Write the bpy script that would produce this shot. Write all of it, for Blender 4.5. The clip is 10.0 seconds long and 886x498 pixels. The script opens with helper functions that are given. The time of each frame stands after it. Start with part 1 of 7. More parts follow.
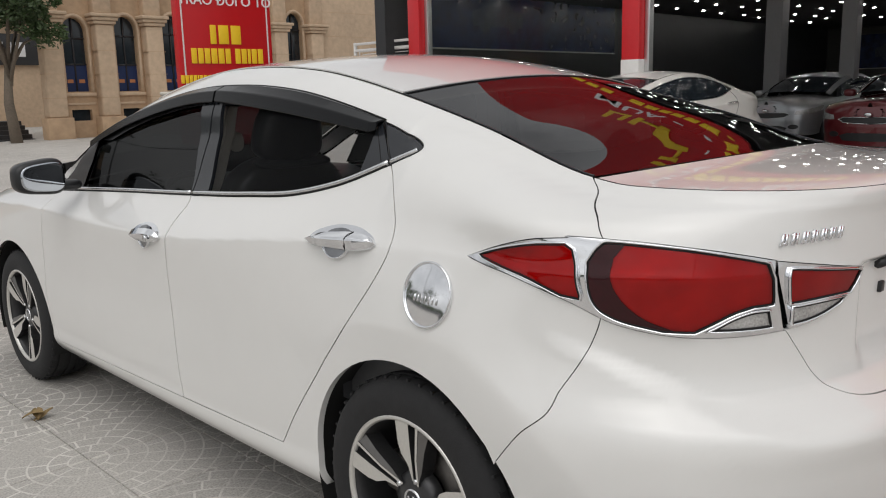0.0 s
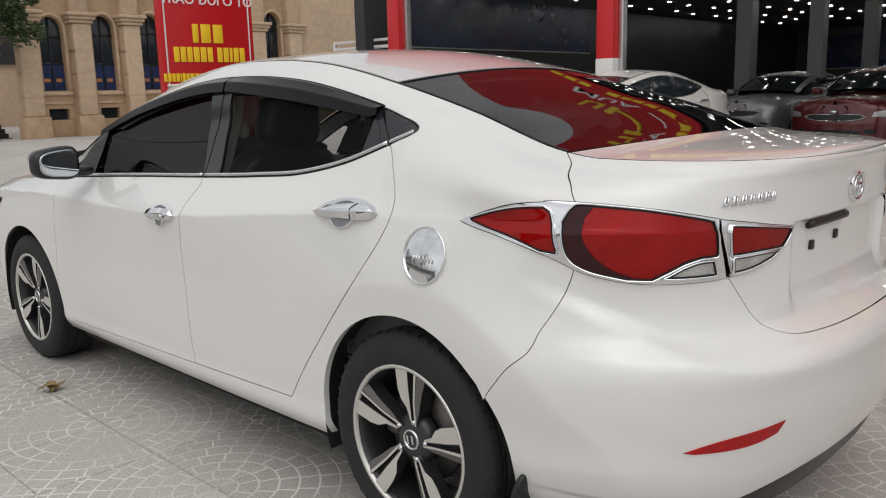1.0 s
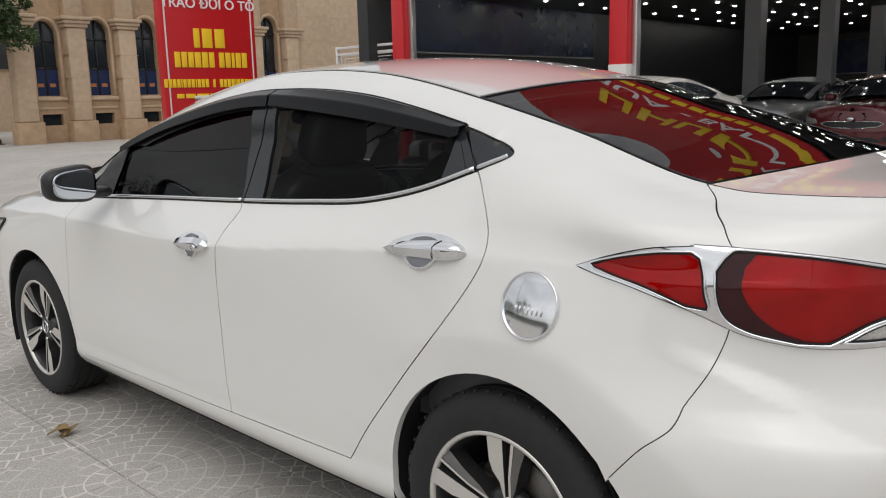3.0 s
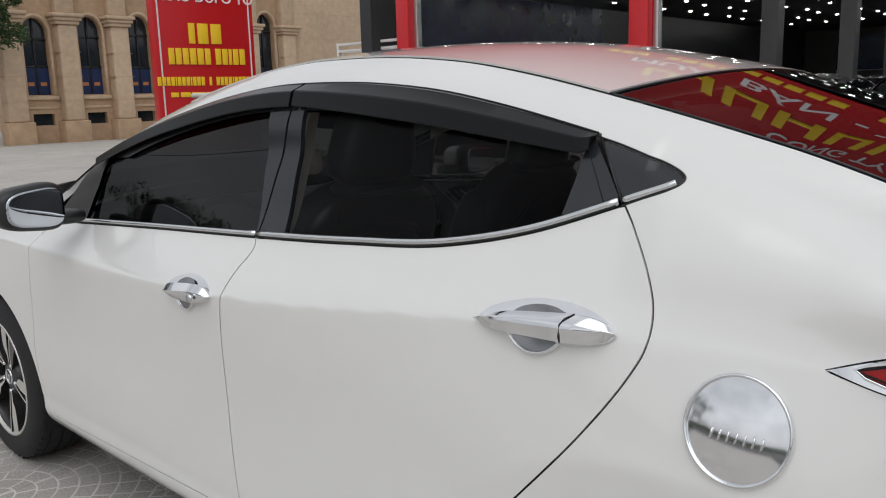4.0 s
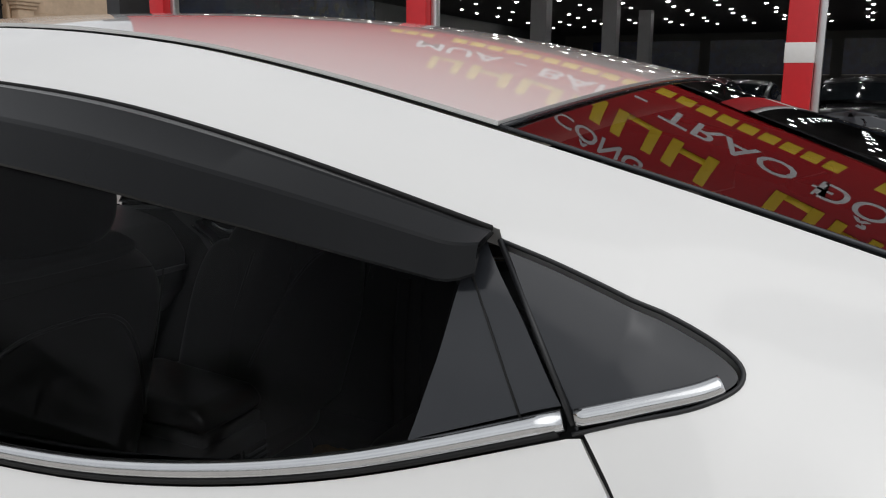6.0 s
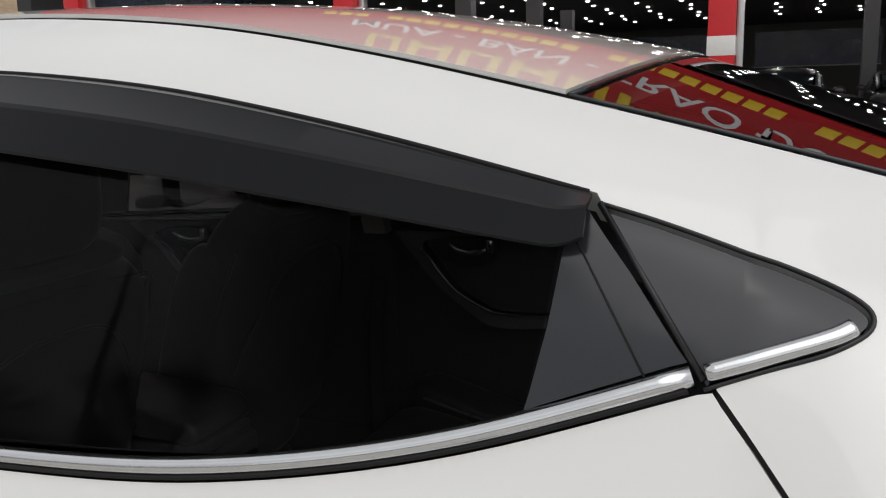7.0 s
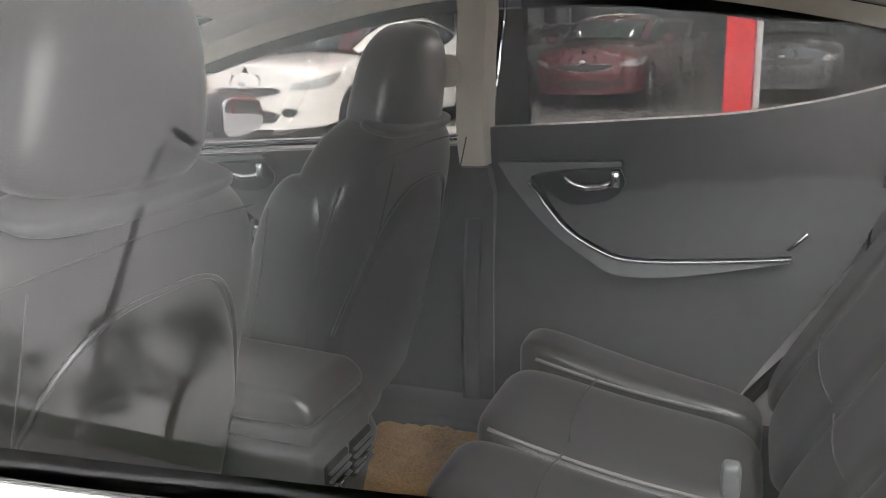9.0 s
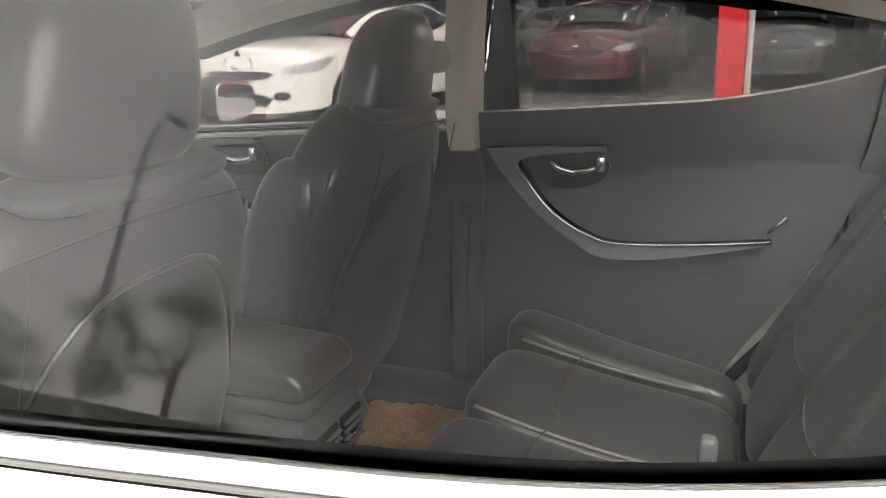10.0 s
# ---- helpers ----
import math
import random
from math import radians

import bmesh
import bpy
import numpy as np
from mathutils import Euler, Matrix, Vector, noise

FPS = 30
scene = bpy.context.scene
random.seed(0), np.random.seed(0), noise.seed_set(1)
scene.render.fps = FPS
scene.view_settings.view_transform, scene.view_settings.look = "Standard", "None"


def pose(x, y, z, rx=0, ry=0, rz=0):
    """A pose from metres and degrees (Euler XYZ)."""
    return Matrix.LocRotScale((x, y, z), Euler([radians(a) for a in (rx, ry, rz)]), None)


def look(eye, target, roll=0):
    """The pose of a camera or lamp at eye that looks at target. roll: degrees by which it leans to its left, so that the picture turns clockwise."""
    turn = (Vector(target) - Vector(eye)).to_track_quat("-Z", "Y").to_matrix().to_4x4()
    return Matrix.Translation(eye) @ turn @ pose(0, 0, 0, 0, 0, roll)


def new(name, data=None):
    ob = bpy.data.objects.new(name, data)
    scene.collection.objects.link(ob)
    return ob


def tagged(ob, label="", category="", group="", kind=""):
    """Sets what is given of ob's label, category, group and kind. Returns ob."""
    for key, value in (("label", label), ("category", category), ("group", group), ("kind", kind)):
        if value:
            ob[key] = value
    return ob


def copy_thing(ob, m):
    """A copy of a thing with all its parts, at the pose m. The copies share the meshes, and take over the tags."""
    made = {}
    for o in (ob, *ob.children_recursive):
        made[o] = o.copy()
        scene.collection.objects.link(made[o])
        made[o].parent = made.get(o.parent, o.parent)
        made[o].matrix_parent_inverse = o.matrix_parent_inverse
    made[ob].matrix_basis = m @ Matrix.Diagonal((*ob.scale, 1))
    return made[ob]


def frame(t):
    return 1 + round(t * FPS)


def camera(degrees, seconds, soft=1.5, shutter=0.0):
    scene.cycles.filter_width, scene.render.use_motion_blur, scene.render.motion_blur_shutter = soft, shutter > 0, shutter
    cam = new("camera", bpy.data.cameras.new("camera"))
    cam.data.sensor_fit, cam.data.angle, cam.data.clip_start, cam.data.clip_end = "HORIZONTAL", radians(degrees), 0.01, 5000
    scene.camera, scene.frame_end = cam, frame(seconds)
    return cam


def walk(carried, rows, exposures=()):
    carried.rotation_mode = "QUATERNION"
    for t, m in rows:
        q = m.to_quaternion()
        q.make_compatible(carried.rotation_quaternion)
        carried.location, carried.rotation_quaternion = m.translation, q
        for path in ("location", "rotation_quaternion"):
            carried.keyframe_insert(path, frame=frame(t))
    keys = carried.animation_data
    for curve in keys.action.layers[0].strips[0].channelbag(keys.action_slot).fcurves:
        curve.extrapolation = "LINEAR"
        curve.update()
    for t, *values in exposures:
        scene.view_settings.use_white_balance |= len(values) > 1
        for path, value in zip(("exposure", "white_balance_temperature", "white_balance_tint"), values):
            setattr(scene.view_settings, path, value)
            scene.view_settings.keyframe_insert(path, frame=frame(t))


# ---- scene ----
cam = camera(56.9, 10.0, soft=1.1)
PATH = [
    (0, (-2.099, -1.395, 1.301), (-0.716, 0.002, 0.931), -1.4),
    (0.5, (-2.224, -1.446, 1.297), (-0.818, -0.072, 0.927), -1.4),
    (1, (-2.337, -1.569, 1.269), (-0.916, -0.211, 0.898), -1.4),
    (1.5, (-2.441, -1.663, 1.252), (-1.011, -0.314, 0.882), -1.4),
    (2, (-2.462, -1.644, 1.286), (-1.029, -0.298, 0.919), -1.3),
    (2.5, (-2.38, -1.428, 1.292), (-0.948, -0.081, 0.929), -1.2),
    (2.7, (-2.331, -1.317, 1.303), (-0.898, 0.031, 0.942), -1.3),
    (4, (-1.886, -0.515, 1.309), (-0.445, 0.823, 0.944), -1.5),
    (4.5, (-1.648, -0.262, 1.31), (-0.192, 1.058, 0.938), -1.5),
    (5, (-1.371, -0.102, 1.315), (0.134, 1.149, 0.907), -2.1),
    (5.5, (-1.205, -0.005, 1.346), (0.416, 1.088, 0.923), -2.2),
    (5.7, (-1.189, 0.002, 1.343), (0.497, 1.0, 0.938), -0.5),
    (6.8, (-1.257, 0.083, 1.324), (0.561, 0.827, 0.946), -1.2),
    (7, (-1.242, 0.119, 1.313), (0.579, 0.856, 0.936), -1.5),
    (7.5, (-1.130, 0.283, 1.262), (0.687, 1.018, 0.864), -1.5),
    (8, (-1.060, 0.425, 1.232), (0.758, 1.135, 0.794), -1.5),
    (8.5, (-1.045, 0.495, 1.222), (0.766, 1.199, 0.748), -1.7),
    (9, (-1.045, 0.508, 1.222), (0.764, 1.204, 0.728), -1.7),
    (9.5, (-1.060, 0.510, 1.225), (0.754, 1.182, 0.719), -1.6),
    (10, (-1.080, 0.485, 1.228), (0.722, 1.162, 0.698), -1.5),
]
EXPOSURES = [
    (0, -0.15, 6450, 10),
    (2.7, -0.12, 6450, 10),
    (4.0, -0.2, 6250, 10),
    (6.6, -0.18, 6300, 10),
    (7.0, -0.15, 6400, 10),
    (7.5, 1.6, 6900, 10),
    (8.0, 3.1, 6650, 10),
    (8.5, 3.9, 6550, 10),
    (9.0, 4.5, 6650, 10),
    (9.5, 4.75, 6800, 10),
    (10.0, 4.45, 6900, 10),
]
walk(cam, [(t, look(eye, target, roll)) for t, eye, target, roll in PATH], EXPOSURES)

# ---- sky and sun ----
SUN_ELEVATION, SUN_AZIMUTH = radians(58), radians(235)
world = bpy.data.worlds.new("overcast_sky")
scene.world = world
world.use_nodes = True
wn, wl = world.node_tree.nodes, world.node_tree.links
wn.clear()
sky = wn.new("ShaderNodeTexSky")
sky.sky_type, sky.sun_disc = "NISHITA", False
sky.sun_elevation, sky.sun_rotation = SUN_ELEVATION, SUN_AZIMUTH
sky.air_density, sky.dust_density, sky.ozone_density = 1.0, 3.0, 1.0
grey = wn.new("ShaderNodeHueSaturation")
grey.inputs["Saturation"].default_value = 0.16
cloud = wn.new("ShaderNodeTexNoise")
cloud.inputs["Scale"].default_value, cloud.inputs["Detail"].default_value = 2.2, 6.0
cramp = wn.new("ShaderNodeValToRGB")
cramp.color_ramp.elements[0].position, cramp.color_ramp.elements[1].position = 0.32, 0.68
cramp.color_ramp.elements[0].color, cramp.color_ramp.elements[1].color = (0.5, 0.5, 0.51, 1), (1.0, 0.99, 0.97, 1)
coords = wn.new("ShaderNodeTexCoord")
cmix = wn.new("ShaderNodeMix")
cmix.data_type, cmix.blend_type = "RGBA", "MULTIPLY"
cmix.inputs[0].default_value = 1.0
back = wn.new("ShaderNodeBackground")
back.inputs["Strength"].default_value = 0.17
wout = wn.new("ShaderNodeOutputWorld")
wl.new(coords.outputs["Generated"], cloud.inputs["Vector"])
wl.new(cloud.outputs["Fac"], cramp.inputs["Fac"])
wl.new(sky.outputs["Color"], grey.inputs["Color"])
# an even grey cloud layer over the clear sky
veil = wn.new("ShaderNodeMix")
veil.data_type = "RGBA"
veil.inputs[0].default_value = 0.6
veil.inputs[7].default_value = (6.4, 6.45, 6.5, 1)
wl.new(grey.outputs["Color"], veil.inputs[6])
wl.new(veil.outputs[2], cmix.inputs[6])
wl.new(cramp.outputs["Color"], cmix.inputs[7])
wl.new(cmix.outputs[2], back.inputs["Color"])
wl.new(back.outputs[0], wout.inputs["Surface"])
sun = new("sun", bpy.data.lights.new("sun", "SUN"))
sun.data.energy, sun.data.angle, sun.data.color = 0.8, radians(70), (1.0, 0.965, 0.92)
sun.matrix_world = look(
    (0, 0, 30),
    (-30 * math.sin(SUN_AZIMUTH) / math.tan(SUN_ELEVATION), -30 * math.cos(SUN_AZIMUTH) / math.tan(SUN_ELEVATION), 0),
)


# ---- materials ----
def material(name, base, rough=0.5, metal=0.0, vary=0.0, scale=8.0, bump=0.0, bump_scale=60.0, coat=0.0, emit=None, strength=0.0, spec=0.5):
    """A principled surface with variation of colour and roughness at two scales and a fine relief."""
    m = bpy.data.materials.new(name)
    m.use_nodes = True
    nt = m.node_tree
    p = nt.nodes["Principled BSDF"]
    p.inputs["Base Color"].default_value = (*base, 1)
    p.inputs["Roughness"].default_value = rough
    p.inputs["Metallic"].default_value = metal
    p.inputs["Specular IOR Level"].default_value = spec
    if coat:
        p.inputs["Coat Weight"].default_value, p.inputs["Coat Roughness"].default_value = coat, 0.03
    if emit:
        p.inputs["Emission Color"].default_value, p.inputs["Emission Strength"].default_value = (*emit, 1), strength
    if vary or bump:
        tc = nt.nodes.new("ShaderNodeTexCoord")
    if vary:
        big, fine = nt.nodes.new("ShaderNodeTexNoise"), nt.nodes.new("ShaderNodeTexNoise")
        big.inputs["Scale"].default_value, big.inputs["Detail"].default_value = scale * 0.2, 5
        fine.inputs["Scale"].default_value, fine.inputs["Detail"].default_value = scale * 4, 8
        add = nt.nodes.new("ShaderNodeMath")
        ramp = nt.nodes.new("ShaderNodeValToRGB")
        ramp.color_ramp.elements[0].position, ramp.color_ramp.elements[1].position = 0.3, 0.7
        ramp.color_ramp.elements[0].color = (*[c * (1 - vary) for c in base], 1)
        ramp.color_ramp.elements[1].color = (*[min(1, c * (1 + vary)) for c in base], 1)
        add.operation = "MULTIPLY_ADD"
        add.inputs[1].default_value = 0.5
        half = nt.nodes.new("ShaderNodeMath")
        half.operation = "MULTIPLY"
        half.inputs[1].default_value = 0.5
        for n in (big, fine):
            nt.links.new(tc.outputs["Object"], n.inputs["Vector"])
        nt.links.new(fine.outputs["Fac"], half.inputs[0])
        nt.links.new(big.outputs["Fac"], add.inputs[0])
        nt.links.new(half.outputs[0], add.inputs[2])
        nt.links.new(add.outputs[0], ramp.inputs["Fac"])
        nt.links.new(ramp.outputs["Color"], p.inputs["Base Color"])
        mr = nt.nodes.new("ShaderNodeMapRange")
        mr.inputs["To Min"].default_value, mr.inputs["To Max"].default_value = max(0.0, rough - 0.08), min(1, rough + 0.08)
        nt.links.new(big.outputs["Fac"], mr.inputs["Value"])
        nt.links.new(mr.outputs[0], p.inputs["Roughness"])
    if bump:
        grain, bn = nt.nodes.new("ShaderNodeTexNoise"), nt.nodes.new("ShaderNodeBump")
        grain.inputs["Scale"].default_value, grain.inputs["Detail"].default_value = bump_scale, 6
        bn.inputs["Strength"].default_value, bn.inputs["Distance"].default_value = bump, 0.004
        nt.links.new(tc.outputs["Object"], grain.inputs["Vector"])
        nt.links.new(grain.outputs["Fac"], bn.inputs["Height"])
        nt.links.new(bn.outputs["Normal"], p.inputs["Normal"])
    return m


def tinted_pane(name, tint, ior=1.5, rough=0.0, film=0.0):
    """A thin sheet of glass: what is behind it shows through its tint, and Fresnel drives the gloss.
    film: gloss set by hand in place of Fresnel; seen squarely it hardly mirrors, so things behind show."""
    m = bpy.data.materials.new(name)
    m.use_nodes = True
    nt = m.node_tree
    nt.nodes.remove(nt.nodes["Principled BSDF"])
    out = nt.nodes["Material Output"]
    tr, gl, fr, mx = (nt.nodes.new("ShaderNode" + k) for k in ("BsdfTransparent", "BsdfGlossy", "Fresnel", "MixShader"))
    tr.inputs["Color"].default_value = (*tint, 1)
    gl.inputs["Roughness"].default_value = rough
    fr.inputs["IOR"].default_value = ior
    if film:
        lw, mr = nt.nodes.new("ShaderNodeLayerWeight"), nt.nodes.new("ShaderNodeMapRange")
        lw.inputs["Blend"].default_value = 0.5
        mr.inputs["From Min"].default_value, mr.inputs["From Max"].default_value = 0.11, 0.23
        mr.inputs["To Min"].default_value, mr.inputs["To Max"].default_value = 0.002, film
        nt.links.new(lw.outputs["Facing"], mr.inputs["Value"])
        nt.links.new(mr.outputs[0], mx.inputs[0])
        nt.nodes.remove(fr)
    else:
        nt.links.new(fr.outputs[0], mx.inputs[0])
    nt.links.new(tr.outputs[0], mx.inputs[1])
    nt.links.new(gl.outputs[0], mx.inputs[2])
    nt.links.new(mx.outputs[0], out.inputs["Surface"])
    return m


PAINT_WHITE = material("white_car_paint", (0.78, 0.775, 0.755), 0.32, 0, 0.012, 3.0, coat=1.0)
# near-black for painted gap shade, and for real rubber, liners and underside
SHADOW_GAP = material("black_gap_shade_rubber", (0.006, 0.006, 0.006), 0.8)
TRIM_BLACK = material("black_trim", (0.014, 0.0145, 0.016), 0.38, vary=0.1, scale=10)
GLOSS_BLACK = material("gloss_black_trim", (0.022, 0.024, 0.028), 0.16, vary=0.08, scale=6)
VISOR = material("smoked_acrylic", (0.008, 0.0085, 0.0095), 0.2, vary=0.1, scale=8, spec=0.2)
CHROME = material("chrome", (0.82, 0.83, 0.85), 0.07, 1.0, 0.03, 12)
# darkened copy of the chrome, with the shade of the finger bowl in it
CHROME_DARK = material("shaded_chrome", (0.28, 0.285, 0.295), 0.12, 1.0, 0.05, 12)
CHROME_SATIN = material("satin_chrome", (0.72, 0.73, 0.74), 0.18, 1.0, 0.04, 12)
# brightness of cabin and outside is balanced in each pane's tint and gloss
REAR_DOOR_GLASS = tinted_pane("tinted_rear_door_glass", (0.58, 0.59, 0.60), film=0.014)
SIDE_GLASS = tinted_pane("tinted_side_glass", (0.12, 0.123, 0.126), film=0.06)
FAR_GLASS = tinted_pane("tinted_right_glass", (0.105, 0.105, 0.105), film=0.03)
REAR_GLASS = tinted_pane("tinted_rear_glass", (0.26, 0.27, 0.28), 1.75)
DIMMED_GLASS = tinted_pane("dimmed_windscreen_glass", (0.07, 0.08, 0.078), film=0.05)
MIRROR_GLASS = material("mirror_glass", (0.55, 0.58, 0.62), 0.02, 1.0)
LAMP_RED = material("red_lamp_lens", (0.37, 0.002, 0.004), 0.3, 0, 0.35, 6, spec=0.2, coat=0.45)
LAMP_LENS = tinted_pane("red_lamp_cover", (0.80, 0.012, 0.018), 1.5)
LAMP_REFLECTOR = material("ribbed_lamp_reflector", (0.88, 0.84, 0.82), 0.4, 0.25, 0.22, 5, bump=0.4, bump_scale=34)
LAMP_DARK_RED = material("dark_red_lamp_lens", (0.03, 0.001, 0.003), 0.35, 0, 0.3, 14, spec=0.2, coat=0.45)
LAMP_CLEAR = material("clear_lamp_lens", (0.5, 0.5, 0.49), 0.22, 0.5, 0.5, 60, bump=0.5, bump_scale=180, coat=0.8)
TYRE = material("tyre_rubber", (0.014, 0.014, 0.015), 0.78, vary=0.3, scale=12, bump=0.25, bump_scale=180)
RIM_FACE = material("machined_alloy", (0.66, 0.645, 0.61), 0.34, 0.6, 0.06, 30)
RIM_FLANK = material("grey_alloy_flank", (0.17, 0.165, 0.16), 0.36, 0.6, 0.12, 20)
RIM_DARK = material("gunmetal_alloy", (0.06, 0.06, 0.062), 0.38, 0.6, 0.15, 20)
BRAKE = material("brake_iron", (0.16, 0.15, 0.14), 0.5, 0.9, 0.2, 20)
LEATHER = material("black_leather", (0.040, 0.039, 0.040), 0.33, vary=0.08, scale=9, bump=0.010, bump_scale=300, spec=0.85)
LEATHER_PIPE = material("grey_piping", (0.20, 0.195, 0.185), 0.4)
LEATHER_LINE = material("grey_thread", (0.06, 0.058, 0.056), 0.6)
PLASTIC_DARK = material("dark_grey_plastic", (0.066, 0.067, 0.070), 0.45, vary=0.12, scale=10, bump=0.05, bump_scale=320)
PLASTIC_GREY = material("grey_satin_plastic", (0.17, 0.175, 0.18), 0.4, 0.2, 0.08, 10)
TRIM_BEIGE = material("beige_pillar_trim", (0.62, 0.57, 0.49), 0.7, vary=0.05, scale=14, bump=0.1, bump_scale=300)
MAT_BROWN = material("brown_loop_mat", (0.30, 0.19, 0.095), 0.95, vary=0.45, scale=40, bump=0.9, bump_scale=120)


# ---- building helpers ----
def part(name, bm, mat, parent=None, label="", normals=None, smooth=True, angle=None):
    """Links a bmesh as one mesh object under a thing or part."""
    me = bpy.data.meshes.new(name)
    bm.to_mesh(me)
    bm.free()
    me.materials.append(mat)
    if smooth:
        me.shade_smooth()
        if angle and normals is None:
            me.set_sharp_from_angle(angle=radians(angle))
    if normals is not None:
        me.normals_split_custom_set_from_vertices(normals)
    ob = new(name, me)
    if parent is not None:
        ob.parent = parent
    if label:
        ob["label"] = label
    return ob


def thing(name, label, category, group="", kind="", at=None):
    ob = new(name)
    tagged(ob, label, category, group, kind)
    if at is not None:
        ob.matrix_world = at
    return ob


def box_bm(bm, x0, x1, y0, y1, z0, z1, bevel=0.0, segments=2, m=None):
    """Adds a bevelled box to a bmesh."""
    t = bmesh.new()
    bmesh.ops.create_cube(t, size=1)
    for v in t.verts:
        v.co = Vector(((x0 + x1) / 2 + v.co.x * (x1 - x0), (y0 + y1) / 2 + v.co.y * (y1 - y0), (z0 + z1) / 2 + v.co.z * (z1 - z0)))
    if bevel:
        bmesh.ops.bevel(t, geom=t.edges[:], offset=bevel, segments=segments, affect="EDGES", profile=0.5)
    if m is not None:
        t.transform(m)
    join(bm, t)
    return bm


def join(bm, other):
    tmp = bpy.data.meshes.new("joined")
    other.to_mesh(tmp)
    other.free()
    bm.from_mesh(tmp)
    bpy.data.meshes.remove(tmp)


def block(*a, **k):
    return box_bm(bmesh.new(), *a, **k)


def lathe_bm(profile, n=48, axis="x", m=None, closed=False):
    """Turns a profile of (along axis, radius) round the axis."""
    bm = bmesh.new()
    rings = []
    for a, r in profile:
        ring = []
        for i in range(n):
            c, s = math.cos(2 * math.pi * i / n), math.sin(2 * math.pi * i / n)
            ring.append(bm.verts.new((a, r * c, r * s) if axis == "x" else (r * c, r * s, a)))
        rings.append(ring)
    pairs = list(zip(rings, rings[1:])) + ([(rings[-1], rings[0])] if closed else [])
    for p, q in pairs:
        for i in range(n):
            bm.faces.new((p[i], p[(i + 1) % n], q[(i + 1) % n], q[i]))
    bmesh.ops.recalc_face_normals(bm, faces=bm.faces[:])
    if m is not None:
        bm.transform(m)
    return bm


def tube_bm(points, r, n=8, closed=False, flat=1.0, normals=None):
    """A tube along points; flat < 1 squeezes it along the given normals."""
    bm = bmesh.new()
    pts = [Vector(p) for p in points]
    rings = []
    for i, p in enumerate(pts):
        a = pts[i - 1] if i or closed else p
        b = pts[(i + 1) % len(pts)] if i + 1 < len(pts) or closed else p
        t = (b - a).normalized()
        up = Vector(normals[i]) if normals is not None else Vector((0, 0, 1))
        if abs(t.dot(up)) > 0.95:
            up = Vector((1, 0, 0))
        s = t.cross(up).normalized()
        up = s.cross(t)
        rr = r[i] if isinstance(r, (list, tuple)) else r
        rings.append([bm.verts.new(p + rr * (math.cos(2 * math.pi * k / n) * s + flat * math.sin(2 * math.pi * k / n) * up)) for k in range(n)])
    for i in range(len(rings) - (0 if closed else 1)):
        p, q = rings[i], rings[(i + 1) % len(rings)]
        for k in range(n):
            bm.faces.new((p[k], p[(k + 1) % n], q[(k + 1) % n], q[k]))
    if not closed:
        bm.faces.new(rings[0])
        bm.faces.new(rings[-1])
    bmesh.ops.recalc_face_normals(bm, faces=bm.faces[:])
    return bm


def smooth_curve(xs, ys, q):
    """A smooth curve through knots that does not overshoot, at the places q."""
    xs, ys, q = np.asarray(xs, float), np.asarray(ys, float), np.asarray(q, float)
    if xs[0] > xs[-1]:
        xs, ys = xs[::-1], ys[::-1]
    h, d = np.diff(xs), np.diff(ys) / np.diff(xs)
    m = np.zeros_like(xs)
    w = (h[:-1] * d[1:] + h[1:] * d[:-1]) / (h[:-1] + h[1:])
    lim = 3 * np.minimum(abs(d[:-1]), abs(d[1:]))
    m[1:-1] = np.where(d[:-1] * d[1:] > 0, np.clip(w, -lim, lim), w * 0.3)
    m[0], m[-1] = d[0], d[-1]
    i = np.clip(np.searchsorted(xs, q) - 1, 0, len(xs) - 2)
    t = np.clip((q - xs[i]) / h[i], 0, 1)
    return (1 + 2 * t) * (1 - t) ** 2 * ys[i] + t * (1 - t) ** 2 * h[i] * m[i] + t * t * (3 - 2 * t) * ys[i + 1] + t * t * (t - 1) * h[i] * m[i + 1]


def spline(points, n=12):
    """Points along a Catmull-Rom curve through the given 2D points."""
    p = [np.array(a, float) for a in points]
    p = [2 * p[0] - p[1]] + p + [2 * p[-1] - p[-2]]
    out = []
    for i in range(1, len(p) - 2):
        a, b, c, d = p[i - 1 : i + 3]
        for k in range(n):
            t = k / n
            out.append(0.5 * (2 * b + (c - a) * t + (2 * a - 5 * b + 4 * c - d) * t**2 + (3 * b - 3 * c + d - a) * t**3))
    return [tuple(v) for v in out] + [tuple(p[-2])]


# ---- the car's skin: rails along the car, sections across them, closed round both ends ----
U = np.linspace(-1.6, 4.4, 1201)
TAIL, NOSE = -0.25, 2.95
TAIL_LEN, NOSE_LEN = 1.22, 1.2


def rail(**k):
    return smooth_curve(k["y"], k["v"], U)


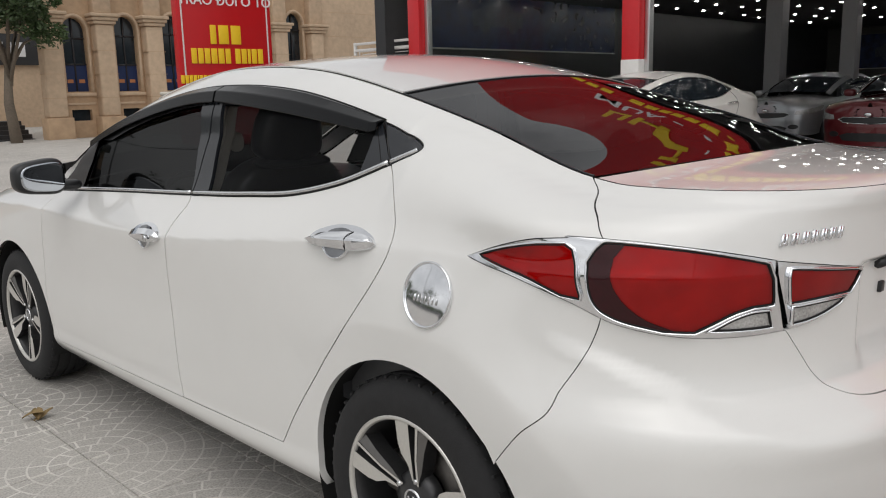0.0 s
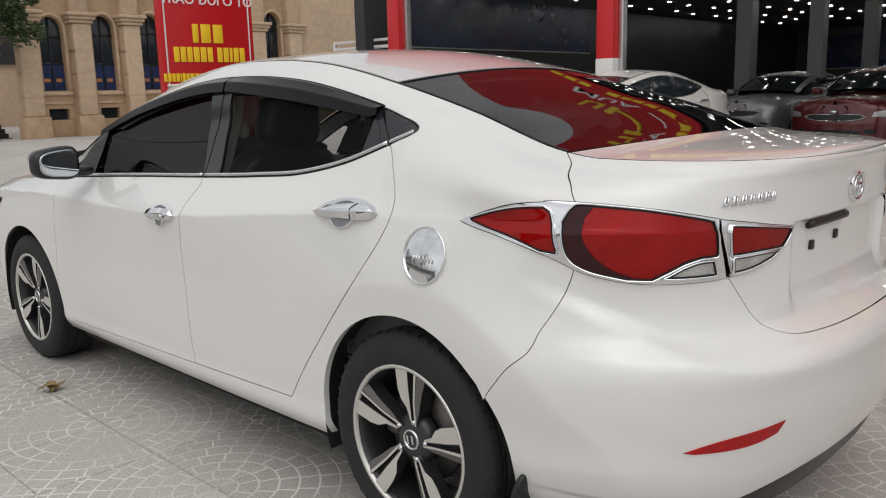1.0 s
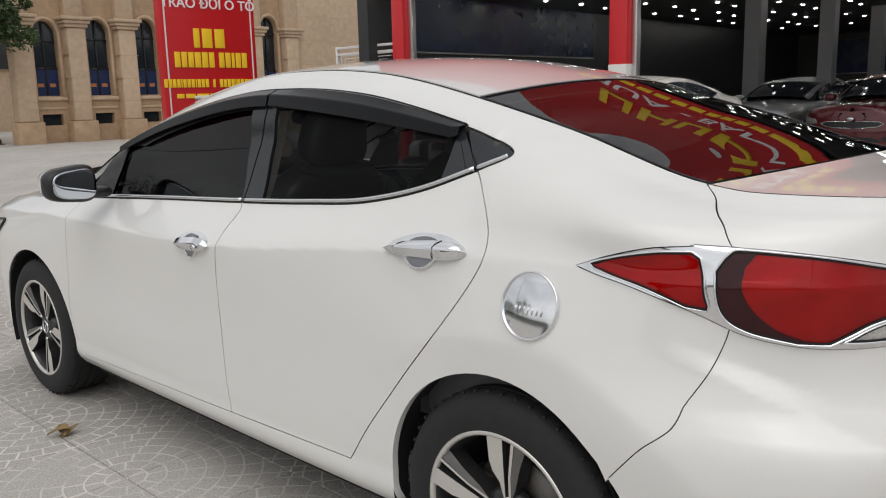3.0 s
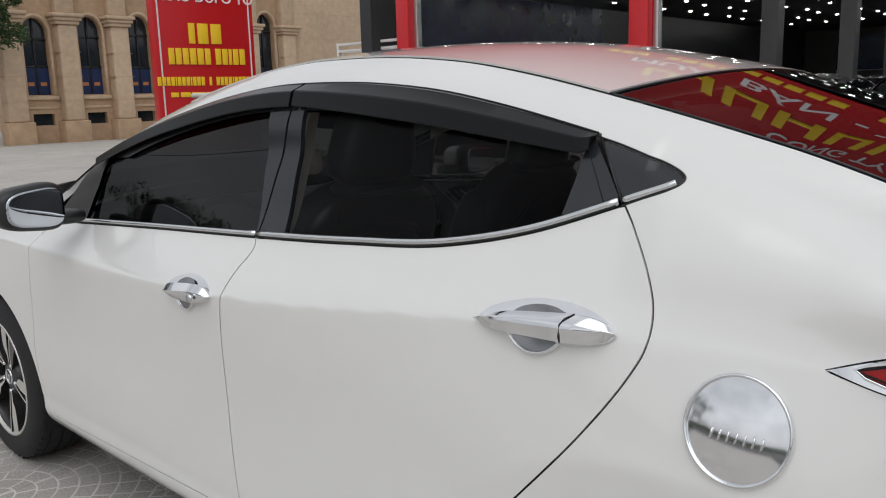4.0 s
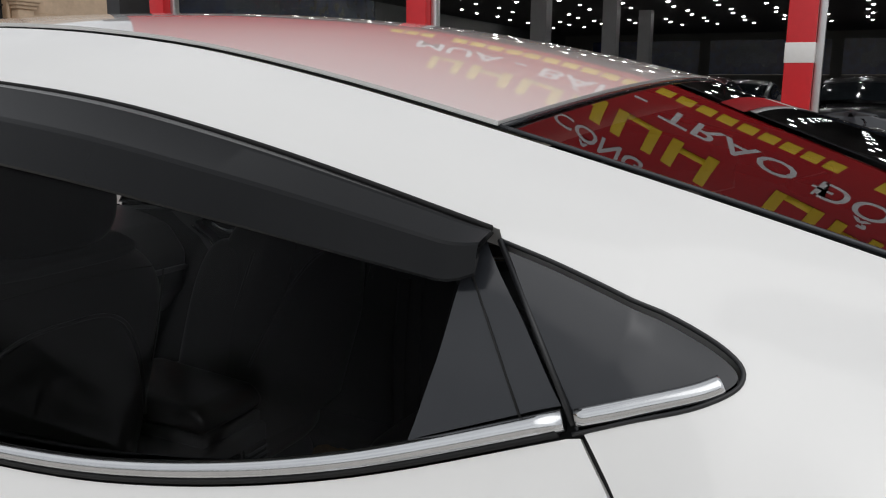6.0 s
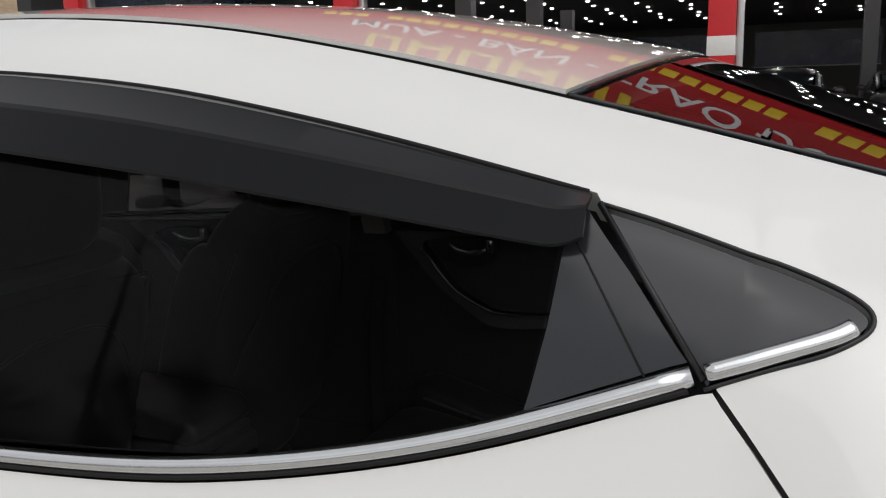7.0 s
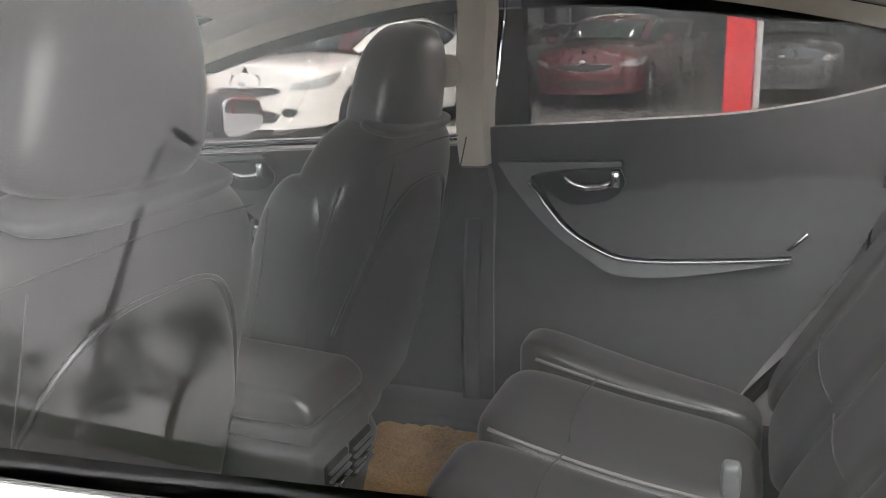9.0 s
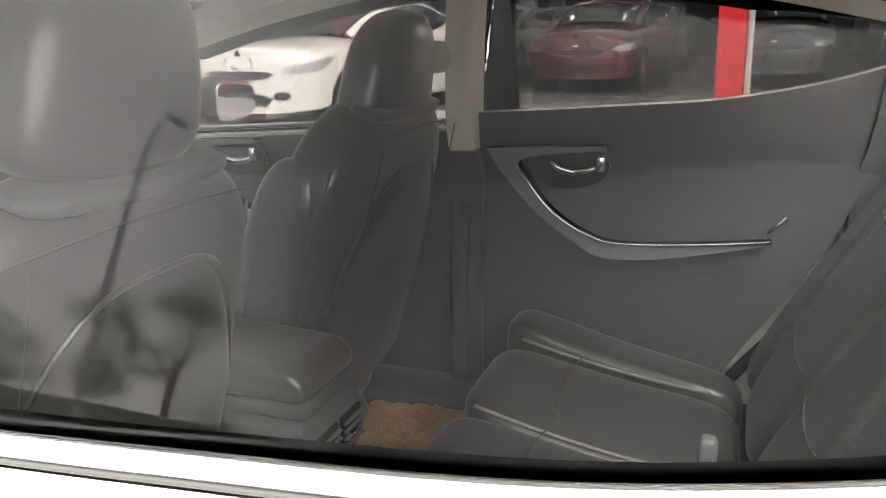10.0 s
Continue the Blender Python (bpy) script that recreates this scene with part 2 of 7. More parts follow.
RAILS = {
    "z_bottom": rail(y=[-1.6, -0.5, -0.2, 0.15, 2.2, 4.4], v=[0.26, 0.25, 0.23, 0.222, 0.222, 0.2]),
    "w_bottom": rail(y=[-1.6, -0.5, 0.15, 2.2, 4.4], v=[0.80, 0.80, 0.828, 0.828, 0.80]),
    "w_low": rail(y=[-1.6, -0.5, 0.15, 2.2, 4.4], v=[0.845, 0.848, 0.862, 0.862, 0.85]),
    "w_sill": rail(y=[-1.6, -0.5, 0.15, 1.2, 2.2, 4.4], v=[0.862, 0.864, 0.872, 0.866, 0.87, 0.865]),
    "w_mid": rail(y=[-1.6, -0.5, 0.0, 0.5, 1.2, 2.2, 2.7, 4.4], v=[0.872, 0.876, 0.882, 0.874, 0.870, 0.873, 0.880, 0.87]),
    "w_high": rail(y=[-1.6, -0.5, -0.2, 0.15, 0.6, 1.2, 2.2, 4.4], v=[0.806, 0.836, 0.863, 0.868, 0.876, 0.879, 0.877, 0.86]),
    "z_crease": rail(y=[-1.6, -0.5, -0.2, 0.15, 0.5, 1.0, 1.5, 2.2, 2.9, 4.4], v=[0.95, 0.953, 0.952, 0.944, 0.921, 0.873, 0.857, 0.862, 0.85, 0.74]),
    "w_crease": rail(y=[-1.6, -0.5, -0.2, 0.15, 0.5, 1.0, 1.5, 2.2, 2.9, 4.4], v=[0.83, 0.832, 0.835, 0.848, 0.868, 0.883, 0.885, 0.875, 0.85, 0.82]),
    "z_belt": rail(
        y=[-1.6, -0.5, -0.2, 0.06, 0.15, 0.31, 0.5, 0.75, 1.09, 1.56, 2.04, 2.3, 2.9, 4.4],
        v=[1.05, 1.06, 1.115, 1.165, 1.133, 1.078, 1.038, 1.017, 0.998, 0.977, 0.951, 0.935, 0.90, 0.80],
    ),
    "w_belt": rail(y=[-1.6, -0.5, -0.2, 0.03, 0.14, 0.5, 1.0, 1.6, 2.2, 2.9, 4.4], v=[0.775, 0.772, 0.748, 0.728, 0.747, 0.792, 0.801, 0.802, 0.79, 0.75, 0.72]),
    "z_top": rail(
        y=[-1.6, -0.5, -0.39, -0.06, 0.27, 0.45, 0.6, 0.73, 1.06, 1.55, 2.05, 2.5, 2.9, 4.4],
        v=[1.102, 1.112, 1.124, 1.222, 1.308, 1.350, 1.378, 1.393, 1.404, 1.338, 1.195, 1.015, 0.965, 0.84],
    ),
    "w_top": rail(y=[-1.6, -0.5, -0.39, -0.06, 0.27, 0.6, 1.06, 1.55, 2.05, 2.5, 2.9, 4.4], v=[0.70, 0.672, 0.648, 0.612, 0.588, 0.58, 0.58, 0.60, 0.615, 0.63, 0.62, 0.60]),
}
TAIL_END = ([0.2, 0.30, 0.36, 0.45, 0.57, 0.664, 0.688, 0.72, 0.80, 0.90, 0.98, 1.05, 1.09, 1.12], [-0.86, -0.905, -0.928, -0.948, -0.961, -0.966, -0.925, -0.875, -0.864, -0.866, -0.866, -0.872, -0.885, -0.86])


def unit_corner(n):
    t = np.linspace(0, np.pi / 2, 4001)
    c, s = np.cos(t) ** (2 / n), np.sin(t) ** (2 / n)
    run = np.r_[0, np.cumsum(np.hypot(np.diff(0.85 * c), np.diff(0.62 * s)))]
    return run / run[-1], c, s


CORNER = unit_corner(2.75)


def along(key, u):
    return np.interp(u, U, RAILS[key])


def skin(u, z):
    """The car's left side: the point at the run u (metres along, round the tail below TAIL) and the height z."""
    u, z = np.atleast_1d(np.asarray(u, float)), np.atleast_1d(np.asarray(z, float))
    zb, wb, zt, wt = along("z_belt", u), along("w_belt", u), along("z_top", u), along("w_top", u)
    z0, zc = along("z_bottom", u), along("z_crease", u)
    gap = np.maximum(zt - zb, 0.03)
    zr = zt - np.minimum(0.061, 0.5 * gap)
    wr = wt + 0.10 * np.minimum(1, gap / 0.13)
    k = np.full_like(u, 1.0)
    Z = np.stack([z0, z0 + 0.03, k * 0.34, k * 0.45, k * 0.62, k * 0.77, zc, zb, (zb + zr) / 2, zr, zt])
    W = np.stack([along("w_bottom", u), along("w_bottom", u) + 0.022, along("w_low", u), along("w_sill", u), along("w_mid", u), along("w_high", u), along("w_crease", u), wb, (wb + wr) / 2 + 0.006, wr, wt])
    h = np.maximum(np.diff(Z, axis=0), 1e-3)
    d = np.diff(W, axis=0) / h
    m = np.zeros_like(W)
    m[1:-1] = (h[:-1] * d[1:] + h[1:] * d[:-1]) / (h[:-1] + h[1:])
    m[0], m[-1] = d[0], d[-1] * 1.5
    m2 = m.copy()
    m[6], m2[6] = 0.15 * m[6] + 0.85 * d[6] * 0.9, 0.15 * m[6] + 0.85 * d[5] * 0.9
    # the bumper's shoulder, which sweeps down from the lamp to the sill of the boot
    shoulder = smooth_curve([-1.5, -1.1, -0.854, -0.739, -0.655, -0.553, -0.42], [0.653, 0.653, 0.66, 0.695, 0.738, 0.776, 0.82], np.clip(u, -1.5, -0.42))
    under = shoulder - z
    swell = 0.019 * np.clip((-0.40 - u) / 0.16, 0, 1) * (lambda q: q * q * (3 - 2 * q))(np.clip((under + 0.022) / 0.042, 0, 1)) * np.clip(1 - under / 0.26, 0, 1) * (u < -0.4)
    # the flare round the rear wheel, which runs out into the bumper
    turn = np.degrees(np.arctan2(z - 0.318, u))
    reach = np.hypot(u, z - 0.318)
    rim = np.interp(turn, [40, 90, 140, 155, 168, 180], [0.47, 0.45, 0.50, 0.53, 0.60, 0.64])
    rise, fall = (reach - 0.355) / (rim - 0.355), 1 - (reach - rim) / 0.24
    flare = np.clip(-np.log(np.exp(-16 * np.clip(rise, -1, 3)) + np.exp(-16 * np.clip(fall, -1, 3))) / 16, 0, 1)
    swell = swell + 0.021 * flare * np.clip((turn - 35) / 40, 0, 1) * np.clip((186 - turn) / 14, 0, 1) * np.clip((u + 0.85) / 0.2, 0, 1) * (np.abs(u) < 0.9)
    i = np.clip((z[None] > Z).sum(0) - 1, 0, len(Z) - 2)
    n = np.arange(len(u))
    t = (z - Z[i, n]) / h[i, n]
    t = np.clip(t, -0.5, 1.0)
    w = (1 + 2 * t) * (1 - t) ** 2 * W[i, n] + t * (1 - t) ** 2 * h[i, n] * m[i, n] + t * t * (3 - 2 * t) * W[i + 1, n] + t * t * (t - 1) * h[i, n] * m2[i + 1, n]
    w = w + swell
    x, y = -w, u.copy()
    run, c, s = CORNER
    f = np.clip((TAIL - u) / TAIL_LEN, 0, 1)
    end = smooth_curve(*TAIL_END, np.clip(z, 0.2, 1.12)) - 0.6 * swell
    rear = u < TAIL
    x = np.where(rear, -w * np.interp(f, run, c), x)
    y = np.where(rear, TAIL - (TAIL - end) * np.interp(f, run, s), y)
    g = np.clip((u - NOSE) / NOSE_LEN, 0, 1)
    front = u > NOSE
    x = np.where(front, -w * np.interp(g, run, c), x)
    y = np.where(front, NOSE + (3.58 - 0.12 * np.clip(z - 0.5, 0, 1) - NOSE) * np.interp(g, run, s), y)
    return np.stack([x, y, z], -1)


def skin_normals(u, z):
    u, z = np.atleast_1d(np.asarray(u, float)), np.atleast_1d(np.asarray(z, float))
    e = 0.004
    du = skin(u + e, z) - skin(u - e, z)
    dz = skin(u, z + e) - skin(u, np.maximum(z - e, 0.19))
    n = np.cross(dz, du)
    return n / np.maximum(np.linalg.norm(n, axis=1, keepdims=True), 1e-9)


def tail_u(x, z):
    """The run at which the tail is x from the middle at the height z."""
    us = np.linspace(TAIL, TAIL - TAIL_LEN, 500)
    xs = -skin(us, np.full(500, z))[:, 0]
    return float(np.interp(-x, -xs, us))


def dense(poly, step):
    out = []
    for a, b in zip(poly, poly[1:] + poly[:1]):
        n = max(1, int(math.hypot(b[0] - a[0], b[1] - a[1]) / step))
        out += [(a[0] + (b[0] - a[0]) * i / n, a[1] + (b[1] - a[1]) * i / n) for i in range(n)]
    clean = [out[0]]
    for p in out[1:]:
        if math.hypot(p[0] - clean[-1][0], p[1] - clean[-1][1]) > 0.0015:
            clean.append(p)
    if math.hypot(clean[0][0] - clean[-1][0], clean[0][1] - clean[-1][1]) < 0.0015:
        clean.pop()
    return clean


def inside(poly, pts):
    p, x, y = np.array(poly), pts[:, 0][:, None], pts[:, 1][:, None]
    q = np.roll(p, -1, 0)
    cross = (p[:, 1] > y) != (q[:, 1] > y)
    with np.errstate(divide="ignore", invalid="ignore"):
        at = (q[:, 0] - p[:, 0]) * (y - p[:, 1]) / (q[:, 1] - p[:, 1]) + p[:, 0]
    return ((cross & (x < at)).sum(1) % 2) == 1


def shrunk(poly, d):
    """The closed outline drawn inwards by d."""
    p = np.array(poly)
    area = 0.5 * np.sum(p[:, 0] * np.roll(p[:, 1], -1) - np.roll(p[:, 0], -1) * p[:, 1])
    t = np.roll(p, -1, 0) - np.roll(p, 1, 0)
    n = np.stack([-t[:, 1], t[:, 0]], 1) * np.sign(area)
    return [tuple(v) for v in p + d * n / np.maximum(np.linalg.norm(n, axis=1, keepdims=True), 1e-9)]


def sheet(name, poly, mat, parent, off=0.0, gap=0.0016, flange=0.012, step=0.02, edge=0.012, label="", sides="left", surface=None):
    """A pressed panel: the part of the skin within an outline of (run, height), with turned-in edges. sides: left, right or both in one mesh.
    off: its distance outwards from the skin, a number or a function of (run, height)."""
    at, nor = surface or (skin, skin_normals)
    ring = shrunk(dense(poly, edge), gap) if gap else dense(poly, edge)
    middle = TAIL - TAIL_LEN
    if sides == "both":
        ring = [(middle, b) if a < middle + 0.005 else (a, b) for a, b in ring]
    r = np.array(ring)
    lo, hi = r.min(0), r.max(0)
    gx, gy = np.meshgrid(np.arange(lo[0] + step / 2, hi[0], step), np.arange(lo[1] + step / 2, hi[1], step))
    grid = np.stack([gx.ravel(), gy.ravel()], 1)
    grid = grid[inside(ring, grid)]
    near = np.array([np.min((r[:, 0] - a) ** 2 + (r[:, 1] - b) ** 2) > (0.45 * min(step, edge)) ** 2 for a, b in grid]) if len(grid) else np.zeros(0, bool)
    grid = grid[near] if len(grid) else grid
    flat = [Vector(p) for p in ring] + [Vector(p) for p in grid]
    from mathutils import geometry

    vs, _, fs, *_ = geometry.delaunay_2d_cdt(flat, [], [list(range(len(ring)))], 1, 1e-6)
    uv = np.array([tuple(v) for v in vs])
    lift = off(uv[:, 0], uv[:, 1])[:, None] if callable(off) else off
    nn = nor(uv[:, 0], uv[:, 1])
    pp = at(uv[:, 0], uv[:, 1]) + nn * lift
    if callable(off):
        raised = lambda a, b: at(a, b) + nor(a, b) * off(a, b)[:, None]
        e = 0.0015
        bent = np.cross(raised(uv[:, 0], uv[:, 1] + e) - raised(uv[:, 0], uv[:, 1] - e), raised(uv[:, 0] + e, uv[:, 1]) - raised(uv[:, 0] - e, uv[:, 1]))
        nn = bent / np.maximum(np.linalg.norm(bent, axis=1, keepdims=True), 1e-9)
    lift_r = off(r[:, 0], r[:, 1])[:, None] if callable(off) else off
    rn = nor(r[:, 0], r[:, 1])
    rp = at(r[:, 0], r[:, 1]) + rn * lift_r
    tangent = np.roll(rp, -1, 0) - np.roll(rp, 1, 0)
    out = np.cross(tangent, rn)
    out /= np.maximum(np.linalg.norm(out, axis=1, keepdims=True), 1e-9)
    area = 0.5 * np.sum(r[:, 0] * np.roll(r[:, 1], -1) - np.roll(r[:, 0], -1) * r[:, 1])
    out *= -np.sign(area)
    bm = bmesh.new()
    normals = []
    for flip in {"left": (1,), "right": (-1,), "both": (1, -1)}[sides]:
        f = np.array([flip, 1, 1])
        v = [bm.verts.new(p) for p in pp * f]
        normals += list(nn * f)
        for tri in fs:
            a, b, c = tri[:3]
            nrm = np.cross(pp[b] - pp[a], pp[c] - pp[a])
            order = (a, b, c) if (nrm @ nn[a] > 0) == (flip > 0) else (a, c, b)
            try:
                bm.faces.new([v[k] for k in order])
            except ValueError:
                pass
        if flange:
            e0 = [bm.verts.new(p) for p in rp * f]
            e1 = [bm.verts.new(p) for p in (rp - rn * flange) * f]
            normals += list(out * f) + list(out * f)
            for i in range(len(e0)):
                j = (i + 1) % len(e0)
                if sides == "both" and max(r[i, 0], r[j, 0]) < middle + 0.001:
                    continue
                bm.faces.new((e0[i], e0[j], e1[j], e1[i]))
    return part(name, bm, mat, parent, label, normals=[tuple(n) for n in normals])


def on_skin(points, off=0.0, side=-1):
    p = np.array(points)
    q = skin(p[:, 0], p[:, 1]) + off * skin_normals(p[:, 0], p[:, 1])
    if side > 0:
        q = q * np.array([-1, 1, 1])
    return q


def bead(name, points, width, height, mat, parent, off=0.0, label="", closed=False, side=-1):
    """A rounded moulding that lies along a line of (run, height) on the skin."""
    q = on_skin(points, off, side)
    n = on_skin(points, off + 1.0, side) - q
    return part(name, tube_bm(q, width / 2, 10, closed, height / width * 2, n), mat, parent, label)


def line_z(key, lift, u0, u1, n=40):
    """Points at a rail's height (plus lift) from u0 to u1."""
    us = np.linspace(u0, u1, n)
    return [(float(u), float(along(key, u) + lift)) for u in us]


def rail_z(u):
    gap = np.maximum(along("z_top", u) - along("z_belt", u), 0.03)
    return along("z_top", u) - np.minimum(0.057, 0.5 * gap)


def rail_line(lift, u0, u1, n=40):
    return [(float(u), float(rail_z(u) + lift)) for u in np.linspace(u0, u1, n)]


def arch(cy, r, z_lo, zc=0.318, n=40, back=False):
    """A wheel arch's edge from its rear foot over the top to its front foot."""
    a = math.asin((z_lo - zc) / r)
    pts = [(cy - r * math.cos(t), zc + r * math.sin(t)) for t in np.linspace(a, math.pi - a, n)]
    return pts


# ---- the white saloon ----
car = thing("white_saloon_car", "white four-door saloon with chrome trim, tinted windows and closed doors", "car")

# door gaps, as curves of (run, height)
SEAM_REAR = spline([(0.535, 0.318), (0.44, 0.445), (0.30, 0.61), (0.155, 0.775), (0.068, 0.90), (0.047, 0.97), (0.075, 1.05), (0.145, 1.133)])
SEAM_MID = spline([(1.135, 0.306), (1.15, 0.42), (1.153, 0.58), (1.145, 0.76), (1.118, 0.90), (1.082, 0.97), (1.088, 1.0)])
SEAM_FRONT = spline([(2.265, 0.276), (2.315, 0.36), (2.335, 0.47), (2.31, 0.62), (2.285, 0.80), (2.27, 0.93)])
SILL = lambda u: 0.318 - 0.042 * (np.asarray(u) - 0.535) / 1.73
Q_TOP, Q_FOOT = (0.226, 1.236), (0.151, 1.132)
Q_EDGE = spline([Q_FOOT, (0.118, 1.145), (0.080, 1.159), (0.0595, 1.1725), (0.070, 1.186), (0.122, 1.205), (0.180, 1.2235), Q_TOP], 6)

# tail lamp outline on the skin
LT = lambda x, z: (tail_u(x, z), z)
LAMP_TOP = spline([(-0.195, 0.957), (-0.27, 0.985), (-0.36, 1.010), (-0.44, 1.019), LT(0.806, 1.022), LT(0.76, 1.018), LT(0.70, 1.006), LT(0.64, 0.992), LT(0.588, 0.979)], 8)
LAMP_LOW = spline([LT(0.563, 0.838), LT(0.62, 0.834), LT(0.68, 0.833), LT(0.74, 0.838), LT(0.79, 0.857), LT(0.82, 0.893), (-0.33, 0.928), (-0.25, 0.944), (-0.195, 0.957)], 8)
LAMP_IN_TOP = spline([LT(0.585, 0.977), LT(0.50, 0.963), LT(0.43, 0.951), LT(0.355, 0.940)], 8)
LAMP_IN_LOW = spline([LT(0.355, 0.940), LT(0.385, 0.905), LT(0.44, 0.868), LT(0.50, 0.847), LT(0.560, 0.838)], 8)
SEAM_BUMPER = spline([(-0.290, 0.518), (-0.329, 0.572), (-0.366, 0.623), (-0.403, 0.661), (-0.438, 0.700), (-0.486, 0.776), (-0.511, 0.838), (-0.520, 0.874)], 5)
LID_SIDE = spline([(-0.392, 1.1215), (-0.411, 1.105), (-0.430, 1.0885), (-0.454, 1.072), (-0.478, 1.056), (-0.494, 1.039), (-0.509, 1.0215)], 3)
LID_LOW = spline([LT(0.556, 0.836), LT(0.520, 0.784), LT(0.490, 0.736), LT(0.455, 0.704), LT(0.410, 0.692), LT(0.33, 0.688), LT(0.2, 0.686), (TAIL - TAIL_LEN, 0.685)], 8)


# body side with sill, quarter and roof rail in one pressing
low_part = [p for p in LAMP_LOW if p[0] > -0.518]
top_part = [p for p in LAMP_TOP if p[0] > -0.52]
SIDE = (
    SEAM_REAR
    + Q_EDGE[1:]
    + rail_line(0.0, 0.23, 2.42, 60)
    + line_z("z_top", -0.0015, 2.42, -0.39, 90)
    + LID_SIDE[1:]
    + top_part[::-1]
    + low_part[::-1]
    + SEAM_BUMPER[::-1][1:]
    + [p for p in arch(0.0, 0.362, 0.25)[::1] if not (p[0] < -0.1 and p[1] < 0.535)]
    + line_z("z_bottom", 0.0, 0.36, 2.33, 60)
    + [(2.335, 0.25), (2.338, 0.30), (2.34, 0.36)]
    + SEAM_FRONT[8:0:-1]
    + [(float(u), float(SILL(u))) for u in np.linspace(2.265, 0.535, 50)]
)
for side in ("left", "right"):
    sheet("body_side", SIDE, PAINT_WHITE, car, sides=side, flange=0.02, gap=0.0012, step=0.012)

REAR_DOOR = SEAM_REAR[::-1] + [(float(u), float(SILL(u))) for u in np.linspace(0.54, 1.13, 24)] + SEAM_MID + line_z("z_belt", 0.0, 1.085, 0.155, 40)
FRONT_DOOR = SEAM_MID[::-1] + [(float(u), float(SILL(u))) for u in np.linspace(1.14, 2.26, 40)] + SEAM_FRONT + line_z("z_belt", 0.0, 2.265, 1.09, 50)
FENDER = (
    SEAM_FRONT[::-1]
    + [(2.30, 0.30), (2.345, 0.32)]
    + [p for p in arch(2.7, 0.362, 0.32)]
    + [(3.1, 0.24), (3.4, 0.22), (3.75, 0.2), (4.15, 0.2), (4.15, 0.80)]
    + line_z("z_belt", 0.0, 4.13, 2.28, 60)
)
doors = {}
for side in ("left", "right"):
    for nm, outline in (("rear_door", REAR_DOOR), ("front_door", FRONT_DOOR), ("front_fender", FENDER)):
        doors[nm, side] = sheet(nm, outline, PAINT_WHITE, car, sides=side, gap=0.0024 if nm == "rear_door" else 0.0019, step=0.012, flange=0.005)

# rear bumper and boot lid
LAMP_TAIL_LOW = [p for p in LAMP_LOW if p[0] <= -0.518]
BUMPER = (
    SEAM_BUMPER
    + LAMP_TAIL_LOW[::-1]
    + LID_LOW
    + [(TAIL - TAIL_LEN, 0.50), (TAIL - TAIL_LEN, 0.35)]
    + spline([(TAIL - TAIL_LEN, 0.35), LT(0.30, 0.348), LT(0.45, 0.33), LT(0.60, 0.29), LT(0.75, 0.268), (-0.44, 0.255), (-0.35, 0.25)], 8)[1:]
    + [p for p in arch(0.0, 0.362, 0.255) if p[0] < -0.1 and p[1] < 0.545]
)
bumper = sheet("rear_bumper", BUMPER, PAINT_WHITE, car, sides="both", gap=0.001, step=0.012)
VALANCE = spline([(TAIL - TAIL_LEN, 0.353), LT(0.30, 0.351), LT(0.45, 0.333), LT(0.60, 0.292), LT(0.72, 0.275)], 8) + [LT(0.70, 0.225), LT(0.45, 0.235), LT(0.2, 0.25), (TAIL - TAIL_LEN, 0.252)]
sheet("lower_valance", VALANCE, TRIM_BLACK, bumper, off=-0.010, sides="both", gap=0, label="matt black lower valance")
LID = (
    LID_SIDE[::-1][:-1]
    + line_z("z_top", -0.002, -0.395, TAIL - TAIL_LEN, 60)
    + LID_LOW[::-1]
    + [p for p in LAMP_IN_LOW[::-1]]
    + [p for p in LAMP_IN_TOP[::-1]]
    + [p for p in LAMP_TOP[::-1] if p[0] < -0.522]
)


def lid_recess(u, z):
    """The hollow round the number plate mount, under a sharp lip."""
    ease = lambda q: (lambda f: f * f * (3 - 2 * f))(np.clip(q, 0, 1))
    across = ease((tail_u(0.37, 0.9) - np.asarray(u)) / 0.05)
    return -0.022 * across * ease((0.949 - z) / 0.012) * ease((z - 0.70) / 0.10)


lid = sheet("boot_lid", LID, PAINT_WHITE, car, off=lid_recess, sides="both", gap=0.0008, step=0.011)


def crown_sheet(name, left, crown, mat, parent, rows=16, cols=28, label="", thick=0.0, back_bow=None):
    """A panel that spans the car between a line on the left and its mirror, domed by crown(i / n) in the middle."""
    bm, grid = bmesh.new(), []
    n = len(left)
    for i, p in enumerate(left):
        row = []
        for k in range(cols + 1):
            s = -1 + 2 * k / cols
            d = 1 - s * s
            bow = back_bow(i / (n - 1)) if back_bow else (0, 0)
            row.append(bm.verts.new((-p[0] * s, p[1] + bow[0] * d, p[2] + crown(i / (n - 1)) * d)))
        grid.append(row)
    for a, b in zip(grid, grid[1:]):
        for k in range(cols):
            bm.faces.new((a[k], a[k + 1], b[k + 1], b[k]))
    bmesh.ops.recalc_face_normals(bm, faces=bm.faces[:])
    if sum(f.normal.z for f in bm.faces) < 0:
        bmesh.ops.reverse_faces(bm, faces=bm.faces[:])
    if thick:
        bmesh.ops.solidify(bm, geom=bm.faces[:], thickness=thick)
    return part(name, bm, mat, parent, label, angle=40)


# roof, rear window, boot top, windscreen, bonnet
def top_line(u0, u1, n, inset=0.0, drop=0.0):
    q = skin(np.linspace(u0, u1, n), along("z_top", np.linspace(u0, u1, n)))
    return [(x + inset, y, z - drop) for x, y, z in q]


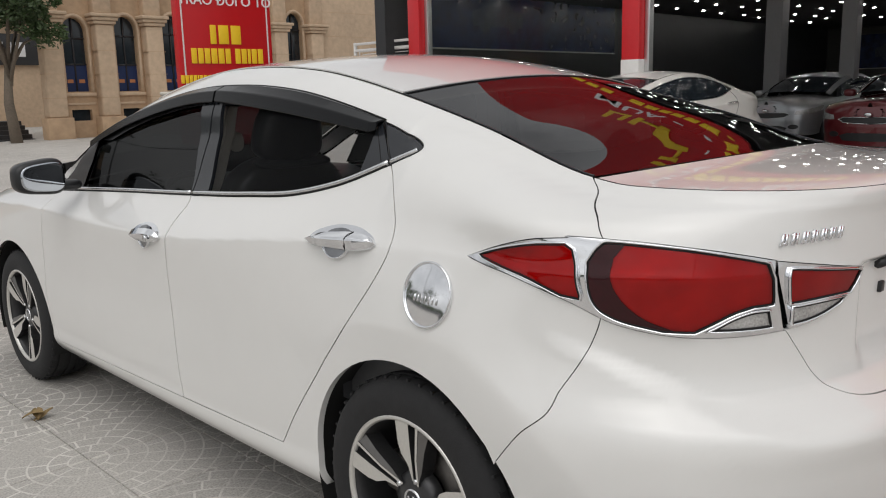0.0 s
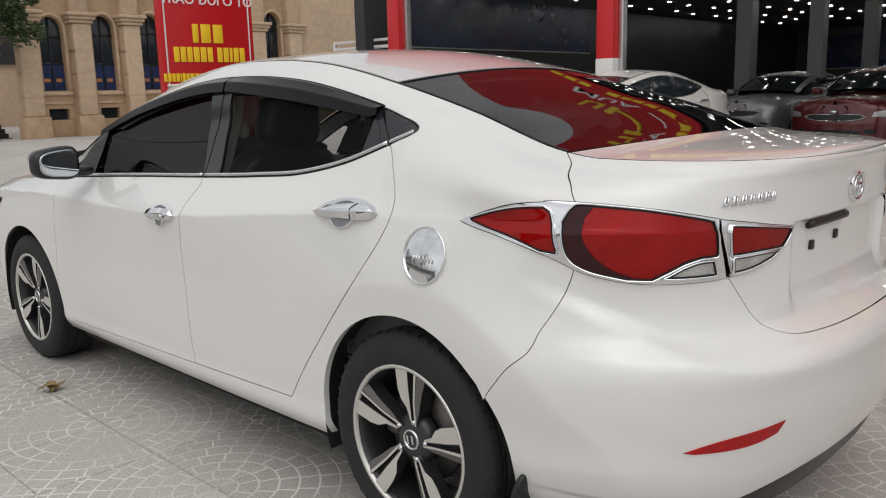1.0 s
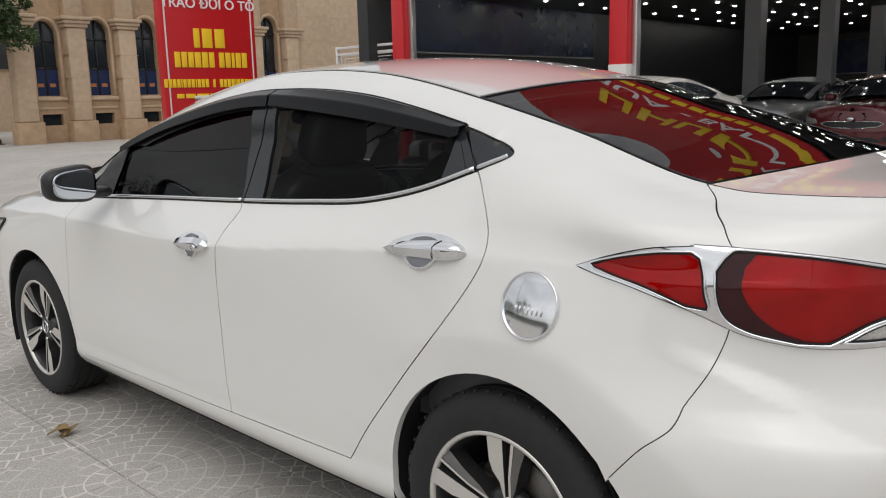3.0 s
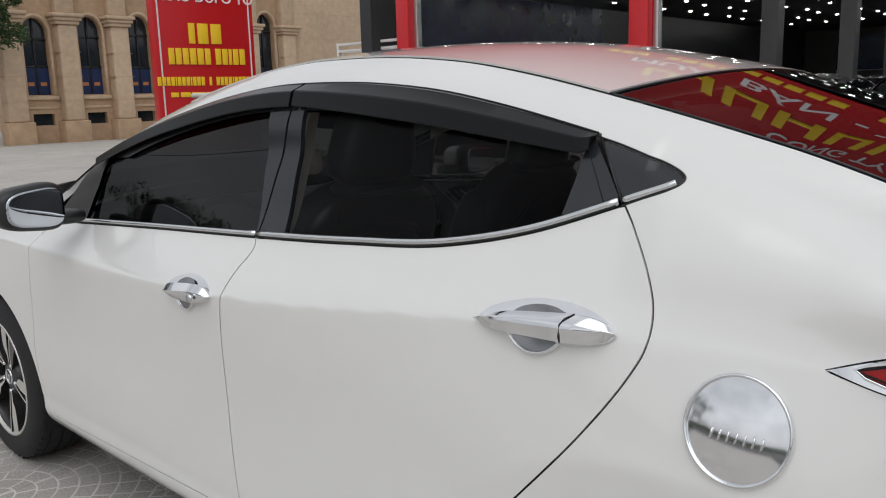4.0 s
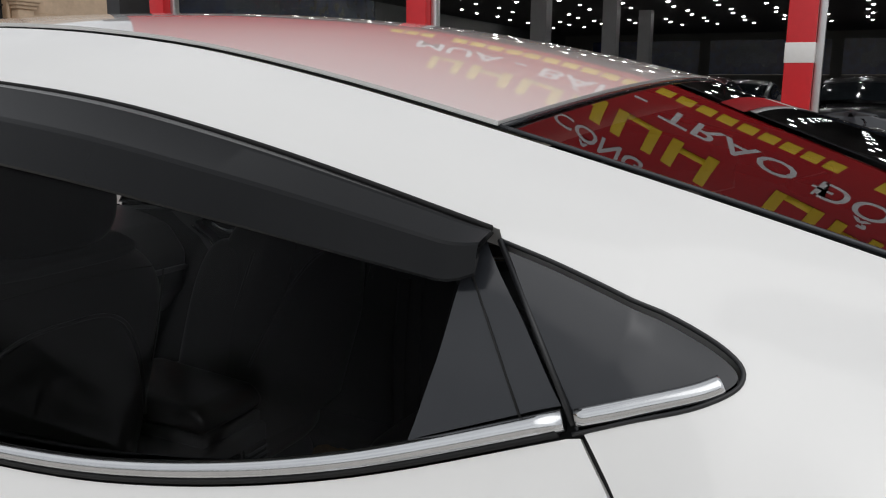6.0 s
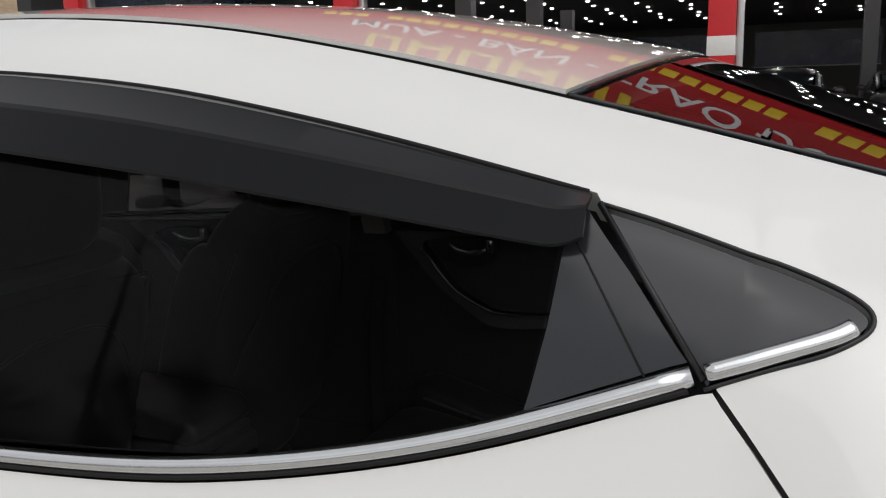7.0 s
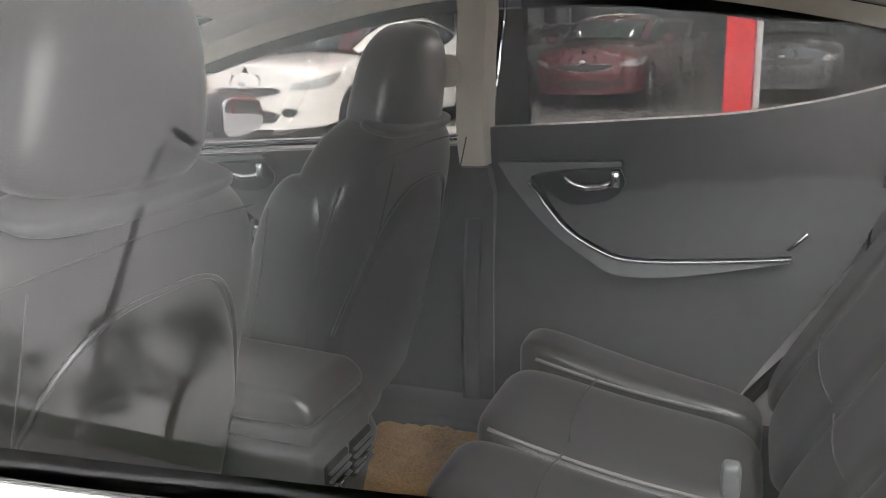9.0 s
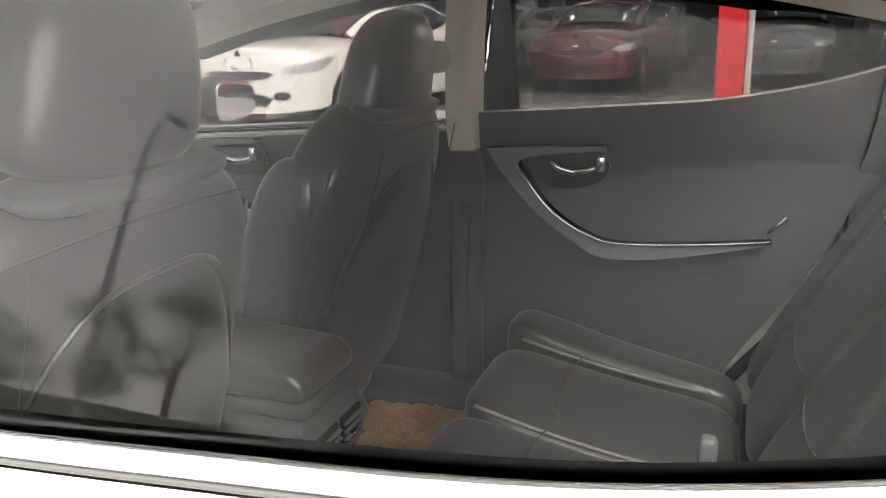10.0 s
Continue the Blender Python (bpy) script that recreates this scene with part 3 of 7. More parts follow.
roof = crown_sheet("roof", top_line(1.66, 0.275, 40, 0.0018, 0.0005), lambda f: 0.045, PAINT_WHITE, car, back_bow=lambda f: (-0.055 * f + 0.05 * (1 - f), 0), thick=-0.004)
rear_window = crown_sheet("rear_window", top_line(0.271, -0.387, 30, 0.005, 0.002), lambda f: 0.024 + 0.021 * (1 - f) ** 3, REAR_GLASS, car, back_bow=lambda f: (-0.06 - 0.06 * f, 0), label="dark tinted rear window")
rear_window.visible_shadow = False
deck = crown_sheet("boot_top", top_line(-0.40, TAIL - TAIL_LEN + 0.03, 50, 0.001, 0.002), lambda f: 0.028 * (1 - f) ** 0.7, PAINT_WHITE, lid, back_bow=lambda f: (-0.13 * (1 - f) ** 1.5, 0))
# tint far darker than glass, to dim the outside seen through it
windscreen = crown_sheet("windscreen", top_line(2.42, 1.66, 30, 0.005, 0.004), lambda f: 0.03 + 0.015 * f, DIMMED_GLASS, car, back_bow=lambda f: (0.22 - 0.17 * f, 0), label="windscreen dimmed by a dark tint")
windscreen.visible_shadow = False
# the black cowl that closes the car between the windscreen's foot and the bonnet
cowl, cowl_rows = bmesh.new(), []
foot = top_line(2.42, 2.41, 2, 0.0, 0.0)[0]
for s in np.linspace(-1, 1, 25):
    d = 1 - s * s
    cowl_rows.append([cowl.verts.new((-foot[0] * 1.12 * s, foot[1] + 0.22 * d + y, z)) for y, z in ((-0.012, foot[2] + 0.034 * d), (0.02, foot[2] + 0.022 * d), (0.06, 0.95), (0.05, 0.78), (-0.03, 0.78))])
for a, b in zip(cowl_rows, cowl_rows[1:]):
    for k in range(5):
        cowl.faces.new((a[k], a[(k + 1) % 5], b[(k + 1) % 5], b[k]))
bmesh.ops.recalc_face_normals(cowl, faces=cowl.faces[:])
part("cowl_panel", cowl, SHADOW_GAP, car, "black cowl panel below the windscreen", angle=40)
bonnet_line = [(float(x), float(y), float(z)) for x, y, z in skin(np.linspace(4.1, 2.3, 40), along("z_belt", np.linspace(4.1, 2.3, 40)))]
crown_sheet("bonnet", [(x + 0.002, y, z - 0.003) for x, y, z in bonnet_line], lambda f: 0.05 + 0.02 * f, PAINT_WHITE, car, back_bow=lambda f: (0.16 * f, 0))
for side in (-1, 1):
    q = skin(np.linspace(1.68, 0.27, 40), along("z_top", np.linspace(1.68, 0.27, 40)))
    part("roof_ditch", tube_bm([(side * -(p[0] + 0.004), p[1], p[2] - 0.002) for p in q], 0.001, 6), SHADOW_GAP, car)
# rubber round the rear window
edge = top_line(0.272, -0.388, 30, 0.003, 0.0005)
for side in (-1, 1):
    part("window_rubber", tube_bm([(side * -p[0], p[1], p[2]) for p in edge], 0.0022, 6), GLOSS_BLACK, rear_window)
part("window_rubber", tube_bm([(edge[0][0] * s, edge[0][1] - 0.058 * (1 - s * s), edge[0][2] + 0.045 * (1 - s * s)) for s in np.linspace(-1, 1, 31)], 0.0025, 6), GLOSS_BLACK, rear_window)

# near-black strips behind the gaps, painting the shade inside them
for side in (-1, 1):
    for line in (SEAM_REAR, SEAM_MID, SEAM_FRONT, SEAM_BUMPER, LID_SIDE, [(float(u), float(SILL(u))) for u in np.linspace(0.5, 2.3, 40)]):
        bead("gap_seal", line, 0.03, 0.006, SHADOW_GAP, car, off=-0.0105, side=side)
for side in (-1, 1):
    bead("gap_seal", LID_LOW, 0.03, 0.008, SHADOW_GAP, lid, off=-0.016, side=side)


# ---- windows, pillars, visors and belt mouldings ----
def visor(u0, u1, d0, d1, swell, parent, side, rear, n=90):
    """A smoked visor under the roof rail: an upper and a lower facet, a thin lip and the hollow behind; d0, d1: depth at its ends."""
    bm, rows = bmesh.new(), []
    for u in np.linspace(u0, u1, n):
        f = (u - u0) / (u1 - u0)
        d = d0 + (d1 - d0) * f + swell * math.sin(math.pi * f)
        d *= 1 - 0.22 * max(0.0, 1 - f / 0.035) ** 2 if rear else 1
        zt = float(rail_z(u)) - 0.002
        prof = [(zt, 0.0005), (zt - 0.001, 0.004), (zt - 0.10 * d, 0.0095), (zt - 0.13 * d, 0.0095), (zt - 0.50 * d, 0.0215), (zt - 0.55 * d, 0.0220), (zt - 0.97 * d, 0.0140), (zt - d, 0.0120), (zt - 0.97 * d, 0.0105), (zt - 0.5 * d, 0.014)]
        rows.append([bm.verts.new(on_skin([(float(u), z)], o, side)[0]) for z, o in prof])
    for a, b in zip(rows, rows[1:]):
        for k in range(len(a) - 1):
            bm.faces.new((a[k], a[k + 1], b[k + 1], b[k]))
    for r in (rows[0], rows[-1]):
        bm.faces.new(r)
    bmesh.ops.recalc_face_normals(bm, faces=bm.faces[:])
    return part("window_visor", bm, VISOR, parent, "smoked acrylic window visor", angle=14)


def strip(u0, u1, top, low, n=40):
    return rail_line(top, u0, u1, n) + rail_line(low, u1, u0, n)


FRAME_LOW = 0.012


def glass_terms(u, z):
    return np.stack([np.ones_like(u), u, u * u, z - 1.15, (z - 1.15) ** 2, u * (z - 1.15)], -1)


def glass_shape():
    """The even barrel curve that lies nearest to the skin over all four side windows."""
    u, f = (g.ravel() for g in np.meshgrid(np.linspace(0.30, 1.95, 40), np.linspace(0, 1, 9)))
    low, high = along("z_belt", u) + FRAME_LOW, along("z_top", u) - 0.068
    z = low + f * np.maximum(high - low, 0.0)
    return np.linalg.lstsq(glass_terms(u, z), -skin(u, z)[:, 0], rcond=None)[0]


GLASS_SHAPE = glass_shape()


def glass_at(u, z):
    u, z = np.atleast_1d(np.asarray(u, float)), np.atleast_1d(np.asarray(z, float))
    return np.stack([-glass_terms(u, z) @ GLASS_SHAPE, u, z], -1)


def glass_normals(u, z):
    u, z = np.atleast_1d(np.asarray(u, float)), np.atleast_1d(np.asarray(z, float))
    n = np.cross(glass_at(u, z + 0.001) - glass_at(u, z - 0.001), glass_at(u + 0.001, z) - glass_at(u - 0.001, z))
    return n / np.linalg.norm(n, axis=1, keepdims=True)


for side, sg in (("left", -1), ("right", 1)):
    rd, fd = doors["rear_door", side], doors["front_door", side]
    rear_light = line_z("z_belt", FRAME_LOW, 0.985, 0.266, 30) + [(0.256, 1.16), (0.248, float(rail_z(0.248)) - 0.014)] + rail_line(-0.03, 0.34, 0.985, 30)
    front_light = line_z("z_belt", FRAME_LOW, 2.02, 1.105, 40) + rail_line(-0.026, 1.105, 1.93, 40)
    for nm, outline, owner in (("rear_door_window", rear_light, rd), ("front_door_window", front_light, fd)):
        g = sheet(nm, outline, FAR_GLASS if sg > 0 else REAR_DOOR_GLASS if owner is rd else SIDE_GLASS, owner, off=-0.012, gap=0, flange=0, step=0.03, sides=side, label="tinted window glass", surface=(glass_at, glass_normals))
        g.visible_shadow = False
    # pillar blacks either side of the glass
    sheet("pillar_cover", [(1.095, 1.012), (1.104, 1.15), (1.106, float(rail_z(1.106)) - 0.003), (1.018, float(rail_z(1.018)) - 0.003), (1.05, 1.17), (1.086, 1.012)], GLOSS_BLACK, fd, off=-0.001, gap=0.0015, sides=side)
    sheet("pillar_cover", [(1.083, 1.013), (1.046, 1.17), (1.014, float(rail_z(1.014)) - 0.003), (0.975, float(rail_z(0.975)) - 0.003), (0.982, 1.17), (0.985, 1.018)], GLOSS_BLACK, rd, off=-0.001, gap=0.0015, sides=side)
    sheet("corner_cover", [(0.263, 1.107), (0.253, 1.16), (0.244, float(rail_z(0.244)) - 0.006), (0.237, float(rail_z(0.237)) - 0.003), (0.20, 1.197), (0.16, 1.146)], GLOSS_BLACK, rd, off=-0.002, gap=0.0015, sides=side)
    bead("cover_fold", [(0.243, 1.222), (0.213, 1.176), (0.183, 1.130)], 0.0016, 0.0012, SHADOW_GAP, rd, off=-0.0015, side=sg)
    # black door frame, deepened to paint the shade under the visor as well
    sheet("top_frame", rail_line(-0.003, 0.24, 2.10, 60) + rail_line(-0.03, 2.05, 1.9, 8) + rail_line(-0.058, 1.8, 0.5, 50) + rail_line(-0.03, 0.34, 0.30, 4), TRIM_BLACK, rd if sg else car, off=-0.004, gap=0, sides=side)
    sheet("quarter_pane", Q_EDGE, GLOSS_BLACK, car, off=-0.002, gap=0.003, sides=side, label="dark quarter pane")
    bead("pane_rubber", [(0.151, 1.137), Q_TOP], 0.0045, 0.003, TRIM_BLACK, car, off=0.0, side=sg)
    bead("pane_rubber", Q_EDGE, 0.003, 0.002, TRIM_BLACK, car, off=0.0, side=sg)
    visor(0.232, 1.012, 0.037, 0.052, 0.020, rd, sg, True)
    visor(1.022, 2.0, 0.054, 0.030, 0.008, fd, sg, False)
    bead("drip_rubber", rail_line(0.0, 0.235, 2.3, 60), 0.0045, 0.003, SHADOW_GAP, car, side=sg)
    bead("belt_moulding", line_z("z_belt", 0.0085, 1.082, 0.158, 50), 0.0145, 0.007, CHROME_SATIN, rd, side=sg, label="chrome belt moulding")
    bead("belt_moulding", line_z("z_belt", 0.0085, 2.25, 1.092, 50), 0.0145, 0.007, CHROME_SATIN, fd, side=sg, label="chrome belt moulding")
    bead("belt_rubber", line_z("z_belt", 0.001, 1.084, 0.16, 50), 0.0042, 0.004, SHADOW_GAP, rd, side=sg)
    bead("belt_rubber", line_z("z_belt", 0.001, 2.26, 1.09, 50), 0.0042, 0.004, SHADOW_GAP, fd, side=sg)
    bead("belt_moulding", spline([(0.150, 1.141), (0.116, 1.153), (0.083, 1.1645), (0.070, 1.1705)], 6), 0.013, 0.007, CHROME_SATIN, car, side=sg, label="chrome belt moulding")
    sheet("mirror_corner", [(2.26, 0.95), (2.02, 0.963), (1.93, float(rail_z(1.93)) - 0.012), (2.07, float(rail_z(2.07)) - 0.006)], TRIM_BLACK, fd, gap=0.001, sides=side)


# ---- tail lamps ----
def ring_bead(name, outline, width, height, mat, parent, off=0.004, side=-1, label=""):
    return bead(name, dense(outline, 0.012), width, height, mat, parent, off, label, True, side)


RED_TIP = spline([(-0.235, 0.962), (-0.30, 0.985), (-0.37, 1.000), (-0.44, 1.004)], 6) + spline([(-0.455, 0.995), (-0.465, 0.96), (-0.47, 0.93), (-0.478, 0.905)], 6) + spline([(-0.44, 0.908), (-0.36, 0.934), (-0.29, 0.950), (-0.235, 0.962)], 6)[:-1]
RED_MAIN = spline([(-0.492, 0.975), (-0.51, 1.003), LT(0.78, 1.010), LT(0.72, 1.001), LT(0.65, 0.984), LT(0.607, 0.972)], 6) + spline([LT(0.600, 0.945), LT(0.597, 0.915), LT(0.596, 0.898)], 4) + spline([LT(0.63, 0.896), LT(0.66, 0.885), LT(0.685, 0.868), LT(0.71, 0.849)], 5) + spline([LT(0.745, 0.851), LT(0.79, 0.872), (-0.505, 0.905), (-0.492, 0.975)], 6)[:-1]
DARK_EDGE = spline([(-0.489, 0.975), (-0.505, 1.003), (-0.53, 1.010), (-0.555, 1.010)], 6) + spline([(-0.538, 0.985), (-0.538, 0.945), (-0.56, 0.905), (-0.60, 0.872), LT(0.735, 0.851)], 6) + spline([LT(0.76, 0.853), LT(0.79, 0.868), (-0.505, 0.905), (-0.492, 0.975)], 6)[:-1]
CLEAR_MAIN = spline([LT(0.600, 0.886), LT(0.632, 0.884), LT(0.66, 0.873), LT(0.682, 0.857), LT(0.695, 0.848)], 5) + spline([LT(0.66, 0.847), LT(0.62, 0.848), LT(0.590, 0.850)], 4)
RED_IN = [LT(0.562, 0.957), LT(0.50, 0.950), LT(0.44, 0.943), LT(0.378, 0.936), LT(0.395, 0.914), LT(0.41, 0.900), LT(0.48, 0.899), LT(0.558, 0.896)]
CLEAR_IN = spline([LT(0.556, 0.887), LT(0.48, 0.890), LT(0.42, 0.891)], 3) + spline([LT(0.435, 0.878), LT(0.48, 0.862), LT(0.52, 0.853), LT(0.552, 0.850)], 4)
RED_TIP, RED_MAIN, RED_IN = (shrunk(dense(o, 0.012), -0.005) for o in (RED_TIP, RED_MAIN, RED_IN))
for side, sg in (("left", -1), ("right", 1)):
    lamp = sheet("tail_lamp", LAMP_TOP + LAMP_LOW[:-1], CHROME, car, off=0.002, gap=0.001, flange=0.03, sides=side, label="red and clear tail lamp in a chrome bezel")
    sheet("reflector", RED_TIP, LAMP_REFLECTOR, lamp, off=0.0035, gap=0.001, flange=0, step=0.012, sides=side, label="ribbed reflector")
    sheet("lens", RED_TIP, LAMP_LENS, lamp, off=0.006, gap=0, flange=0, step=0.012, sides=side, label="red lens")
    sheet("reflector", RED_MAIN, LAMP_REFLECTOR, lamp, off=0.0035, gap=0.001, flange=0, step=0.012, sides=side, label="ribbed reflector")
    sheet("lens", RED_MAIN, LAMP_LENS, lamp, off=0.007, gap=0, flange=0, step=0.012, sides=side, label="red lens")
    sheet("lens_edge", DARK_EDGE, LAMP_DARK_RED, lamp, off=0.0085, gap=0, flange=0.002, step=0.012, sides=side, label="dark red lens edge")
    sheet("clear_lens", CLEAR_MAIN, LAMP_CLEAR, lamp, off=0.006, gap=0, flange=0.006, step=0.012, sides=side, label="clear ribbed lens")
    ring_bead("lamp_bezel", RED_TIP, 0.005, 0.007, CHROME, lamp, 0.004, sg)
    ring_bead("lamp_bezel", RED_MAIN, 0.006, 0.008, CHROME, lamp, 0.005, sg)
    ring_bead("lamp_bezel", CLEAR_MAIN, 0.006, 0.007, CHROME, lamp, 0.005, sg)
    # black lines drawn in for the dark reflections along the chrome bezels
    for outline in (RED_TIP, RED_MAIN, CLEAR_MAIN):
        ring_bead("lens_seal", shrunk(dense(outline, 0.012), 0.004), 0.0026, 0.003, SHADOW_GAP, lamp, 0.0075, sg)
    inner = sheet("boot_lamp", LAMP_IN_TOP + LAMP_IN_LOW[1:-1], CHROME, lid, off=0.002, gap=0.001, flange=0.03, sides=side, label="inner tail lamp in a chrome bezel")
    sheet("reflector", RED_IN, LAMP_REFLECTOR, inner, off=0.0035, gap=0.001, flange=0, step=0.012, sides=side, label="ribbed reflector")
    sheet("lens", RED_IN, LAMP_LENS, inner, off=0.006, gap=0, flange=0, step=0.012, sides=side, label="red lens")
    sheet("clear_lens", CLEAR_IN, LAMP_CLEAR, inner, off=0.006, gap=0, flange=0.006, step=0.012, sides=side, label="clear ribbed lens")
    ring_bead("lamp_bezel", RED_IN, 0.006, 0.007, CHROME, inner, 0.004, sg)
    ring_bead("lamp_bezel", CLEAR_IN, 0.006, 0.007, CHROME, inner, 0.004, sg)
    # same drawn-in dark reflection lines on the boot lamp
    for outline in (RED_IN, CLEAR_IN):
        ring_bead("lens_seal", shrunk(dense(outline, 0.012), 0.0035), 0.0024, 0.003, SHADOW_GAP, inner, 0.0065, sg)
    REFLECT = spline([LT(0.718, 0.459), LT(0.68, 0.475), LT(0.63, 0.488), LT(0.56, 0.499), LT(0.503, 0.508)], 5) + spline([LT(0.52, 0.480), LT(0.57, 0.464), LT(0.63, 0.456), LT(0.70, 0.454)], 5)
    sheet("bumper_reflector", REFLECT, LAMP_RED, bumper, off=0.003, gap=0, flange=0.008, step=0.012, sides=side, label="red bumper reflector")
    # black strip paints the shade in the gap under the lamp
    bead("gap_seal", [p for p in LAMP_LOW if p[0] < -0.2], 0.02, 0.008, SHADOW_GAP, car, off=-0.010, side=sg)

# ---- boot badge, lettering and number plate mount ----


def tail_points(pts, off):
    """Points given as (x across the car, z) laid on the tail."""
    out = []
    for x, z in pts:
        u = tail_u(abs(x), z)
        p, n = skin([u], [z])[0], skin_normals([u], [z])[0]
        q = p + n * off
        out.append((q[0] if x < 0 else -q[0], q[1], q[2]))
    return out


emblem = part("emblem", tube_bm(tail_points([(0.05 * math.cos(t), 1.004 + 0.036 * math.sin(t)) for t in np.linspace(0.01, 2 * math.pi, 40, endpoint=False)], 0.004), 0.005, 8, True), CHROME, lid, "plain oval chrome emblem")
for a, b in (((-0.026, 0.985), (-0.014, 1.026)), ((0.014, 0.983), (0.028, 1.022)), ((-0.018, 1.0), (0.02, 1.010))):
    part("emblem_bar", tube_bm(tail_points([a, ((a[0] + b[0]) / 2, (a[1] + b[1]) / 2), b], 0.004), 0.0055, 6), CHROME, emblem)
for i in range(7):
    x = -0.578 + i * 0.0215
    part("badge_bar", tube_bm(tail_points([(x, 1.004 + i * 0.0009), (x + 0.005, 1.015 + i * 0.0009), (x + 0.009, 1.027 + i * 0.0009)], 0.003), 0.0040, 6), CHROME, lid, "chrome model badge bar")
    part("badge_bar", tube_bm(tail_points([(x + 0.010, 1.005 + i * 0.0009), (x + 0.0155, 1.026 + i * 0.0009)], 0.003), 0.0032, 6), CHROME, lid, "chrome model badge bar")
    part("badge_bar", tube_bm(tail_points([(x + 0.002, 1.008 + i * 0.0009 + 0.014 * (i % 2)), (x + 0.014, 1.009 + i * 0.0009 + 0.014 * (i % 2))], 0.003), 0.0028, 6), CHROME, lid, "chrome model badge bar")
part("plate_garnish", tube_bm(tail_points([(x, 0.930) for x in np.linspace(-0.262, -0.02, 10)], -0.014), 0.011, 8), TRIM_BLACK, lid, "dark garnish above the number plate mount")
for x, z in ((-0.225, 0.873), (-0.071, 0.882)):
    q = tail_points([(x, z)], -0.021)[0]
    part("plate_clip", block(q[0] - 0.012, q[0] + 0.012, q[1] - 0.006, q[1] + 0.02, q[2] - 0.012, q[2] + 0.012, bevel=0.003), TRIM_BLACK, lid)

# ---- fuel cap, door handles, mirrors ----
CAP = [(-0.098 + 0.0715 * math.cos(t), 0.860 + 0.0715 * math.sin(t)) for t in np.linspace(0, 2 * math.pi, 48, endpoint=False)]
cap = sheet("fuel_cap", CAP, CHROME, car, off=lambda u, z: 0.004 + 0.007 * np.clip(1 - ((u + 0.098) ** 2 + (z - 0.860) ** 2) / 0.0715**2, 0, 1), gap=0, flange=0.008, step=0.015, edge=0.008, label="round chrome fuel cap cover")
ring_bead("cap_rim", CAP, 0.006, 0.005, CHROME, cap, 0.004)
for i in range(7):
    u = -0.065 - i * 0.0115
    bead("cap_bar", [(u, 0.842), (u - 0.003, 0.858)], 0.0035, 0.003, CHROME_SATIN, cap, 0.0095)


def handle(owner, uc, zc, half, slope, side, key):
    """A chrome pull handle with its bezel, finger bowl and grip."""
    sg = -1 if side == "left" else 1

    def at(s, dz):
        return (uc - s * half, zc + s * slope + dz)

    top = spline([at(-1.0, -0.002), at(-0.75, 0.020), at(-0.2, 0.035), at(0.4, 0.031), at(0.85, 0.012), at(1.0, -0.008)], 8)
    low = spline([at(1.0, -0.008), at(0.7, -0.018), at(0.0, -0.014), at(-0.6, -0.010), at(-1.0, -0.002)], 8)
    h = sheet("door_handle", top + low[1:-1], CHROME, owner, off=0.004, gap=0, flange=0.006, step=0.012, sides=side, label="chrome door handle")
    # almost flat bowl; its recess shade comes from the darker chrome
    bowl = [at(-0.05 + 0.42 * math.cos(t), 0.004 + (0.022 if math.sin(t) > 0 else 0.050) * math.sin(t)) for t in np.linspace(0, 2 * math.pi, 40, endpoint=False)]
    sheet("finger_bowl", bowl, CHROME_DARK, h, off=lambda u, z: 0.008 - 0.0035 * np.clip(1 - ((u - uc - 0.05 * half) / (0.42 * half)) ** 2 - ((z - zc + 0.010) / 0.036) ** 2, 0, 1), gap=0, flange=0, step=0.006, edge=0.006, sides=side)
    bead("bowl_rim", [p for p in bowl if p[1] < zc - 0.004], 0.006, 0.006, CHROME, h, 0.006, side=sg)
    # the grip: a blade with a ridge along it, an upper and a lower facet, pointed at both ends
    s = np.linspace(-1, 1, 33)
    tall = smooth_curve([-1, -0.85, -0.5, 0.0, 0.45, 0.75, 0.92, 1], [0.003, 0.012, 0.025, 0.034, 0.039, 0.034, 0.020, 0.003], s) * (0.9 if key else 1)
    lift = 0.009 + 0.021 * (1 - np.abs(s) ** 3.0)
    rows, bm = [], bmesh.new()
    for v, t, o in zip(s, tall, lift):
        sect = ((0.50, o - 0.011), (0.44, o - 0.003), (0.10, o + 0.0035), (0.02, o + 0.004), (-0.06, o + 0.003), (-0.44, o - 0.005), (-0.50, o - 0.012))
        rows.append([bm.verts.new(on_skin([at(float(v), -0.005 + a * float(t))], max(0.004, float(b)), sg)[0]) for a, b in sect])
    for p, q in zip(rows, rows[1:]):
        for k in range(len(p)):
            bm.faces.new((p[k], p[(k + 1) % len(p)], q[(k + 1) % len(p)], q[k]))
    bm.faces.new(rows[0])
    bm.faces.new(rows[-1])
    bmesh.ops.recalc_face_normals(bm, faces=bm.faces[:])
    part("grip", bm, CHROME, h, angle=24)
    if key:
        k = on_skin([at(0.62, -0.006)], 0.034, sg)[0]
        part("key_cover", lathe_bm([(-0.004, 0.0), (-0.004, 0.010), (0.002, 0.011), (0.004, 0.009)], 20, "x", Matrix.Translation(k)), CHROME_SATIN, h)
    else:
        k = [on_skin([at(a, b)], o, sg)[0] for a, b, o in ((0.50, 0.013, 0.0245), (0.42, 0.004, 0.0315), (0.38, -0.005, 0.0335), (0.37, -0.013, 0.0295), (0.375, -0.0235, 0.0235))]
        part("grip_joint", tube_bm(k, 0.0011, 6), SHADOW_GAP, h)


for side in ("left", "right"):
    handle(doors["rear_door", side], 0.231, 0.948, 0.134, 0.008, side, False)
    handle(doors["front_door", side], 1.268, 0.862, 0.104, 0.004, side, True)


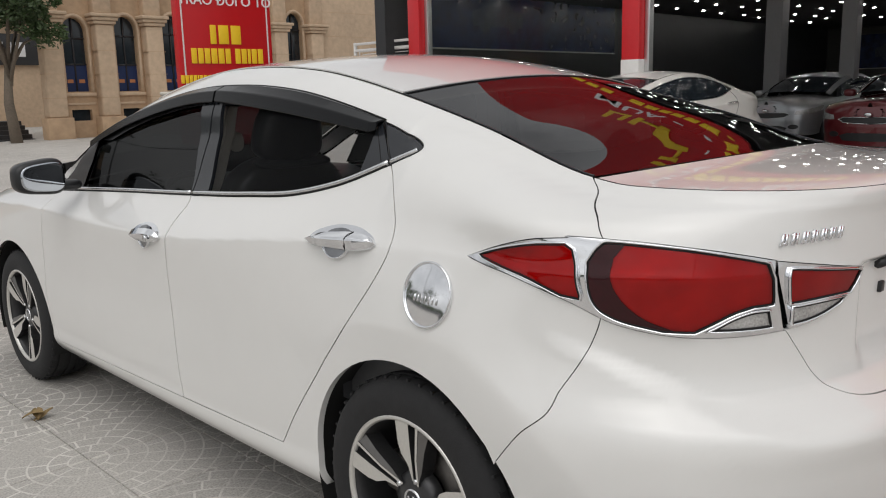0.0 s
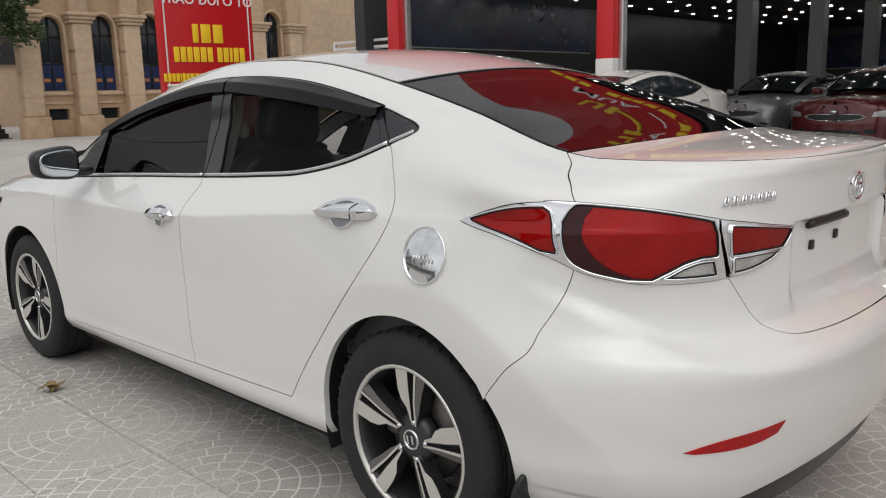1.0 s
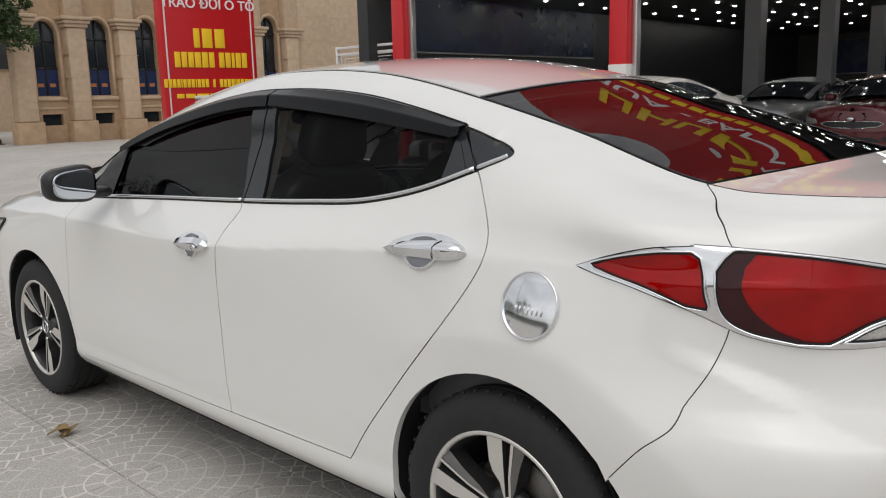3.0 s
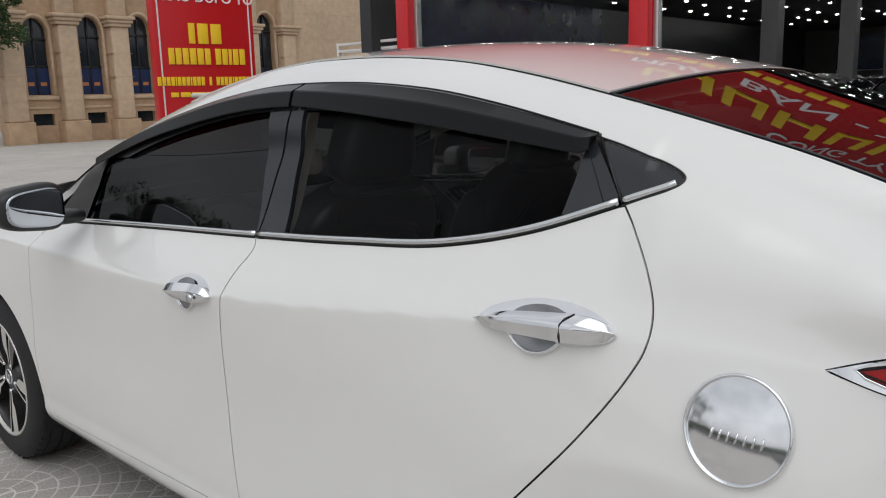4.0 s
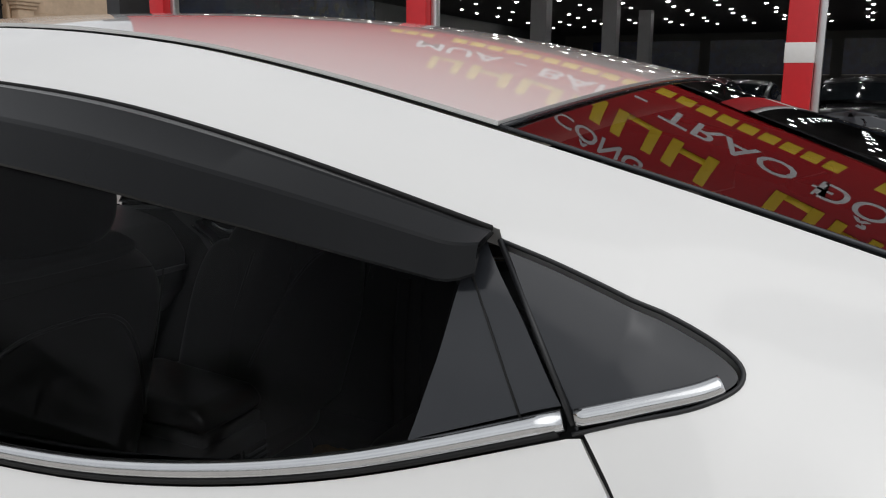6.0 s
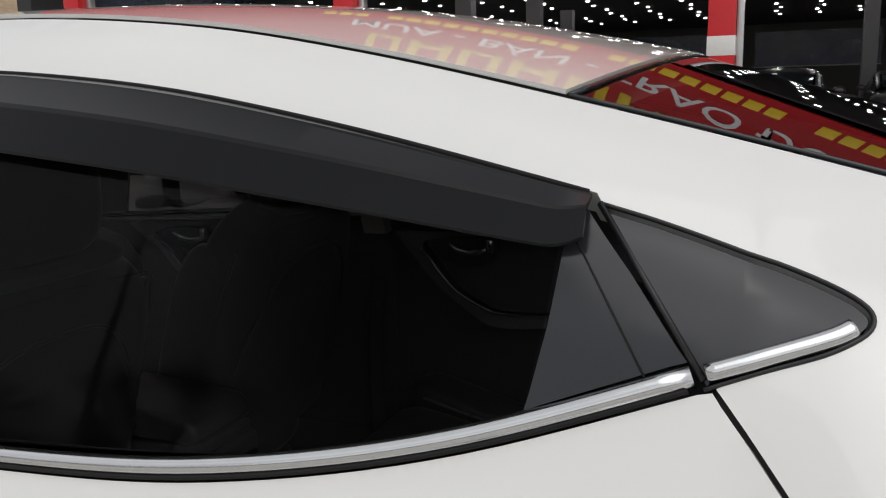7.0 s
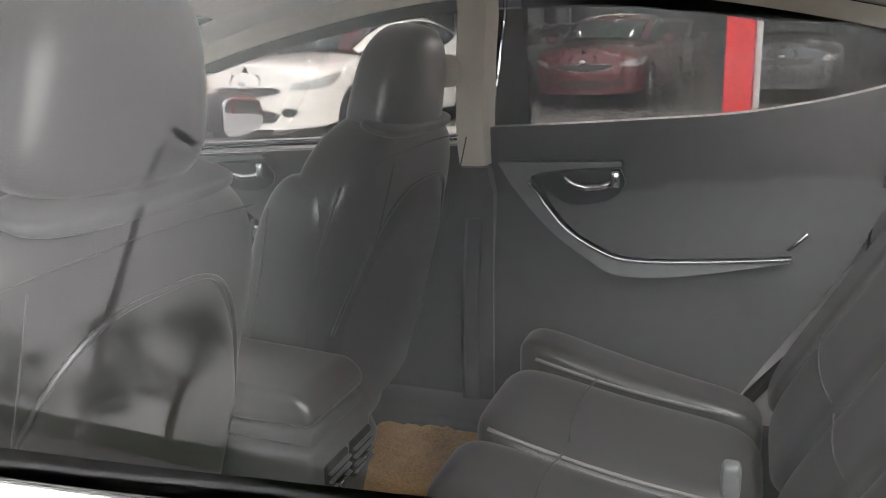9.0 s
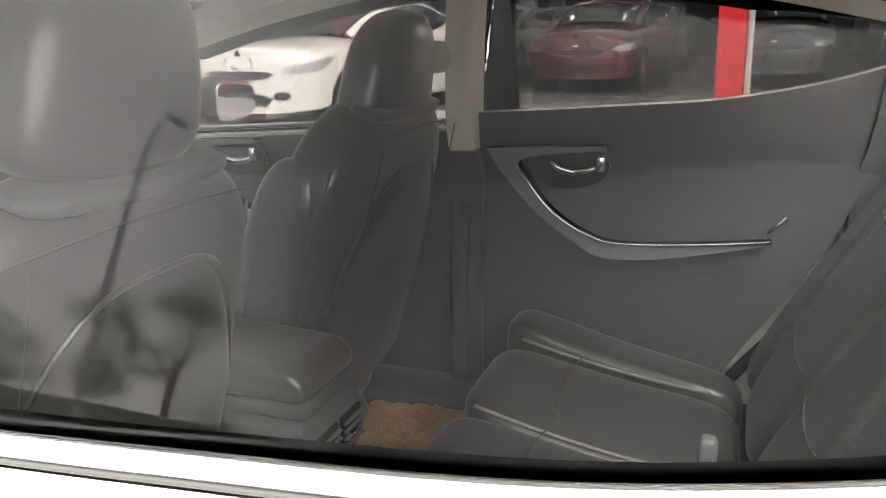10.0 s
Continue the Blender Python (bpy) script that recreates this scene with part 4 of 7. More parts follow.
def superellipsoid(bm, c, r, p=3.0, nu=24, nv=14, m=None, shape=None):
    """A rounded block; shape may move its points."""
    t = bmesh.new()
    rows = []
    f = lambda v: math.copysign(abs(v) ** (2 / p), v)
    for j in range(nv + 1):
        b = -math.pi / 2 + math.pi * j / nv
        row = []
        for i in range(nu):
            a = 2 * math.pi * i / nu
            q = Vector((r[0] * f(math.cos(b)) * f(math.cos(a)), r[1] * f(math.cos(b)) * f(math.sin(a)), r[2] * f(math.sin(b))))
            if shape:
                q = shape(q)
            row.append(t.verts.new(Vector(c) + q))
        rows.append(row)
    for a, b in zip(rows, rows[1:]):
        for i in range(nu):
            t.faces.new((a[i], a[(i + 1) % nu], b[(i + 1) % nu], b[i]))
    bmesh.ops.remove_doubles(t, verts=t.verts[:], dist=1e-5)
    bmesh.ops.recalc_face_normals(t, faces=t.faces[:])
    if m is not None:
        t.transform(m)
    join(bm, t)
    return bm


for side, sg in (("left", -1), ("right", 1)):
    fd = doors["front_door", side]
    turn = Matrix.Translation((sg * 0.985, 1.93, 1.028)) @ Matrix.Rotation(sg * radians(-8), 4, "Z")
    taper = lambda q: Vector((q.x, q.y, q.z * (1 - 0.16 * (sg * q.x / 0.098))))
    shell_shape = lambda q: Vector((q.x * (1 - (0.6 if sg * q.x > 0 else 0.1) * (q.y + 0.075) / 0.15), q.y, q.z * (1 - 0.16 * (sg * q.x / 0.098)) * (1 - 0.25 * (q.y + 0.075) / 0.15)))
    shell = part("wing_mirror", superellipsoid(bmesh.new(), (0, 0.085, 0), (0.098, 0.075, 0.066), 3.2, 32, 18, turn, shell_shape), PAINT_WHITE, fd, "white wing mirror with a black rear rim")
    part("mirror_rim", superellipsoid(bmesh.new(), (0, 0.004, 0), (0.0985, 0.042, 0.0668), 3.6, 32, 14, turn, taper), TRIM_BLACK, shell, "black mirror rim")
    part("mirror_glass", superellipsoid(bmesh.new(), (0, -0.036, 0), (0.085, 0.006, 0.054), 3.4, 32, 14, turn, taper), MIRROR_GLASS, shell, "mirror glass")
    part("mirror_foot", superellipsoid(bmesh.new(), (sg * 0.865, 1.985, 0.985), (0.055, 0.05, 0.022), 3.0, 16, 10), TRIM_BLACK, shell, "black mirror foot")

# ---- wheels, arches and underside ----
R_TYRE = 0.3165


def wheel_parts(owner, m):
    """A wheel whose outer face looks along -x, centred on the origin before m."""
    tread = [(-0.004, 0.222), (-0.010, 0.240), (-0.012, 0.265), (-0.006, 0.290), (0.006, 0.306), (0.022, 0.3145), (0.036, R_TYRE), (0.039, 0.309), (0.045, 0.309), (0.048, R_TYRE), (0.085, R_TYRE), (0.088, 0.309), (0.096, 0.309), (0.099, R_TYRE), (0.125, R_TYRE), (0.128, 0.309), (0.136, 0.309), (0.139, R_TYRE), (0.17, R_TYRE), (0.19, 0.312), (0.206, 0.295), (0.212, 0.26), (0.204, 0.222)]
    w = thing_part("wheel", owner)
    tyre_bm = lathe_bm(tread, 96, "x")
    for i in range(96):
        for x0, x1 in ((-0.001, 0.032), (0.142, 0.176)):
            a = 2 * math.pi * (i + 0.5) / 96
            if i % 2 == 0:
                box_bm(tyre_bm, x0 + 0.012, x1, -0.0035, 0.0035, R_TYRE - 0.006, R_TYRE + 0.0012, m=Matrix.Rotation(a, 4, "X"))
    part("tyre", tyre_bm, TYRE, w, "black tyre", angle=35).matrix_basis = m
    barrel = lathe_bm([(0.0, 0.222), (0.004, 0.214), (0.018, 0.206), (0.06, 0.200), (0.15, 0.198), (0.20, 0.214)], 72, "x")
    rim = part("rim", barrel, RIM_DARK, w, "gunmetal rim")
    rim.matrix_basis = m
    part("rim_lip", lathe_bm([(0.004, 0.2235), (-0.006, 0.2225), (-0.0075, 0.217), (-0.004, 0.2115), (0.004, 0.2095)], 72, "x"), RIM_FACE, rim, "machined rim lip")
    for k in range(5):
        base = 2 * math.pi * k / 5
        for kind in (0, 1, 2):
            # a broad machined blade, a fine machined line beside it across a dark wedge, and the sloping gunmetal flank of that line
            outline = (
                [(0.055, 0.003), (0.095, 0.014), (0.118, 0.036), (0.145, 0.046), (0.212, 0.055), (0.212, 0.008), (0.15, 0.003), (0.055, -0.002)],
                [(0.046, -0.012), (0.12, -0.012), (0.212, -0.018), (0.212, -0.027), (0.12, -0.0185), (0.046, -0.019)],
                [(0.055, -0.019), (0.12, -0.0187), (0.212, -0.0272), (0.212, -0.054), (0.15, -0.040), (0.09, -0.030)],
            )[kind]
            bm = bmesh.new()
            front, rear, skirt = [], [], []
            for r, s in outline:
                depth = -0.004 + 0.030 * (1 - r / 0.212) ** 1.4 + (0.4 * max(0, -0.02 - s) if kind == 2 else 0)
                c = Vector((depth, s, r))
                front.append(bm.verts.new(c))
                rear.append(bm.verts.new(c + Vector((0.045, 0, 0))))
            bm.faces.new(front)
            bmesh.ops.recalc_face_normals(bm, faces=bm.faces[:])
            side_bm = bmesh.new()
            fv = [side_bm.verts.new(v.co + Vector((0.0006, 0, 0))) for v in front]
            rv = [side_bm.verts.new(v.co + Vector((0.0, -v.co.y * 0.2 if kind == 0 else 0, 0))) for v in rear]
            for i in range(len(fv)):
                j = (i + 1) % len(fv)
                side_bm.faces.new((fv[i], fv[j], rv[j], rv[i]))
            for v in rear:
                bm.verts.remove(v)
            bmesh.ops.recalc_face_normals(side_bm, faces=side_bm.faces[:])
            for f in bm.faces:
                if f.normal.x > 0:
                    f.normal_flip()
            bmesh.ops.triangulate(bm, faces=bm.faces[:])
            spin = m @ Matrix.Rotation(-base, 4, "X")
            spoke = part("spoke", side_bm, RIM_DARK, w, "gunmetal spoke with a machined face", smooth=False)
            spoke.matrix_basis = spin
            part("spoke_face", bm, RIM_FLANK if kind == 2 else RIM_FACE, spoke, smooth=False).matrix_basis = spin
            spoke.children[0].matrix_basis = Matrix.Identity(4)
        part("spoke_web", block(0.022, 0.06, -0.018, 0.006, 0.05, 0.207, bevel=0.004), RIM_DARK, w).matrix_basis = m @ Matrix.Rotation(-base, 4, "X")
        part("wheel_nut", lathe_bm([(0.012, 0.0), (0.012, 0.006), (0.018, 0.008), (0.04, 0.009)], 12, "x", Matrix.Translation((0, 0.030, 0.048))), CHROME_SATIN, w).matrix_basis = m @ Matrix.Rotation(-base - 0.55, 4, "X")
    hub = part("hub", lathe_bm([(0.018, 0.0), (0.018, 0.03), (0.024, 0.055), (0.03, 0.07), (0.06, 0.072)], 40, "x"), RIM_DARK, w)
    hub.matrix_basis = m
    part("hub_ring", lathe_bm([(0.018, 0.024), (0.014, 0.026), (0.014, 0.028), (0.018, 0.030)], 40, "x"), CHROME_SATIN, hub).matrix_basis = Matrix.Identity(4)
    for s in (-1, 1):
        part("hub_mark", block(0.012, 0.02, s * 0.009 - 0.003, s * 0.009 + 0.003, -0.013, 0.013, bevel=0.001), CHROME_SATIN, hub).matrix_basis = Matrix.Rotation(radians(-18), 4, "X")
    part("brake_disc", lathe_bm([(0.075, 0.06), (0.075, 0.135), (0.085, 0.137), (0.085, 0.06)], 48, "x"), BRAKE, w).matrix_basis = m
    part("brake_caliper", block(0.06, 0.12, 0.085, 0.15, -0.045, 0.06, bevel=0.012), BRAKE, w).matrix_basis = m
    return w


def thing_part(name, owner):
    ob = new(name)
    ob.parent = owner
    return ob


for y, spin in ((0.0, 6), (2.7, 26)):
    wheel_parts(car, Matrix.Translation((-0.862, y, R_TYRE)) @ Matrix.Rotation(radians(spin), 4, "X"))
    far = part("tyre", lathe_bm([(0.66, 0.21), (0.655, 0.30), (0.69, R_TYRE), (0.83, R_TYRE), (0.865, 0.30), (0.86, 0.22), (0.80, 0.20), (0.80, 0.0)], 48, "x", Matrix.Translation((0, y, R_TYRE))), TYRE, car, "black tyre")
    for sg in (-1, 1):
        liner = bmesh.new()
        n, rows = 36, []
        for a in np.linspace(-0.35, math.pi + 0.35, n):
            rows.append([liner.verts.new((sg * x, y + r * math.cos(a), 0.318 + r * math.sin(a))) for x, r in ((0.862, 0.366), (0.80, 0.372), (0.60, 0.372), (0.60, 0.1))])
        for p, q in zip(rows, rows[1:]):
            for k in range(3):
                liner.faces.new((p[k], p[k + 1], q[k + 1], q[k]))
        part("wheel_arch_liner", liner, SHADOW_GAP, car, "black wheel arch liner")
for sg in (-1, 1):
    flap = superellipsoid(bmesh.new(), (sg * 0.79, -0.372, 0.215), (0.085, 0.012, 0.13), 5, 20, 12, None, lambda q: Vector((q.x, q.y - 0.10 * (q.z / 0.13) * 0.3, q.z)))
    part("mud_flap", flap, TRIM_BLACK, car, "black rubber mud flap")
part("underbody", block(-0.78, 0.78, 0.36, 2.32, 0.17, 0.21, bevel=0.01), SHADOW_GAP, car)
part("underbody", block(-0.62, 0.62, -0.62, 0.40, 0.2, 0.24, bevel=0.01), SHADOW_GAP, car)
part("underbody", block(-0.62, 0.62, 2.3, 3.4, 0.2, 0.24, bevel=0.01), SHADOW_GAP, car)
part("boot_floor", block(-0.70, 0.70, -0.72, 0.05, 0.50, 0.54), SHADOW_GAP, car)

# head lamps and grille
HEAD = spline([(2.98, 0.80), (3.1, 0.79), (3.3, 0.75), (3.6, 0.70)], 6) + spline([(3.62, 0.63), (3.4, 0.63), (3.2, 0.67), (3.05, 0.74), (2.98, 0.79)], 6)
for side in ("left", "right"):
    hl = sheet("head_lamp", HEAD, LAMP_CLEAR, car, off=0.004, gap=0, flange=0.01, sides=side, label="clear swept-back head lamp")
    ring_bead("lamp_bezel", HEAD, 0.010, 0.008, TRIM_BLACK, hl, 0.003, -1 if side == "left" else 1)


# ---- cabin ----
def slab(name, pts, thick, mat, parent, label="", bevel=0.012, axis="x", x0=0.0, x1=0.0, segments=3):
    """A side profile of (y, z) points drawn across from x0 to x1, with rounded edges."""
    bm = bmesh.new()
    a = [bm.verts.new((x0, y, z)) for y, z in pts]
    b = [bm.verts.new((x1, y, z)) for y, z in pts]
    bm.faces.new(a)
    bm.faces.new(b[::-1])
    for i in range(len(pts)):
        j = (i + 1) % len(pts)
        bm.faces.new((a[i], b[i], b[j], a[j]))
    bmesh.ops.recalc_face_normals(bm, faces=bm.faces[:])
    if bevel:
        bmesh.ops.bevel(bm, geom=bm.edges[:], offset=bevel, segments=segments, affect="EDGES", profile=0.5, clamp_overlap=True)
    return part(name, bm, mat, parent, label, angle=50)


def puffed(name, c, r, p, mat, parent, label="", m=None, shape=None, nu=32, nv=20):
    return part(name, superellipsoid(bmesh.new(), c, r, p, nu, nv, m, shape), mat, parent, label)


def front_seat(xc, head_z):
    """A front seat seen from behind: backrest with a map pocket, headrest on posts, and cushion."""
    s = thing_part("front_seat", car)
    s["label"] = "black leather front seat"
    lean = Matrix.Translation((xc, 1.30, 0.50)) @ Matrix.Rotation(radians(17), 4, "X")

    def back_shape(q):
        f = q.z / 0.32
        return Vector((q.x * (1 - 0.16 * max(0, f) ** 5 - 0.06 * max(0, -f)), q.y + 0.025 * (q.x / 0.25) ** 2 + 0.012 * max(0, f) ** 2, q.z - 0.03 * max(0, f) ** 2 * (q.x / 0.25) ** 2))

    puffed("backrest", (0, 0, 0.305), (0.262, 0.07, 0.32), 4.6, LEATHER, s, "black leather backrest with stitched seams", lean, back_shape, 56, 36)

    # raised lower back panel under an arched seam
    def arch_top(x):
        return 0.515 - 0.30 * (abs(x) / 0.235) ** 3.2

    bm, grid = bmesh.new(), []
    for i in range(29):
        x = 0.232 * (-1 + 2 * i / 28)
        col = []
        for k in range(21):
            f = k / 20
            z = 0.02 + f * (arch_top(x) - 0.02)
            puff = 0.014 * min(1, (1 - f) * 9) ** 0.6 * min(1, (1 - abs(x) / 0.233) * 12) ** 0.6
            col.append(bm.verts.new(lean @ Vector((x, -0.063 + 0.03 * (x / 0.25) ** 2 - puff, z))))
        grid.append(col)
    for a, b in zip(grid, grid[1:]):
        for k in range(20):
            bm.faces.new((a[k], b[k], b[k + 1], a[k + 1]))
    bmesh.ops.recalc_face_normals(bm, faces=bm.faces[:])
    part("map_pocket", bm, LEATHER, s, "leather map pocket")
    pipe = [lean @ Vector((x, -0.07 + 0.03 * (x / 0.25) ** 2, arch_top(x) + 0.002)) for x in np.linspace(-0.228, 0.228, 40)]
    part("piping", tube_bm(pipe, 0.0035, 6), LEATHER, s)
    for k in (-1, 1):
        seam = [lean @ Vector((k * (0.185 + 0.012 * f), -0.066 - 0.004 * math.sin(math.pi * f), 0.575 - 0.24 * f)) for f in np.linspace(0.02, 0.8, 12)]
        part("stitching", tube_bm(seam, 0.0013, 5), LEATHER_LINE, s)
    top_seam = [lean @ Vector((x, -0.058 + 0.025 * (x / 0.25) ** 2, 0.583 - 0.03 * (x / 0.25) ** 2)) for x in np.linspace(-0.2, 0.2, 20)]
    part("stitching", tube_bm(top_seam, 0.0013, 5), LEATHER_LINE, s)
    head = Matrix.Translation((xc, 1.125, head_z)) @ Matrix.Rotation(radians(12), 4, "X")

    def head_shape(q):
        f = q.z / 0.115
        return Vector((q.x * (1 - 0.13 * (f + 1) - 0.05 * max(0, -f) ** 3), q.y * (1 - 0.1 * f) + 0.012 * (q.x / 0.14) ** 2, q.z + 0.012 * (1 - (q.x / 0.14) ** 2) * max(0, f)))

    puffed("headrest", (0, 0, 0), (0.155, 0.056, 0.112), 3.4, LEATHER, s, "black leather headrest", head, head_shape, 48, 28)
    for k in (-0.055, 0.055):
        part("headrest_post", tube_bm([lean @ Vector((k, 0, 0.56)), lean @ Vector((k, 0, 0.66))], 0.006, 8), CHROME_SATIN, s)
    puffed("collar", (0, -0.004, 0.605), (0.16, 0.045, 0.014), 3.4, PLASTIC_DARK, s, "perforated collar", lean)
    puffed("cushion", (xc, 1.54, 0.46), (0.26, 0.27, 0.09), 3.8, LEATHER, s, "black leather cushion")
    puffed("seat_base", (xc, 1.52, 0.31), (0.22, 0.24, 0.09), 4.0, PLASTIC_DARK, s)
    for k in (-1, 1):
        puffed("side_bolster", (k * 0.225, 0.06, 0.27), (0.05, 0.075, 0.24), 3.0, LEATHER, s, "", lean)
        edge_line = [lean @ Vector((k * (0.268 - 0.016 * f * f), 0.02 - 0.03 * f, 0.06 + 0.46 * f)) for f in np.linspace(0, 1, 16)]
        part("piping", tube_bm(edge_line, 0.003, 6), LEATHER, s)
    return s


front_seat(-0.372, 1.186)
front_seat(0.385, 1.132)

bench = thing_part("rear_bench", car)
bench["label"] = "black leather rear bench"
PANELS = [-0.745, -0.60, -0.25, 0.0, 0.25, 0.60, 0.745]
for x0, x1 in zip(PANELS, PANELS[1:]):
    x, w = (x0 + x1) / 2, (x1 - x0) / 2 - 0.0015
    raised = 0.018 if abs(x) > 0.6 else 0.0
    seat_shape = lambda q: Vector((q.x, q.y, q.z + (0.045 + raised) * (q.y / 0.25) + raised - 0.012 * max(0, 1 - (q.y / 0.22) ** 2) * (1 if q.z > 0 else 0)))
    puffed("cushion", (x, 0.715, 0.415), (w, 0.262, 0.088), 5.2, LEATHER, bench, "black leather seat cushion", None, seat_shape, 44, 24)
    tilt = Matrix.Translation((x, 0.40, 0.47)) @ Matrix.Rotation(radians(30), 4, "X")
    puffed("backrest", (0, 0, 0.28), (w, 0.065, 0.31), 5.0, LEATHER, bench, "black leather backrest", tilt, None, 44, 28)
    if abs(x) < 0.6:
        for zz in (0.16, 0.42):
            part("stitching", tube_bm([tilt @ Vector((xx, 0.0655, zz + 0.02 * (xx / w) ** 2)) for xx in np.linspace(-w * 0.86, w * 0.86, 12)], 0.0016, 5), LEATHER_LINE, bench)
        part("stitching", tube_bm([(x + xx, 0.80 - 0.02 * (xx / w) ** 2, 0.5195) for xx in np.linspace(-w * 0.84, w * 0.84, 12)], 0.0016, 5), LEATHER_LINE, bench)
for x in (-0.60, -0.25, 0.0, 0.25, 0.60):
    line = [(x, y, 0.4975 + 0.18 * (y - 0.715) - 0.012 * max(0, 1 - ((y - 0.715) / 0.22) ** 2)) for y in np.linspace(0.52, 0.93, 14)]
    part("piping", tube_bm(line, 0.0035, 6), LEATHER_PIPE, bench, "pale seam piping")
for x in (-0.43, 0.43):
    tilt = Matrix.Translation((x, 0.40, 0.47)) @ Matrix.Rotation(radians(30), 4, "X")
    puffed("headrest", (0, -0.005, 0.60), (0.12, 0.05, 0.055), 3.2, LEATHER, bench, "", tilt)
for x in (-0.225, 0.225):
    puffed("belt_buckle", (x * 1.0, 0.51, 0.52), (0.018, 0.016, 0.032), 4.0, PLASTIC_GREY, bench, "grey seat belt buckle")

# centre console with rear vents
console = thing_part("centre_console", car)
console["label"] = "black centre console with rear air vents"
slab("armrest", [(1.092, 0.668), (1.088, 0.700), (1.115, 0.722), (1.38, 0.738), (1.42, 0.72), (1.42, 0.668)], 0, LEATHER, console, "padded armrest lid", 0.02, x0=-0.09, x1=0.09, segments=4)
slab("lid_base", [(1.096, 0.640), (1.094, 0.6645), (1.42, 0.6645), (1.42, 0.640)], 0, PLASTIC_DARK, console, "", 0.006, x0=-0.086, x1=0.086)
slab("console_body", [(1.10, 0.30), (1.115, 0.44), (1.090, 0.53), (1.088, 0.637), (1.42, 0.637), (1.75, 0.56), (1.75, 0.30)], 0, PLASTIC_DARK, console, "", 0.012, x0=-0.10, x1=0.10)
for sx in (-0.030, 0.052):
    vent = part("air_vent", block(sx - 0.036, sx + 0.036, 1.083, 1.10, 0.535, 0.600, bevel=0.004), SHADOW_GAP, console, "black air vent")
    for i in range(4):
        part("vent_slat", block(sx - 0.033, sx + 0.033, 1.077, 1.087, 0.543 + 0.014 * i, 0.547 + 0.014 * i, bevel=0.001), PLASTIC_DARK, vent)
    part("vent_knob", block(sx - 0.012, sx + 0.012, 1.073, 1.085, 0.556, 0.563, bevel=0.002), CHROME_SATIN, vent)
part("gear_lever", tube_bm([(0, 1.86, 0.56), (0, 1.84, 0.66), (0, 1.835, 0.71)], [0.012, 0.012, 0.024], 12), TRIM_BLACK, console)

# floor, headliner, parcel shelf, dashboard, steering wheel
part("cabin_floor", block(-0.76, 0.76, 0.40, 2.30, 0.225, 0.315, bevel=0.01), PLASTIC_DARK, car, "dark carpet floor")
for sx in (-0.42, 0.42):
    fm = bmesh.new()
    bmesh.ops.create_grid(fm, x_segments=60, y_segments=40, size=0.5)
    for v in fm.verts:
        w = Vector((sx + v.co.x * 0.60, 1.09 + v.co.y * 0.44, 0.334))
        v.co = w + Vector((0, 0, 0.008 * noise.noise(w * 60) + 0.014 * noise.noise(w * 9)))
    part("floor_mat", fm, MAT_BROWN, car, "brown looped floor mat")
part("parcel_shelf", block(-0.62, 0.62, -0.34, 0.12, 0.985, 1.0, bevel=0.004), PLASTIC_DARK, car, "dark parcel shelf")
liner_line = [(p[0] + 0.01, p[1], p[2] - 0.035) for p in top_line(1.66, 0.28, 20)]
crown_sheet("headliner", liner_line, lambda f: 0.04, TRIM_BEIGE, car, label="beige headliner", back_bow=lambda f: (-0.05 * f, 0))
dash = slab("dashboard", [(2.02, 0.60), (1.93, 0.70), (1.92, 0.82), (1.99, 0.90), (2.14, 0.945), (2.36, 0.945), (2.40, 0.60)], 0, PLASTIC_DARK, car, "dark grey dashboard", 0.025, x0=-0.74, x1=0.74, segments=4)
part("dash_trim", block(-0.72, 0.72, 1.905, 1.925, 0.76, 0.775, bevel=0.004), PLASTIC_GREY, dash)
sw = Matrix.Translation((-0.375, 1.80, 0.83)) @ Matrix.Rotation(radians(-28), 4, "X")
wheel_ring = part("steering_wheel", tube_bm([sw @ Vector((0.185 * math.cos(t), 0, 0.185 * math.sin(t))) for t in np.linspace(0, 2 * math.pi, 40, endpoint=False)], 0.015, 10, True), LEATHER, car, "black steering wheel")
puffed("steering_boss", (0, 0.01, 0), (0.075, 0.03, 0.06), 2.6, PLASTIC_DARK, wheel_ring, "", sw)
for a in (0, math.pi, -math.pi / 2):
    part("steering_spoke", tube_bm([sw @ Vector((0.05 * math.cos(a), 0.01, 0.05 * math.sin(a))), sw @ Vector((0.18 * math.cos(a), 0, 0.18 * math.sin(a)))], [0.02, 0.012], 8), PLASTIC_GREY, wheel_ring)
part("rear_view_mirror", superellipsoid(bmesh.new(), (0, 1.72, 1.245), (0.12, 0.02, 0.035), 3.0), TRIM_BLACK, car, "black rear-view mirror")
for sx in (-0.38, 0.38):
    part("sun_visor", block(sx - 0.19, sx + 0.19, 1.58, 1.72, 1.325, 1.34, bevel=0.006), TRIM_BEIGE, car, "beige sun visor")
puffed("cowl_cover", (0, 2.52, 0.80), (0.70, 0.16, 0.12), 4.0, SHADOW_GAP, car)

for sg in (-1, 1):
    part("inner_sill", block(min(sg * 0.60, sg * 0.80), max(sg * 0.60, sg * 0.80), 0.36, 2.34, 0.2, 0.36, bevel=0.02), PLASTIC_DARK, car, "dark inner sill")

